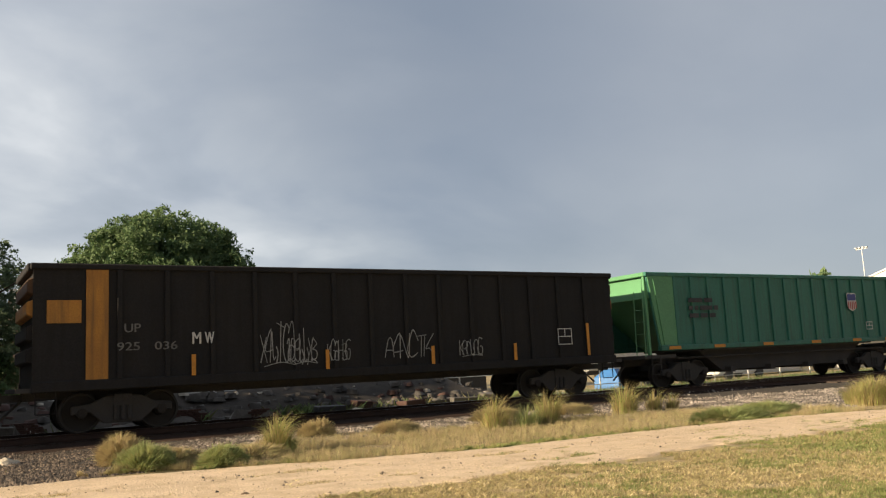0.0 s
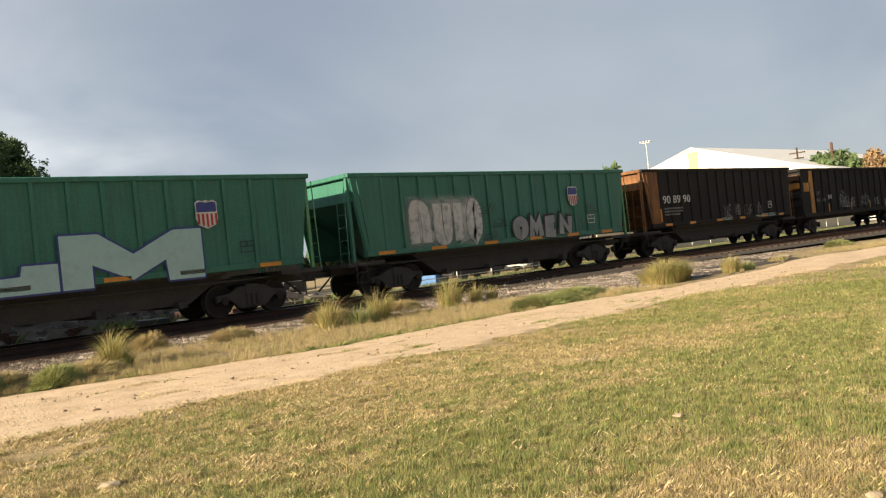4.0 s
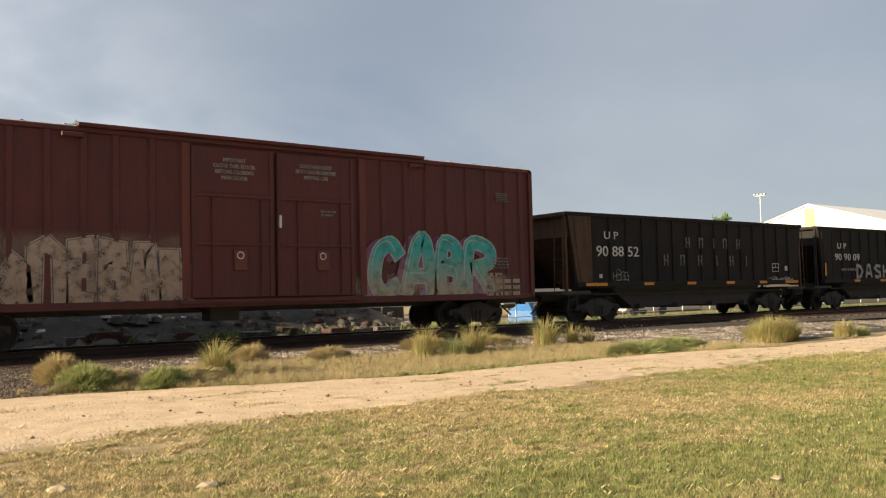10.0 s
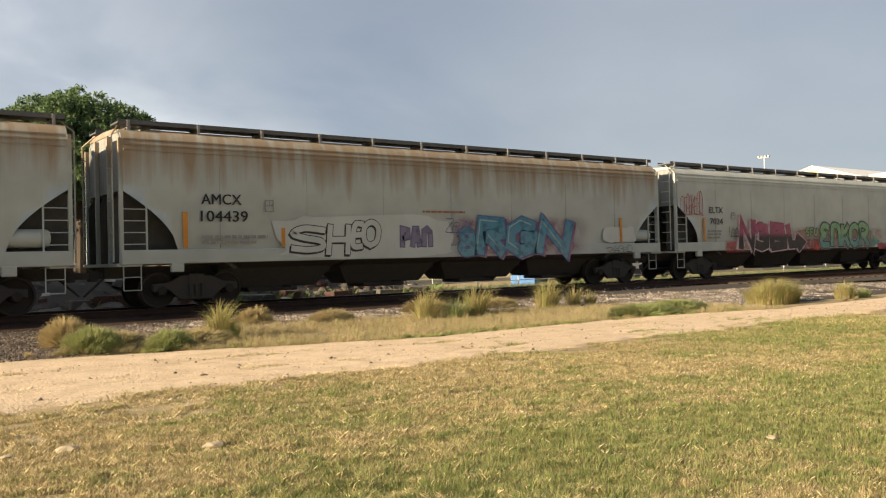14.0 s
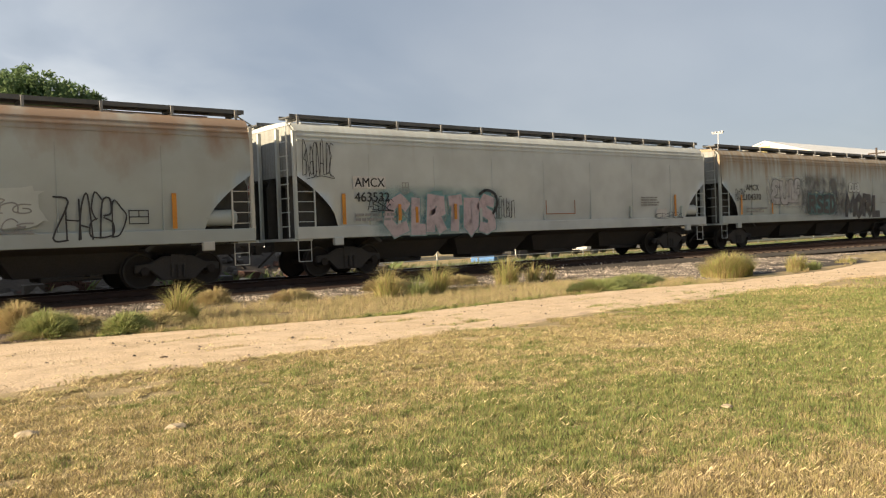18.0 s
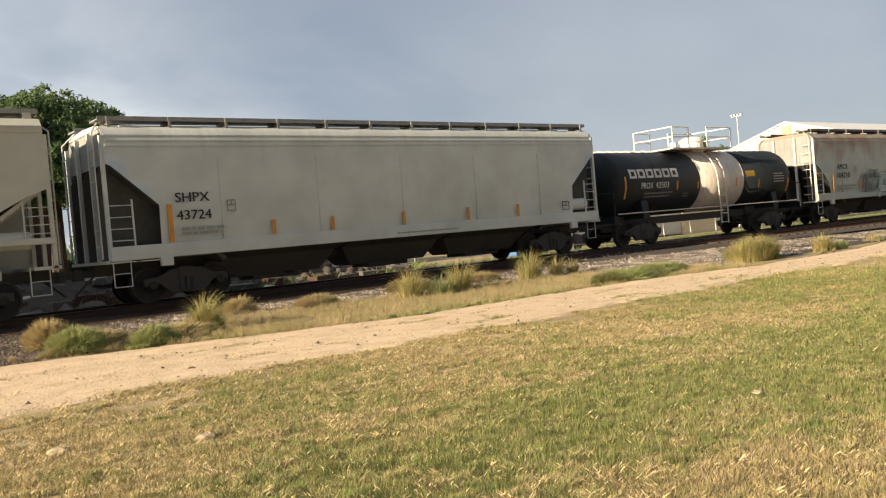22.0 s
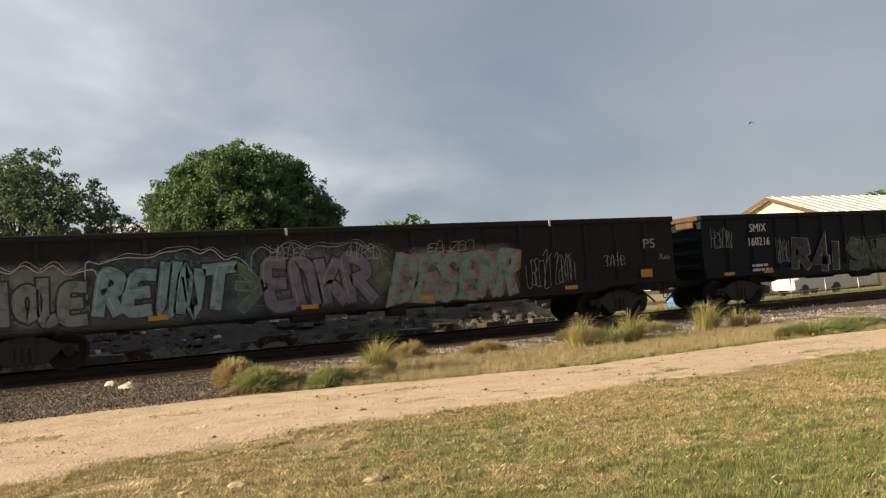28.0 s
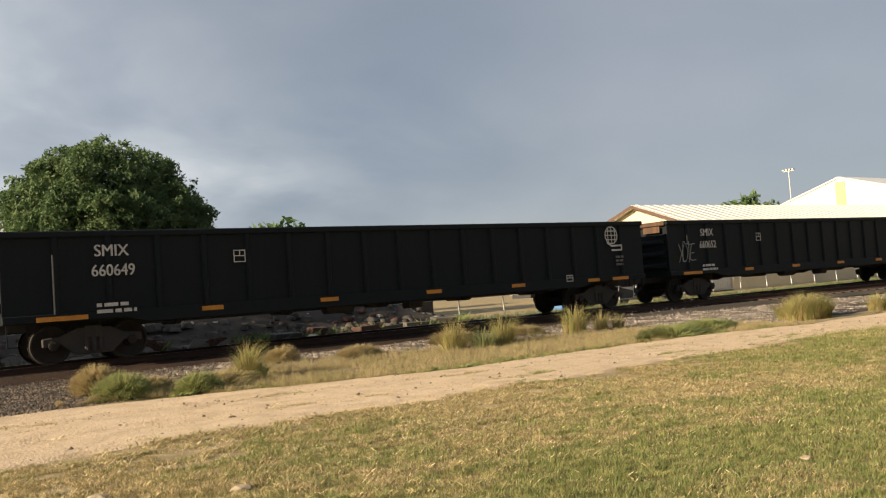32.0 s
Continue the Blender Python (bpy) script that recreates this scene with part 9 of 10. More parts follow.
    letters(c, "90 90 09", 1.43, 2.34, 2.35, 0.32)
    word(c, (("D", 3.4, 4.12), ("A", 4.28, 5.03), ("S", 5.17, 5.94), ("H", 6.08, 6.9)), 1.42, 2.2, 0.075, "sp_ash", "sp_black", edge=0.02, label="white block letter")
    overspray(c, 9.0, 1.4, 0.9, 1.2, "mist_grey")
    overspray(c, 10.8, 1.45, 0.9, 1.2, "mist_grey")
    bars(c, 2.0, 1.8, 2.0, 0.2, 1, "stencil_dim", seed=8)
    reflectors(c, (3.2, 5.8, 8.3, 10.6, 12.9), 1.3)
    reflectors(c, (0.5,), 1.6, upright=True, w=0.6)
    plates(c, 13.3, 1.75, 0.4, 0.34)

    c = ballast_car(-104.04, 15.15, "brown_black", dark + "with rust-streaked end", ((0, "rust_brown"),), 15, "rust_brown")
    letters(c, "U P", 1.85, 3.0, 0.75, 0.27)
    letters(c, "90 88 52", 1.42, 2.37, 2.3, 0.37)
    block_word(c, ((0.08, 1), (0.26, 1), (0.44, 0), (0.6, 1), (0.8, 1)), 6.2, 2.75, 5.0, 0.42, "faded_letter")
    block_word(c, ((0.0, 1), (0.17, 1), (0.36, 1), (0.55, 0), (0.72, 1), (0.9, 0)), 5.2, 2.05, 6.2, 0.42, "faded_letter")
    scribble(c, 2.3, 1.5, 0.8, 0.4, "chalk", 55)
    scribble(c, 12.3, 1.45, 1.9, 0.12, "chalk", 56, n_=20, half=0.02)
    reflectors(c, (0.85,), 1.3, w=1.1)
    reflectors(c, (4.0, 6.6, 9.2, 11.6), 1.3)
    reflectors(c, (13.6,), 1.3, w=1.0)
    plates(c, 12.6, 1.8, 0.5, 0.36)
    part("placard", Form().box(13.6, 13.8, -1.612, -1.6, 1.85, 2.05).mesh("placard", "stencil_white"), c)
    part("placard", Form().box(1.55, 1.7, -1.612, -1.6, 1.58, 1.72).mesh("placard", "stencil_white"), c)

    boxcar(-124.7, 18.97)

    # covered hoppers
    c = hopper(-146.28, 20.14, "hop_grey", "light grey covered hopper with pink and green graffiti", 4, True)
    letters(c, "ELTX", 2.05, 2.66, 0.9, 0.25, "stencil_black")
    letters(c, "7024", 2.07, 2.2, 0.86, 0.25, "stencil_black")
    plates(c, 3.55, 2.42, 0.26, 0.3, "stencil_grey")
    bars(c, 1.95, 1.6, 1.0, 0.4, 3, "stencil_grey", seed=60)
    scribble(c, 0.25, 2.6, 1.35, 0.95, "sp_red", 61, n_=24, half=0.03)
    overspray(c, 2.9, 1.0, 14.4, 1.15, "mist_salmon")
    for x, z, w, h in ((3.0, 0.98, 1.5, 0.6), (9.0, 0.98, 1.6, 0.62), (15.8, 0.98, 1.4, 0.36)):
        overspray(c, x, z, w, h, "mist_red", NEAR - 0.001)
    word(c, (("N", 4.0, 5.3, 1.06, 2.52), ("3", 5.1, 6.3, 1.07, 2.34), ("B", 6.3, 7.72, 1.05, 2.34), ("l", 7.5, 9.15, 1.07, 2.34)), 0, 0, 0.165, "sp_pink", "ink", edge=0.022,
         rim=("sp_rose", 0.05), shift=(-0.16, 0.0, "sp_rose"), label="pink and black block letter with pale rose edge")
    piece(c, "SFU", 9.2, 1.66, 1.05, 0.45, "sp_green", "ink", 0.045, 0.028, 58)
    word(c, (("e", 10.38, 11.42), ("n", 11.32, 12.38), ("K", 12.25, 13.2), ("O", 13.05, 14.2), ("R", 13.95, 15.1)), 1.08, 2.37, 0.135, "sp_green", "ink", edge=0.05, shine="sp_ice",
         rim=("sp_teal_pale", 0.03), round_=True, label="green rounded letter with black edge")
    letter(c, ">", 15.1, 16.0, 1.1, 1.75, 0.12, "sp_green", "sp_teal_dark", 0.02, label="green arrow-shaped blot")
    scribble(c, 3.4, 1.7, 0.6, 0.4, "ink", 66, n_=12, half=0.02)
    scribble(c, 16.7, 1.75, 0.7, 0.4, "stencil_blue", 67, n_=18)
    scribble(c, 19.0, 2.9, 0.6, 0.8, "ink", 68, n_=18)
    bars(c, 16.9, 1.95, 1.3, 0.4, 4, "stencil_grey", seed=69)
    cloud(c, 17.3, 1.55, 0.7, 0.35, "stencil_white", 70)
    reflectors(c, (1.62,), 1.52, upright=True, w=0.95, h=0.12)
    reflectors(c, (18.4,), 1.6, upright=True, w=0.8, h=0.1)

    c = hopper(-167.4, 20.05, "hop_rust", "grey covered hopper with rust runs and blue graffiti", 4, True)
    std_marks(c, "AMCX", "104439", 1.98, 20.05)
    cloud(c, 4.1, 1.14, 6.1, 1.25, "hop_pale", 71)
    word(c, (("S", 4.42, 5.6, 1.32, 2.12), ("H", 5.55, 6.38, 1.2, 2.2), ("E", 6.35, 6.85, 1.4, 2.24), ("O", 6.7, 7.38, 1.42, 2.3)), 0, 0, 0.08, "hop_pale", "sp_black", edge=0.024, lean=0.06, round_=True, shift=(-0.03, -0.04, "sp_black"), label="hollow black-outlined letter")
    word(c, (("P", 8.03, 8.45), ("A", 8.4, 8.85), ("n", 8.82, 9.27)), 1.4, 2.1, 0.07, "sp_lilac", "stencil_blue", edge=0.03, label="small lilac letter")
    overspray(c, 9.8, 1.0, 6.4, 1.5, "mist_rose")
    letter(c, "a", 10.2, 11.0, 1.1, 2.1, 0.12, "sp_blue", "stencil_blue", 0.03, round_=True, label="small blue figure beside the letters")
    scribble(c, 9.8, 1.9, 1.0, 0.4, "stencil_blue", 174, n_=14, half=0.02)
    word(c, (("R", 10.9, 12.35), ("G", 12.15, 13.65), ("N", 13.5, 15.35)), 1.02, 2.45, 0.2, "sp_blue", "stencil_blue", edge=0.04, shine="sp_ice", lean=0.08, shift=(0.1, -0.04, "sp_plum"), label="sky blue block letter with navy edge")
    bars(c, 8.9, 2.48, 1.9, 0.1, 1, "old_orange", seed=175)
    cloud(c, 16.9, 1.5, 1.7, 0.6, "hop_pale", 75)
    scribble(c, 17.0, 1.16, 1.4, 0.25, "ink", 76, n_=20)

    c = hopper(-188.6, 20.1, "hop_rust", "grey covered hopper with rust runs and dark graffiti", 4, True)
    std_marks(c, "AMCX", "104370", 1.98, 20.1)
    scribble(c, 1.1, 2.2, 0.8, 0.6, "ink", 77, n_=18, half=0.025)
    overspray(c, 6.6, 1.1, 5.6, 2.5, "mist_soot")
    overspray(c, 3.7, 1.7, 3.8, 1.7, "mist_pale")
    word(c, (("e", 4.15, 5.1), ("U", 4.95, 5.9), ("n", 5.75, 6.4), ("F", 6.35, 7.05)), 1.92, 3.2, 0.14, "sp_blush", "sp_black", edge=0.035, round_=True, label="outlined pale grey bubble letter")
    overspray(c, 7.6, 1.35, 3.2, 1.3, "mist_teal", NEAR - 0.001)
    word(c, (("R", 7.7, 8.6), ("S", 8.5, 9.3), ("E", 9.2, 10.0), ("D", 9.9, 10.7)), 1.4, 2.5, 0.1, "sp_black", "sp_teal_dark", edge=0.06, label="black letter with dark teal edge")
    word(c, (("M", 11.65, 12.9), ("O", 12.75, 13.8), ("R", 13.7, 14.85), ("L", 14.8, 15.97)), 1.15, 2.52, 0.16, "sp_black", "sp_plum_grey", edge=0.03, lean=0.06, label="black block letter")
    word(c, (("e", 12.1, 12.6), ("U", 12.5, 13.0), ("a", 12.95, 13.45)), 2.55, 3.1, 0.07, "hop_pale", "sp_black", edge=0.025, round_=True, label="small outlined graffiti")
    scribble(c, 10.6, 1.9, 0.8, 0.8, "ink", 83, n_=16, half=0.03)
    plates(c, 17.15, 1.75, 0.45, 0.35, "stencil_white")
    scribble(c, 16.0, 2.0, 0.6, 0.4, "stencil_grey", 56, n_=12)

    c = hopper(-209.98, 20.12, "hop_pale", "pale grey covered hopper with thin black tags", 4, True)
    part("stencil_ground", Form().box(1.9, 3.1, -1.611, -1.602, 2.57, 2.94).mesh("stencil_ground", "stencil_white"), c)
    std_marks(c, "AMCX", "463532", 1.96, 20.12)
    scribble(c, 0.25, 2.9, 1.0, 1.15, "ink", 84, n_=30, half=0.03)
    overspray(c, 2.4, 1.0, 5.8, 1.75, "mist_teal")
    word(c, (("C", 2.95, 4.05), ("L", 3.95, 4.75), ("R", 4.6, 5.5), ("T", 5.4, 6.25), ("U", 6.15, 6.9), ("S", 6.75, 7.7)), 1.06, 2.44, 0.17, "sp_blush_pink", "sp_teal_pale", edge=0.035, lean=0.04, label="pale pink block letter with washed teal edge")
    for x in (3.5, 5.75):
        reflectors(c, (x,), 1.6, upright=True, w=0.5, h=0.11, y=NEAR - 0.05)
    scribble(c, 2.4, 1.9, 0.9, 0.4, "ink", 86, n_=16, half=0.025, y=NEAR - 0.05)
    hook = Form()
    ribbon(hook, rounded([(6.92, 2.42), (7.25, 2.55), (7.62, 2.4), (7.7, 2.05), (7.5, 1.78)], 5), 0.05, NEAR - 0.02)
    part("tag", hook.mesh("tag", "sp_black"), c)
    scribble(c, 7.55, 1.6, 0.95, 0.85, "ink", 187, n_=26, half=0.022)
    part("outline_box", Form().box(10.1, 11.66, -1.61, -1.6, 1.7, 1.73).box(10.1, 10.13, -1.61, -1.6, 1.73, 2.2).box(11.63, 11.66, -1.61, -1.6, 1.73, 2.2).mesh("outline_box", "old_orange"), c)
    bars(c, 15.6, 1.95, 1.3, 0.4, 4, "stencil_grey", seed=88)
    cloud(c, 16.6, 1.5, 0.7, 0.35, "stencil_white", 89)
    scribble(c, 16.5, 1.45, 1.9, 0.25, "ink", 90, n_=18)
    for x in (3.5, 6.9, 14.9, 18.3):
        part("ledge", Form().box(x, x + 0.1, -1.63, -1.55, 1.5, 1.95).mesh("ledge", "hop_grey"), c)

    c = hopper(-231.38, 20.1, "hop_rust_mild", "grey covered hopper with brown stains and pastel graffiti", 4, True, end_paint="hop_cream")
    std_marks(c, "AMCX", "104710", 1.98, 20.1)
    overspray(c, 4.2, 1.3, 2.2, 1.2, "mist_soot_thin")
    scribble(c, 4.3, 1.4, 1.3, 0.95, "ink", 91, n_=24, half=0.024)
    scribble(c, 5.3, 2.15, 1.0, 0.45, "ink", 92, n_=24, half=0.025)
    overspray(c, 6.0, 1.0, 6.0, 1.55, "mist_teal")
    word(c, (("A", 6.15, 7.75), ("n", 7.6, 8.3), ("U", 8.2, 9.0), ("K", 8.9, 9.9), ("E", 9.8, 10.7), ("N", 10.6, 11.7)), 1.03, 2.34, 0.115, "sp_seafoam", "sp_white", edge=0.04, rim=("sp_teal_dark", 0.02), shift=(-0.1, 0.03, "sp_teal_pale"), spots=("sp_pinkish",), shine="sp_maroon", lean=0.06, label="washed seafoam letter with red and white edges")
    cloud(c, 11.5, 1.6, 3.3, 0.95, "hop_grey", 55)
    cloud(c, 11.7, 1.18, 1.45, 1.26, "sp_blush_pink", 96, y=NEAR - 0.002)
    word(c, (("H", 11.78, 12.22), ("O", 12.22, 12.66), ("F", 12.68, 13.1)), 1.86, 2.38, 0.055, "stencil_white", "sp_maroon", edge=0.03, y=NEAR - 0.004, label="small white letter with red edge")
    word(c, (("Z", 11.78, 12.22), ("E", 12.24, 12.66), ("E", 12.68, 13.1)), 1.26, 1.8, 0.055, "stencil_white", "sp_plum", edge=0.03, y=NEAR - 0.004, label="small white letter with plum edge")
    scribble(c, 13.35, 1.95, 1.1, 0.34, "stencil_grey", 99, n_=14, half=0.03)
    scribble(c, 13.3, 1.5, 1.2, 0.34, "stencil_grey", 97, n_=14, half=0.03)
    scribble(c, 15.0, 1.3, 1.6, 1.15, "ink", 100, n_=18, half=0.05)
    plates(c, 16.7, 1.65, 0.5, 0.35, "ink")
    bars(c, 9.14, 2.52, 1.9, 0.1, 1, "sp_red", seed=101)

    tank_car(-246.2, 13.4, "black tank car with a broad white middle band")

    c = hopper(-264.79, 17.5, "hop_pale", "plain pale grey covered hopper with smooth sides", 3, True, 1.28, roof_walk="light_grate", hole_top=3.5, hole_low=2.45, cut=True)
    letters(c, "SHPX", 1.68, 2.49, 0.9, 0.24, "stencil_black")
    letters(c, "43724", 1.68, 2.04, 0.92, 0.24, "stencil_black")
    bars(c, 1.8, 1.62, 1.3, 0.25, 2, "stencil_grey", seed=102)
    plates(c, 3.05, 2.2, 0.25, 0.3, "stencil_grey")
    reflectors(c, (1.46,), 1.5, upright=True, w=0.95, h=0.12)
    reflectors(c, (4.3, 6.15, 8.65, 11.2, 13.4), 1.5, upright=True, w=0.4, h=0.1)
    plates(c, 15.6, 1.6, 0.35, 0.3, "ink")
    bars(c, 8.4, 1.22, 2.4, 0.08, 1, "stencil_grey", seed=103)

    c = hopper(-282.4, 16.4, "hop_beige", "beige covered hopper with raised roof walkway", 3, False, 1.7, roof_walk="light_grate", hole_top=2.95, hole_low=2.05, slope_paint="hop_beige", base=1.80, sill_h=0.13)
    letters(c, "MWCX", 1.75, 3.02, 1.15, 0.34, "stencil_black")
    letters(c, "481217", 1.78, 2.50, 1.33, 0.34, "stencil_black")
    plates(c, 4.35, 2.8, 0.28, 0.26, "stencil_grey")
    bars(c, 1.8, 1.98, 1.2, 0.28, 2, "stencil_grey", seed=104)
    scribble(c, 3.6, 1.98, 1.0, 0.26, "stencil_grey", 204, n_=16)
    bars(c, 6.2, 1.98, 0.9, 0.4, 4, "stencil_grey", seed=105)
    bars(c, 10.3, 1.98, 0.9, 0.4, 4, "stencil_grey", seed=106)
    cloud(c, 12.6, 2.1, 1.2, 0.85, "hop_beige", 107)
    reflectors(c, (1.3, 4.6, 7.4, 10.2, 12.6, 14.2), 1.71, w=0.6, h=0.08)
    c = hopper(-303.35, 19.67, "hop_cream", "cream covered hopper with blue graffiti and sunlit end", 3, False, 1.75, roof_walk="light_grate", end_paint="hop_cream", hole_top=2.85, slope_paint="hop_cream")
    letters(c, "XOMX", 1.87, 2.56, 0.95, 0.26, "stencil_blue")
    letters(c, "600045", 1.9, 2.05, 1.23, 0.26, "stencil_black")
    bars(c, 2.05, 1.6, 2.0, 0.25, 2, "stencil_grey", seed=108)
    plates(c, 3.65, 2.35, 0.25, 0.32, "stencil_grey")
    overspray(c, 5.7, 1.15, 3.9, 1.25, "mist_blue")
    word(c, (("C", 5.95, 6.7), ("E", 6.6, 7.3), ("R", 7.2, 8.0), ("O", 7.85, 8.7), ("A", 8.6, 9.4)), 1.3, 2.3, 0.15, "sp_blue_wash", "sp_ice", edge=0.022, round_=True, rim=("sp_blue", 0.02), label="washed blue bubble letter")
    overspray(c, 12.4, 1.3, 4.9, 1.0, "mist_rose")
    overspray(c, 10.5, 1.25, 2.6, 1.15, "mist_grey")
    word(c, (("R", 10.66, 11.3), ("U", 11.2, 11.85), ("M", 11.75, 12.5)), 1.36, 2.25, 0.1, "sp_steel", "sp_ash", edge=0.03, shift=(-0.06, -0.04, "sp_plum_grey"), label="grey letter with pale edge")
    word(c, (("O", 12.45, 13.1), ("B", 13.0, 13.6)), 1.36, 2.25, 0.1, "sp_pinkish", "sp_coral", edge=0.03, label="faded pink letter")
    scribble(c, 14.0, 1.6, 2.9, 0.5, "sp_pinkish", 210, n_=30, half=0.03)
    scribble(c, 14.0, 1.7, 1.1, 0.5, "ink", 111, n_=18)
    cloud(c, 14.6, 1.3, 2.6, 0.55, "hop_beige", 112)
    bars(c, 9.9, 2.1, 1.2, 0.4, 3, "stencil_grey", seed=113)
    reflectors(c, (1.45,), 1.5, upright=True, w=1.0, h=0.13)
    reflectors(c, (4.6, 9.8, 18.0), 1.5, upright=True, w=0.5, h=0.11)
    reflectors(c, (19.0,), 1.75, upright=True, w=0.1, h=0.1)
    cloud(c, 18.4, 3.2, 0.7, 0.4, "hop_beige", 114)

    # gondolas
    c = gondola(-325.2, 20.69, "blue_black", "black gondola with pale graffiti along its side")
    smix(c, "160216", 2.1, 0.29)
    scribble(c, 0.35, 2.0, 0.9, 0.7, "chalk", 120, n_=22)
    scribble(c, 3.3, 1.4, 0.6, 0.85, "chalk", 121, n_=22)
    word(c, (("R", 4.0, 5.0, 1.0, 2.22), ("4", 5.05, 6.03, 0.86, 2.3), ("I", 6.0, 6.5, 0.88, 2.12)), 0, 0, 0.16, "sp_black", "sp_ash", edge=0.016, lean=0.05, shift=(0.05, -0.01, "sp_sand"), label="dark letter with thin pale edge")
    overspray(c, 6.6, 0.85, 5.6, 1.4, "mist_olive")
    word(c, (("S", 6.87, 7.8), ("N", 7.7, 8.55), ("U", 8.4, 9.3), ("O", 9.1, 10.1), ("R", 9.95, 11.15)), 0.88, 2.1, 0.15, "sp_murk", "sp_ash", edge=0.014, spots=("sp_olive",), label="dark letter with spots and thin pale edge")
    scribble(c, 11.0, 0.95, 1.0, 0.95, "sp_ash", 211, n_=18, half=0.03)
    word(c, (("U", 12.15, 13.75, 0.78, 2.1), ("S", 13.45, 14.95, 0.84, 2.15), ("T", 14.7, 16.2, 0.82, 2.28), ("K", 16.05, 17.45, 0.78, 2.24)), 0, 0, 0.24, "sp_lime", "sp_ash", edge=0.02, spots=("sp_deep_blue", "sp_lime"), lean=0.04, label="mottled green and blue letter with pale edge")
    white_globe(c, 19.25, 2.55, 0.32)
    bars(c, 17.7, 1.95, 0.85, 0.45, 2, "chalk", seed=124)
    plates(c, 17.9, 1.5, 0.5, 0.4)
    bars(c, 17.8, 1.1, 1.2, 0.25, 1, "chalk", seed=125)
    bars(c, 19.1, 1.4, 0.6, 0.7, 6, "stencil_dim", seed=126)
    reflectors(c, (0.8, 2.6, 19.9), 1.05, w=0.45)

    c = gondola(-347.2, 20.77, "soot_black", "black gondola covered in grey, mint and purple graffiti")
    overspray(c, -0.2, 0.8, 7.3, 1.75, "mist_grey")
    word(c, (("a", 0.08, 1.16, 0.98, 2.16), ("H", 0.98, 1.76, 0.98, 2.2), ("O", 1.74, 2.42, 1.1, 2.05), ("L", 2.2, 2.8, 1.0, 2.25), ("E", 2.65, 3.42, 0.98, 2.05)), 0, 0, 0.125, "sp_steel", "sp_black", edge=0.045, shine="sp_ash", round_=True, label="grey letter with dark edge")
    contour(c, 0.0, 3.5, 2.22, 0.1, "sp_silver_edge", 301)
    overspray(c, 3.2, 0.85, 4.4, 1.85, "mist_aqua")
    word(c, (("R", 3.4, 4.2, 1.05, 2.3), ("E", 4.05, 4.9, 1.08, 2.26), ("U", 4.8, 5.4, 0.98, 2.5), ("N", 5.2, 5.95, 0.98, 2.3), ("T", 5.7, 6.8, 1.02, 2.36)), 0, 0, 0.14, "sp_aqua", "sp_black", edge=0.045, shine="sp_ice", lean=0.12, round_=True, label="aqua letter with dark edge")
    contour(c, 3.3, 7.0, 2.3, 0.32, "sp_silver_edge", 302)
    letter(c, ">", 6.6, 7.5, 1.0, 2.3, 0.1, "sp_olive", "sp_ash", 0.02, label="olive arrow-shaped blot")
    overspray(c, 6.8, 0.85, 4.2, 1.95, "mist_plum")
    overspray(c, 9.6, 1.3, 1.4, 1.3, "mist_olive", NEAR - 0.001)
    word(c, (("E", 7.3, 8.2), ("n", 8.0, 8.85), ("K", 8.7, 9.6), ("R", 9.4, 10.4)), 0.95, 2.4, 0.15, "sp_violet", "sp_black", edge=0.045, shine="sp_ash", lean=-0.12, round_=True, label="dull violet letter with dark edge")
    contour(c, 7.1, 10.5, 2.5, 0.1, "sp_ash", 303)
    overspray(c, 10.6, 0.85, 4.4, 1.7, "mist_grey")
    word(c, (("D", 10.8, 11.7), ("E", 11.5, 12.3), ("S", 12.15, 13.0), ("E", 12.85, 13.6), ("K", 13.5, 14.3), ("R", 14.1, 14.85)), 0.9, 2.3, 0.10, "sp_dusty_teal", "sp_coral", edge=0.028, lean=0.22, shift=(0.09, 0.03, "sp_coral"), spots=("sp_coral",), rim=("sp_ash", 0.012), label="mint letter with red edge")
    for i, (x, z, w, h) in enumerate(((7.6, 2.3, 0.9, 0.4), (9.6, 2.2, 0.9, 0.5), (12.0, 2.3, 1.4, 0.35), (15.1, 1.1, 0.9, 1.1), (16.1, 1.2, 0.7, 0.9), (17.9, 1.6, 0.8, 0.4))):
        scribble(c, x, z, w, h, "chalk", 134 + i, n_=20)
    letters(c, "P5", 19.48, 2.1, 0.45, 0.3, "chalk")
    scribble(c, 20.1, 1.72, 0.4, 0.2, "chalk", 141)
    reflectors(c, (1.0, 4.6, 8.3, 11.6, 16.4), 1.0, w=0.45)
    reflectors(c, (19.3,), 1.2, w=0.45, h=0.25)
    for x in (8.0, 16.0):
        part("stake_pocket", Form().box(x, x + 0.06, -1.625, -1.6, 2.9, 3.09).mesh("stake_pocket", "stencil_white"), c)

    c = gondola(-369.29, 20.79, "blue_black", "clean dark blue-black gondola with one silver tag")
    smix(c, "660652", 1.85)
    scribble(c, 0.55, 1.5, 0.9, 0.85, "silver", 142, n_=14, half=0.035)
    gon_marks(c, 20.79)
    c = gondola(-391.63, 20.94, "blue_black", "clean dark blue-black gondola with white markings")
    smix(c, "660649", 2.0)
    gon_marks(c, 20.94)


def smix(c, num, x, h=0.29):
    letters(c, "SMIX", x, 2.47, 0.78, h * 0.95)
    letters(c, num, x - 0.08, 2.0, 0.98, h * 0.95)
    bars(c, x, 1.1, 0.95, 0.3, 2, "stencil_white", seed=150)


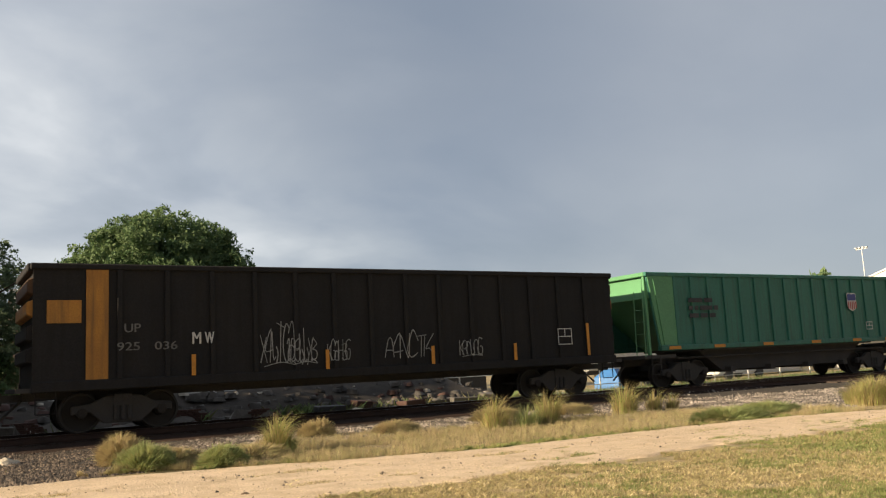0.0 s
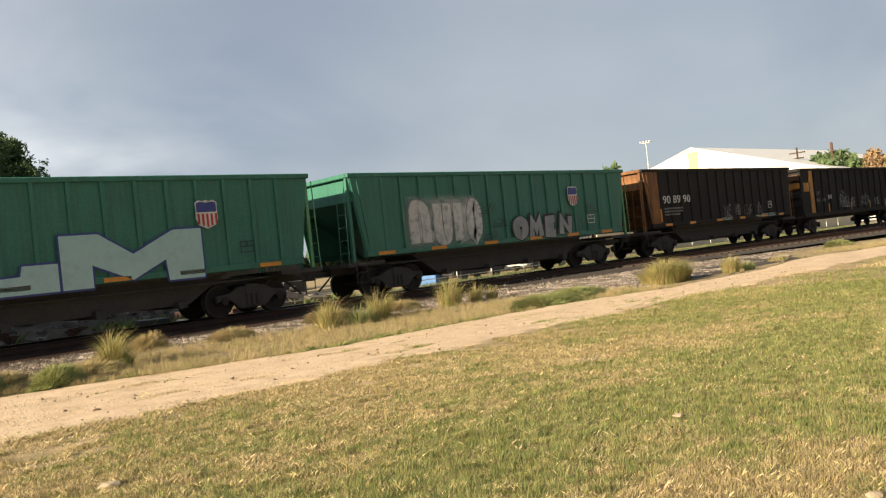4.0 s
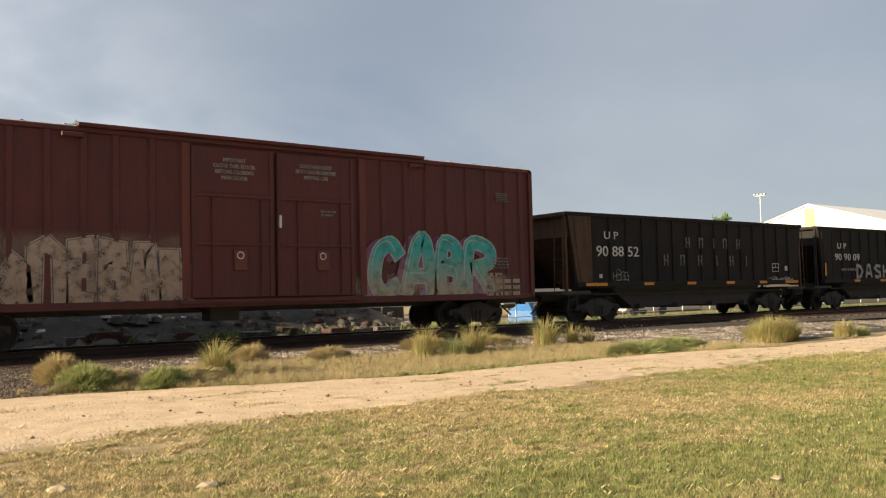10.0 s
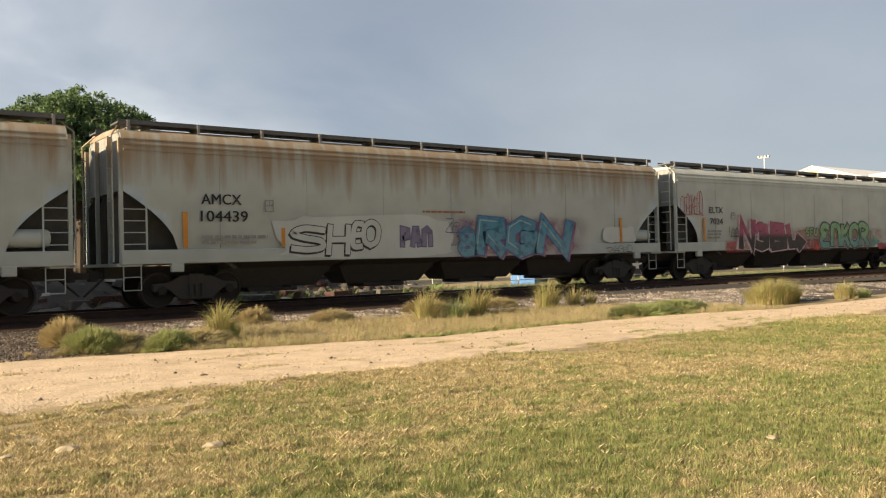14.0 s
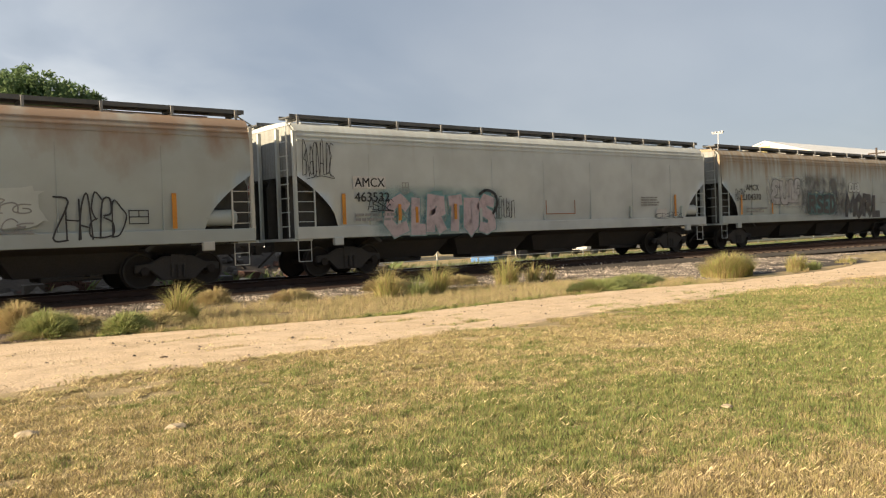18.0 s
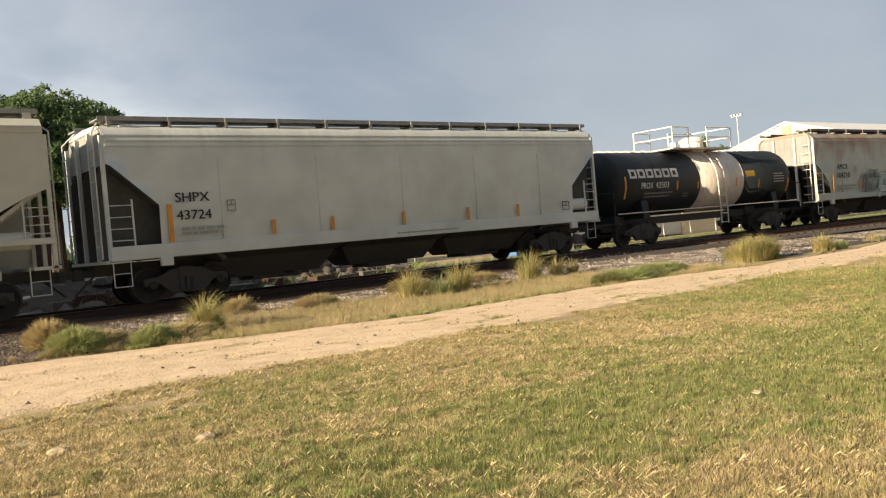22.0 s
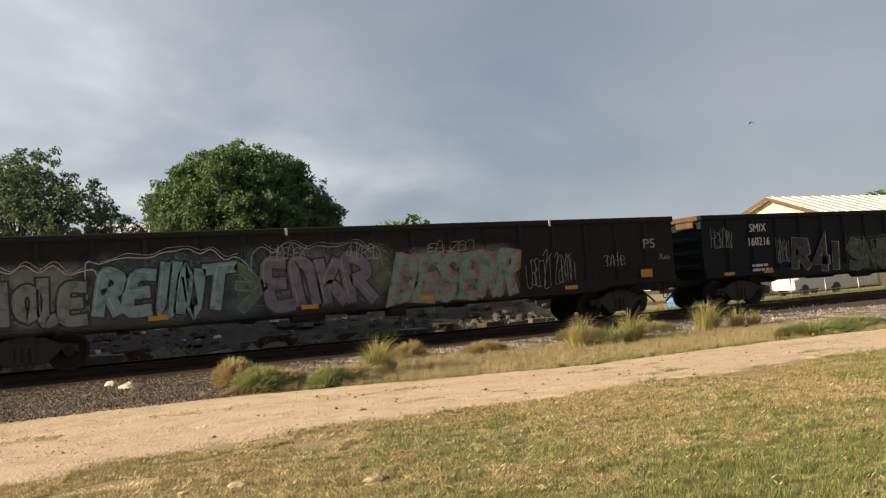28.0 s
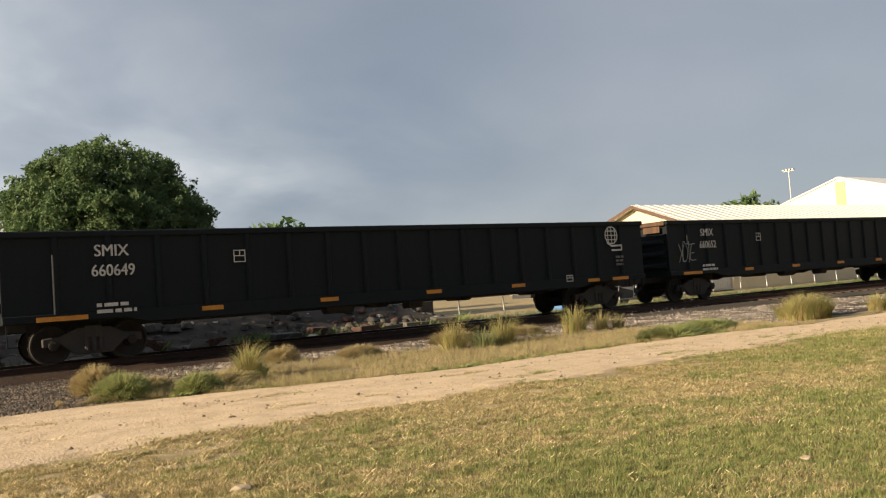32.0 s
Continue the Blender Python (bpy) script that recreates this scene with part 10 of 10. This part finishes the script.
def gon_marks(c, L):
    plates(c, 5.4, 2.2, 0.32, 0.32)
    white_globe(c, L - 1.65, 2.6, 0.3)
    reflectors(c, (0.7,), 1.02, w=1.1)
    reflectors(c, (4.5, 7.8, 11.3, 14.6, 18.0), 1.02)
    reflectors(c, (19.2,), 1.02, w=0.8)
    plates(c, 17.0, 1.08, 0.3, 0.22)
    bars(c, L - 1.5, 1.5, 0.4, 0.4, 3, "stencil_dim", seed=151)


def std_marks(c, code, num, x, L, mat="stencil_black", strip=True):
    letters(c, code, x, 2.62, 1.08, 0.27, mat)
    letters(c, num, x - 0.02, 2.18, 1.27, 0.28, mat)
    plates(c, x + 1.75, 2.45, 0.26, 0.32, "stencil_grey")
    bars(c, x, 1.58, 1.9, 0.28, 2, "stencil_grey", seed=160)
    if strip:
        reflectors(c, (1.5, L - 2.3), 1.52, upright=True, w=0.9, h=0.12)
        reflectors(c, (4.2,), 1.52, upright=True, w=0.5, h=0.1)


# ---- boxcar ----
def boxcar(u0, L):
    c = car_base("boxcar", u0, L, "dull red boxcar with two doors and teal graffiti", "freight car")
    for sg in (-1, 1):
        y0, y1 = sorted((sg * 1.55, sg * 1.49))
        part("side_sheet", Form().box(0.05, L - 0.05, y0, y1, 1.0, 5.15).mesh("side_sheet", "box_red"), c)
        y0, y1 = sorted((sg * 1.62, sg * 1.50))
        part("side_sill", softened(Form().prism([(0.05, 1.0), (0.4, 0.92), (L - 0.4, 0.92), (L - 0.05, 1.0), (L - 0.05, 1.12), (0.05, 1.12)], 1, y0, y1).mesh("side_sill", "box_red"), 0.015, 1), c)
        part("side_plate", softened(Form().box(0.0, L, y0, y1, 5.12, 5.25).mesh("side_plate", "box_red"), 0.02, 1), c)
    rib = softened(Form().prism([(-0.10, -1.55), (0.10, -1.55), (0.06, -1.605), (-0.06, -1.605)], 2, 1.12, 5.12).mesh("side_post", "box_red"), 0.01, 1)
    for i, x in enumerate((0.75, 1.5, 2.3, 3.08, 3.87, 4.66, 5.4, 6.27, 7.05, 12.25, 13.05, 13.85, 14.65, 15.45, 16.25, 17.05, 17.85, 18.5)):
        part("side_post", rib, c, (x, 0, 0))
    for x in (2.24, 7.0, 12.2):
        part("light_strip", Form().box(x, x + 0.2, -1.63, -1.606, 1.15, 5.1).mesh("light_strip", "box_red_light"), c)
    for xa, xb in ((7.22, 9.5), (9.58, 12.0)):
        d = part("door", softened(Form().box(xa, xb, -1.65, -1.56, 1.15, 5.05).mesh("door", "box_red"), 0.02, 1), c)
        for z in (2.55, 3.8):
            part("door_ridge", softened(Form().box(xa + 0.08, xb - 0.08, -1.69, -1.65, z - 0.05, z + 0.05).mesh("door_ridge", "box_red"), 0.015, 1), d)
        for x in (xa + 0.08, xb - 0.08):
            part("door_stile", Form().box(x - 0.06, x + 0.06, -1.675, -1.65, 1.2, 5.0).mesh("door_stile", "box_red"), d)
        xm = (xa + xb) / 2
        part("lock_plate", softened(Form().box(xm - 0.02, xm + 0.35, -1.70, -1.65, 1.85, 2.4).mesh("lock_plate", "box_red_light"), 0.02, 1), d)
        ring = Form()
        ribbon(ring, [(xm + 0.15 + math.cos(a * 0.52) * 0.09, 2.25 + math.sin(a * 0.52) * 0.09) for a in range(13)], 0.015, -1.705)
        part("dial_ring", ring.mesh("dial_ring", "stencil_white"), d)
        for x in (xm - 0.6, xm + 0.75):
            part("door_rod", Form().tube((x, -1.69, 1.2), (x, -1.69, 3.75), 0.022, 6).mesh("door_rod", "box_red"), d)
    part("door_handle", Form().box(9.62, 9.68, -1.74, -1.68, 3.0, 3.35).mesh("door_handle", "stencil_white"), c, label="white door handle")
    part("door_rail", softened(Form().box(4.5, 14.5, -1.72, -1.55, 5.24, 5.34).mesh("door_rail", "box_red"), 0.02, 1), c)
    part("door_rail", Form().box(6.9, 12.3, -1.72, -1.55, 1.02, 1.12).mesh("door_rail", "box_red"), c)
    for x in (4.15, 13.95):
        part("rail_bracket", softened(Form().box(x, x + 0.5, -1.68, -1.6, 4.98, 5.1).mesh("rail_bracket", "box_red"), 0.02, 1), c)
    roof = Form().prism([(-1.6, 5.22), (1.6, 5.22), (1.5, 5.29), (0, 5.38), (-1.5, 5.29)], 0, 0.0, L)
    part("roof", roof.mesh("roof", "galvanised"), c)
    rr = Form().prism([(-1.55, 5.30), (1.55, 5.30), (0, 5.43)], 0, -0.04, 0.04).mesh("roof_rib", "galvanised")
    for i in range(20):
        part("roof_rib", rr, c, (0.5 + i * (L - 1) / 19, 0, 0))
    for e in (0, 1):
        f_ = (lambda v: v) if e == 0 else (lambda v: L - v)
        part("end_sheet", Form().box(*sorted((f_(0.0), f_(0.06))), -1.55, 1.55, 0.95, 4.62).mesh("end_sheet", "box_red_light"), c)
        part("end_top", Form().box(*sorted((f_(-0.015), f_(0.06))), -1.55, 1.55, 4.62, 5.24).mesh("end_top", "tank_white"), c, label="cream-white top of the end wall")
        for z in (1.5, 2.1, 2.7, 3.3, 3.9, 4.4):
            me = softened(Form().prism([(f_(0.02), z - 0.2), (f_(-0.15), z - 0.07), (f_(-0.15), z + 0.09), (f_(0.02), z + 0.2)], 1, -1.4, 1.4).mesh("end_rib", "box_red_light"), 0.02, 1)
            part("end_rib", me, c)
        part("corner_post", Form().box(*sorted((f_(-0.04), f_(0.12))), -1.62, -1.5, 0.98, 5.2).mesh("corner_post", "box_red"), c)
        iron = Form().tube((f_(-0.14), 1.05, 0), (f_(-0.14), 1.5, 0), 0.016, 5).mesh("grab_iron", "box_red")
        for z in (1.3, 1.7, 2.1, 2.5, 2.9):
            part("grab_iron", iron, c, (0, 0, z))
            part("grab_iron", iron, c, (0, -2.55, z))
        part("end_platform", Form().box(*sorted((f_(-0.3), f_(0.05))), -1.2, 1.2, 1.0, 1.06).mesh("end_platform", "underframe"), c)
    letters(c, "AO", 1.0, 2.28, 0.5, 0.26)
    letters(c, "K", 1.82, 2.28, 0.22, 0.26)
    letters(c, "411", 1.0, 1.78, 0.55, 0.28)
    letters(c, "146", 1.72, 1.78, 0.55, 0.28)
    bars(c, 1.05, 1.25, 1.1, 0.4, 3, "stencil_dim", seed=170)
    for x, lines in ((7.75, (("IMPORTANT", 0.62), ("CLOSE THIS DOOR", 1.15), ("BEFORE CLOSING", 1.05), ("MAIN DOOR", 0.72))), (10.15, (("CLOSE AND LOCK", 1.0), ("BOTH DOORS BEFORE", 1.25), ("MOVING CAR", 0.75)))):
        for i, (text, w) in enumerate(lines):
            letters(c, text, x + (1.25 - w) / 2, 4.68 - 0.155 * i, w, 0.105, "chalk", -1.652, "door_notice")
    bars(c, 10.9, 3.35, 0.5, 0.2, 2, "stencil_dim", -1.655, seed=172)
    bars(c, 17.4, 4.1, 0.6, 0.3, 5, "stencil_dim", seed=173)
    bars(c, 17.2, 1.9, 0.7, 0.4, 4, "stencil_dim", seed=174)
    overspray(c, 2.6, 0.95, 4.9, 1.9, "mist_sand")
    word(c, (("a", 2.85, 3.6, 1.0, 2.2), ("n", 3.4, 4.35, 0.98, 2.65), ("E", 4.25, 5.0, 1.0, 2.66), ("B", 4.95, 5.75, 1.0, 2.62), ("A", 5.65, 6.5, 1.0, 2.55), ("H", 6.4, 6.95, 1.0, 2.5), ("I", 6.85, 7.35, 1.0, 2.2)), 0, 0, 0.16, "sp_sand", "sp_plum_grey", edge=0.02, rim=("sp_sand", 0.03), label="worn beige letter")
    overspray(c, 11.5, 0.95, 7.3, 0.85, "mist_sand")
    word(c, (("C", 12.45, 13.75), ("A", 13.6, 15.05), ("B", 14.85, 16.05), ("R", 15.9, 17.4)), 0.96, 2.88, 0.21, "sp_teal", "sp_silver_edge", edge=0.035, round_=True, shine="sp_ice", lean=0.06, shift=(-0.24, -0.05, "sp_plum"), rim=("sp_lime", 0.02), label="teal letter with pale edge and plum shade")
    for i in range(14):
        x, z = 16.9 + 0.38 * (i % 4), 1.05 + 0.2 * (i // 4)
        part("brick_tag", Form().box(x, x + 0.3, -1.622, -1.61, z, z + 0.13).mesh("brick_tag", "sp_sand"), c)
    part("brake_gear", Form().box(8.0, 8.8, -0.9, -0.3, 0.55, 0.95).mesh("brake_gear", "underframe"), c)
    running_gear(c, L, 2.1)


# ---- gondola of the work train ----
def mw_car(u0, L):
    c = car_base("work_gondola_car", u0, L, "sooty black high-sided gondola with mustard end stripe", "freight car")
    top_z, bot = 3.86, 1.05
    paint = "soot_black"
    for sg in (-1, 1):
        y0, y1 = sorted((sg * 1.53, sg * 1.47))
        part("side_sheet", Form().box(0.02, L - 0.02, y0, y1, bot, top_z - 0.1).mesh("side_sheet", paint), c)
        y0, y1 = sorted((sg * 1.60, sg * 1.42))
        part("top_chord", softened(Form().box(-0.05, L + 0.05, y0, y1, top_z - 0.14, top_z).mesh("top_chord", paint), 0.025, 1), c)
        part("bottom_chord", softened(Form().box(0.0, L, y0, y1, bot - 0.08, bot + 0.16).mesh("bottom_chord", paint), 0.02, 1), c)
    rib = softened(Form().box(-0.06, 0.06, -1.60, -1.53, bot + 0.15, top_z - 0.13).mesh("side_post", paint), 0.015, 1)
    for i in range(14):
        part("side_post", rib, c, (1.85 + (L - 3.0) * i / 13, 0, 0))
    part("end_stripe", Form().box(1.12, 1.6, -1.57, -1.535, bot + 0.16, top_z - 0.14).mesh("end_stripe", "yellow_paint"), c, label="faded mustard stripe")
    for e in (0, 1):
        f_ = (lambda v: v) if e == 0 else (lambda v: L - v)
        part("end_sheet", Form().box(*sorted((f_(0.04), f_(0.1))), -1.47, 1.47, bot, top_z - 0.1).mesh("end_sheet", paint), c)
        part("end_cap", softened(Form().box(*sorted((f_(-0.1), f_(0.1))), -1.5, 1.5, top_z - 0.17, top_z).mesh("end_cap", paint), 0.02, 1), c)
        for z, mt in ((3.35, "rust_brown"), (2.85, "yellow_paint"), (2.3, paint), (1.8, paint)):
            me = softened(Form().prism([(f_(0.05), z - 0.2), (f_(-0.1), z - 0.14), (f_(-0.1), z + 0.14), (f_(0.05), z + 0.2)], 1, -1.45, 1.45).mesh("end_rib", mt), 0.02, 1)
            part("end_rib", me, c)
        part("end_platform", Form().box(*sorted((f_(-0.3), f_(0.4))), -1.5, 1.5, 0.98, 1.08).mesh("end_platform", "underframe"), c)
        steps(c, f_(0.1) if e == 0 else f_(0.55), 0.42, -1.5, paint)
    part("end_placard", Form().box(0.3, 1.02, -1.56, -1.535, 2.5, 3.02).mesh("end_placard", "yellow_paint"), c, label="mustard patch")
    letters(c, "UP", 1.94, 2.26, 0.36, 0.2, "stencil_dim")
    letters(c, "925", 1.78, 1.84, 0.5, 0.19, "stencil_dim")
    letters(c, "036", 2.62, 1.84, 0.52, 0.19, "stencil_dim")
    letters(c, "M", 3.5, 1.95, 0.2, 0.28, "stencil_white")
    letters(c, "W", 3.8, 1.95, 0.22, 0.28, "stencil_white")
    for i, (x, w, h) in enumerate(((5.2, 0.9, 1.15), (6.0, 0.7, 0.85), (7.0, 0.65, 0.7), (8.7, 1.5, 0.75), (11.1, 0.75, 0.5))):
        scribble(c, x, 1.4, w, h, "chalk", 180 + i, n_=18, half=0.02)
    reflectors(c, (3.48, 6.95, 10.15, 13.0), 1.2, upright=True, w=0.5, h=0.1)
    reflectors(c, (15.85,), 1.25, upright=True, w=1.0, h=0.1)
    plates(c, 14.7, 1.6, 0.55, 0.5)
    part("floor", Form().box(0.1, L - 0.1, -1.46, 1.46, 1.1, 1.18).mesh("floor", "shade_in"), c)
    running_gear(c, L)
    return c


# ---- tank car ----
def tank_car(u0, L, label, plain=False):
    c = car_base("tank_car", u0, L, label, "freight car")
    r, zc = 1.32, 2.46
    n_ = 40

    def band(x0, x1, name, mat, heads=()):
        prof = []
        if 0 in heads:
            prof += [(x0 + 0.45 * (1 - math.cos(a * 0.1745)), r * math.sin(a * 0.1745)) for a in range(0, 9)]
            prof[0] = (x0, 0.01)
        prof.append((x0 + (0.45 if 0 in heads else 0), r))
        prof.append((x1 - (0.45 if 1 in heads else 0), r))
        if 1 in heads:
            h = [(x1 - 0.45 * (1 - math.cos(a * 0.1745)), r * math.sin(a * 0.1745)) for a in range(8, -1, -1)]
            h[-1] = (x1, 0.01)
            prof += h
        return part(name, Form().lathe(prof, (0, 0, zc), 0, n_).mesh(name, mat, smooth=True), c)
    t0, t1 = 0.2, L - 0.2
    if plain:
        band(t0, t1, "tank_shell", "tank_black", (0, 1))
    else:
        band(t0, 5.75, "tank_shell", "tank_black", (0,))
        band(5.75, 8.95, "tank_band", "tank_white")
        band(8.95, t1, "tank_shell", "tank_black", (1,))
        for x in (5.75, 8.95, 2.9, 10.6):
            part("weld_seam", Form().lathe([(x - 0.02, r + 0.012), (x + 0.02, r + 0.012)], (0, 0, zc), 0, n_).mesh("weld_seam", "tank_black" if x in (2.9, 10.6) else "tank_white", smooth=True), c)
    # saddles, stub sills, running rail
    for x in (2.0, L - 2.0):
        part("saddle", Form().prism([(-1.35, 1.05), (1.35, 1.05), (1.25, 1.75), (0.6, 1.3), (-0.6, 1.3), (-1.25, 1.75)], 0, x - 0.2, x + 0.2).mesh("saddle", "tank_black"), c)
    for xa, xb in ((-0.1, 3.0), (L - 3.0, L + 0.1)):
        part("stub_sill", Form().box(xa, xb, -0.35, 0.35, 0.85, 1.25).mesh("stub_sill", "underframe"), c)
    for x in (0.0, L):
        part("end_sill", Form().box(x - 0.12, x + 0.12, -1.5, 1.5, 0.95, 1.2).mesh("end_sill", "tank_black"), c)
        g = Form()
        for y in (-1.45, 1.45):
            g.tube((x, y, 1.2), (x, y, 2.1), 0.022, 5)
        g.tube((x, -1.45, 2.1), (x, 1.45, 2.1), 0.022, 5)
        part("end_rail", g.mesh("end_rail", "tank_black"), c)
    part("side_rail", Form().tube((0.2, -1.42, 1.28), (L - 0.2, -1.42, 1.28), 0.025, 6).mesh("side_rail", "tank_white"), c)
    # platform, rails, manway, ladder
    xm = 6.5 if not plain else L / 2
    part("platform", Form().box(xm - 2.0, xm + 2.2, -1.0, 1.0, 3.80, 3.86).mesh("platform", "tank_white"), c)
    for xa, xb in ((xm - 2.0, xm - 0.9), (xm + 2.2, xm + 0.4)):
        for y in (-1.0, 1.0):
            for x in (xa, xb):
                part("rail_post", Form().tube((x, y, 3.84), (x, y, 4.74), 0.03, 6).mesh("rail_post", "white_paint"), c)
            for z in (4.3, 4.72):
                part("guard_rail", Form().tube((xa, y, z), (xb, y, z), 0.028, 6).mesh("guard_rail", "white_paint"), c)
        for z in (4.3, 4.72):
            part("guard_rail", Form().tube((xa, -1.0, z), (xa, 1.0, z), 0.028, 6).mesh("guard_rail", "white_paint"), c)
    part("manway", Form().lathe([(3.7, 0.5), (4.15, 0.5), (4.2, 0.55), (4.3, 0.55), (4.42, 0.3)], (xm + 0.7, 0, 0), 2, 18).mesh("manway", "white_paint"), c)
    part("valve", Form().lathe([(3.7, 0.16), (4.15, 0.16), (4.22, 0.1)], (xm - 0.6, 0, 0), 2, 10).mesh("valve", "white_paint"), c)
    for x in (xm + 0.35, xm + 0.85):
        pts = [(x, -math.sin(a) * (r + 0.1), zc + math.cos(a) * (r + 0.1)) for a in (0.55, 0.9, 1.25, 1.57)] + [(x, -1.45, 1.2), (x, -1.45, 0.55)]
        stile = Form()
        for p, q in zip(pts, pts[1:]):
            stile.tube(p, q, 0.03, 5)
        part("ladder_stile", stile.mesh("ladder_stile", "tank_white"), c)
    for i in range(8):
        z = 0.6 + i * 0.38
        y = -1.45 if z < zc else -math.sqrt(max(0.1, (r + 0.1) ** 2 - (z - zc) ** 2))
        part("ladder_rung", Form().tube((xm + 0.35, y, z), (xm + 0.85, y, z), 0.022, 5).mesh("ladder_rung", "tank_white"), c)
    if not plain:
        # markings bent onto the shell
        def on_shell(ob_):
            me = ob_.data.copy()
            off = ob_.matrix_basis.translation
            for v in me.vertices:
                z = v.co.z + off.z - zc
                y = -math.sqrt(max(0.05, r * r - z * z)) - 0.012
                v.co = Vector((v.co.x + off.x, y, z + zc))
            me.update()
            ob_.data = me
            ob_.matrix_basis = Matrix()
        for i in range(6):
            w_ = Form()
            x = 1.18 + i * 0.525
            for j in range(4):
                z = 2.62 + 0.09 * j
                if j in (0, 3):
                    w_.add([(x, 0, z), (x + 0.44, 0, z), (x + 0.44, 0, z + 0.09), (x, 0, z + 0.09)], [(0, 1, 2, 3)])
                else:
                    w_.add([(x, 0, z), (x + 0.12, 0, z), (x + 0.12, 0, z + 0.09), (x, 0, z + 0.09)], [(0, 1, 2, 3)])
                    w_.add([(x + 0.32, 0, z), (x + 0.44, 0, z), (x + 0.44, 0, z + 0.09), (x + 0.32, 0, z + 0.09)], [(0, 1, 2, 3)])
            on_shell(part("painted_block", w_.mesh("painted_block", "stencil_white"), c))
        for s, x, w, z in (("PROX", 1.85, 0.72, 2.2), ("42503", 2.72, 0.86, 2.2)):
            on_shell(letters(c, s, x, z, w, 0.24, "stencil_white"))
        for x, z, w, h, mt in ((0.85, 1.85, 0.1, 0.85, "reflector"), (4.1, 2.1, 0.09, 0.35, "reflector"), (5.52, 2.1, 0.09, 0.3, "reflector"), (8.35, 2.1, 0.09, 0.4, "reflector"),
                               (9.15, 2.5, 0.72, 0.26, "sign_yellow"), (10.15, 2.0, 0.09, 0.35, "reflector"), (12.6, 1.75, 0.09, 0.6, "reflector"),
                               (11.4, 2.2, 0.9, 0.05, "stencil_grey"), (11.4, 2.32, 0.9, 0.05, "stencil_grey"), (11.4, 2.44, 0.9, 0.05, "stencil_grey"), (11.4, 2.56, 0.8, 0.05, "stencil_grey"),
                               (2.05, 1.98, 1.8, 0.06, "stencil_dim"), (2.05, 1.85, 1.7, 0.06, "stencil_dim"), (4.6, 1.9, 0.35, 0.05, "stencil_dim"), (4.6, 1.8, 0.35, 0.05, "stencil_dim")):
            fm = Form()
            for j in range(4):
                fm.add([(x, 0, z + h * j / 4), (x + w, 0, z + h * j / 4), (x + w, 0, z + h * (j + 1) / 4), (x, 0, z + h * (j + 1) / 4)], [(0, 1, 2, 3)])
            on_shell(part("marking", fm.mesh("marking", mt), c))
    running_gear(c, L, 2.0)
    return c


build_train()


# ---- what moves: every car runs along the rails, every wheelset rolls ----
def run_at(t):
    for (a, sa), (b, sb) in zip(RUN, RUN[1:]):
        if t <= b:
            return sa + (sb - sa) * (t - a) / (b - a)
    return RUN[-1][1]


BIRD = [(0.0, 497.0, 16.0), (24.0, 128.0, 16.2), (28.5, 58.8, 16.6), (29.0, 52.0, 17.7), (30.0, 35.7, 17.9), (31.0, 18.6, 15.6), (31.5, 12.3, 14.7), (32.0, 5.0, 13.6)]


def motions():
    for c, u0 in CARS:
        walk(c, [(t, pose(u0 + s, TRACK_Y, RAIL)) for t, s in RUN])
    rows = []
    for k in range(32 * FPS + 1):
        t = k / FPS
        rows.append((t, pose(0, 0, 0, 0, math.degrees((run_at(t) - RUN[0][1]) / R_WHEEL) % 360, 0)))
    first = WHEELS[0]
    walk(first, rows)
    act = first.animation_data.action
    for w in WHEELS[1:]:
        w.rotation_mode = "QUATERNION"
        w.animation_data_create().action = act
        w.animation_data.action_slot = first.animation_data.action_slot
    walk(bird, [(t, pose(x, 60.0, z)) for t, x, z in BIRD])
    for wing, sg in zip(wings, (-1, 1)):
        walk(wing, [(0.1 * k, pose(0, 0, 0, sg * (32 if k % 2 else -22))) for k in range(321)])


motions()
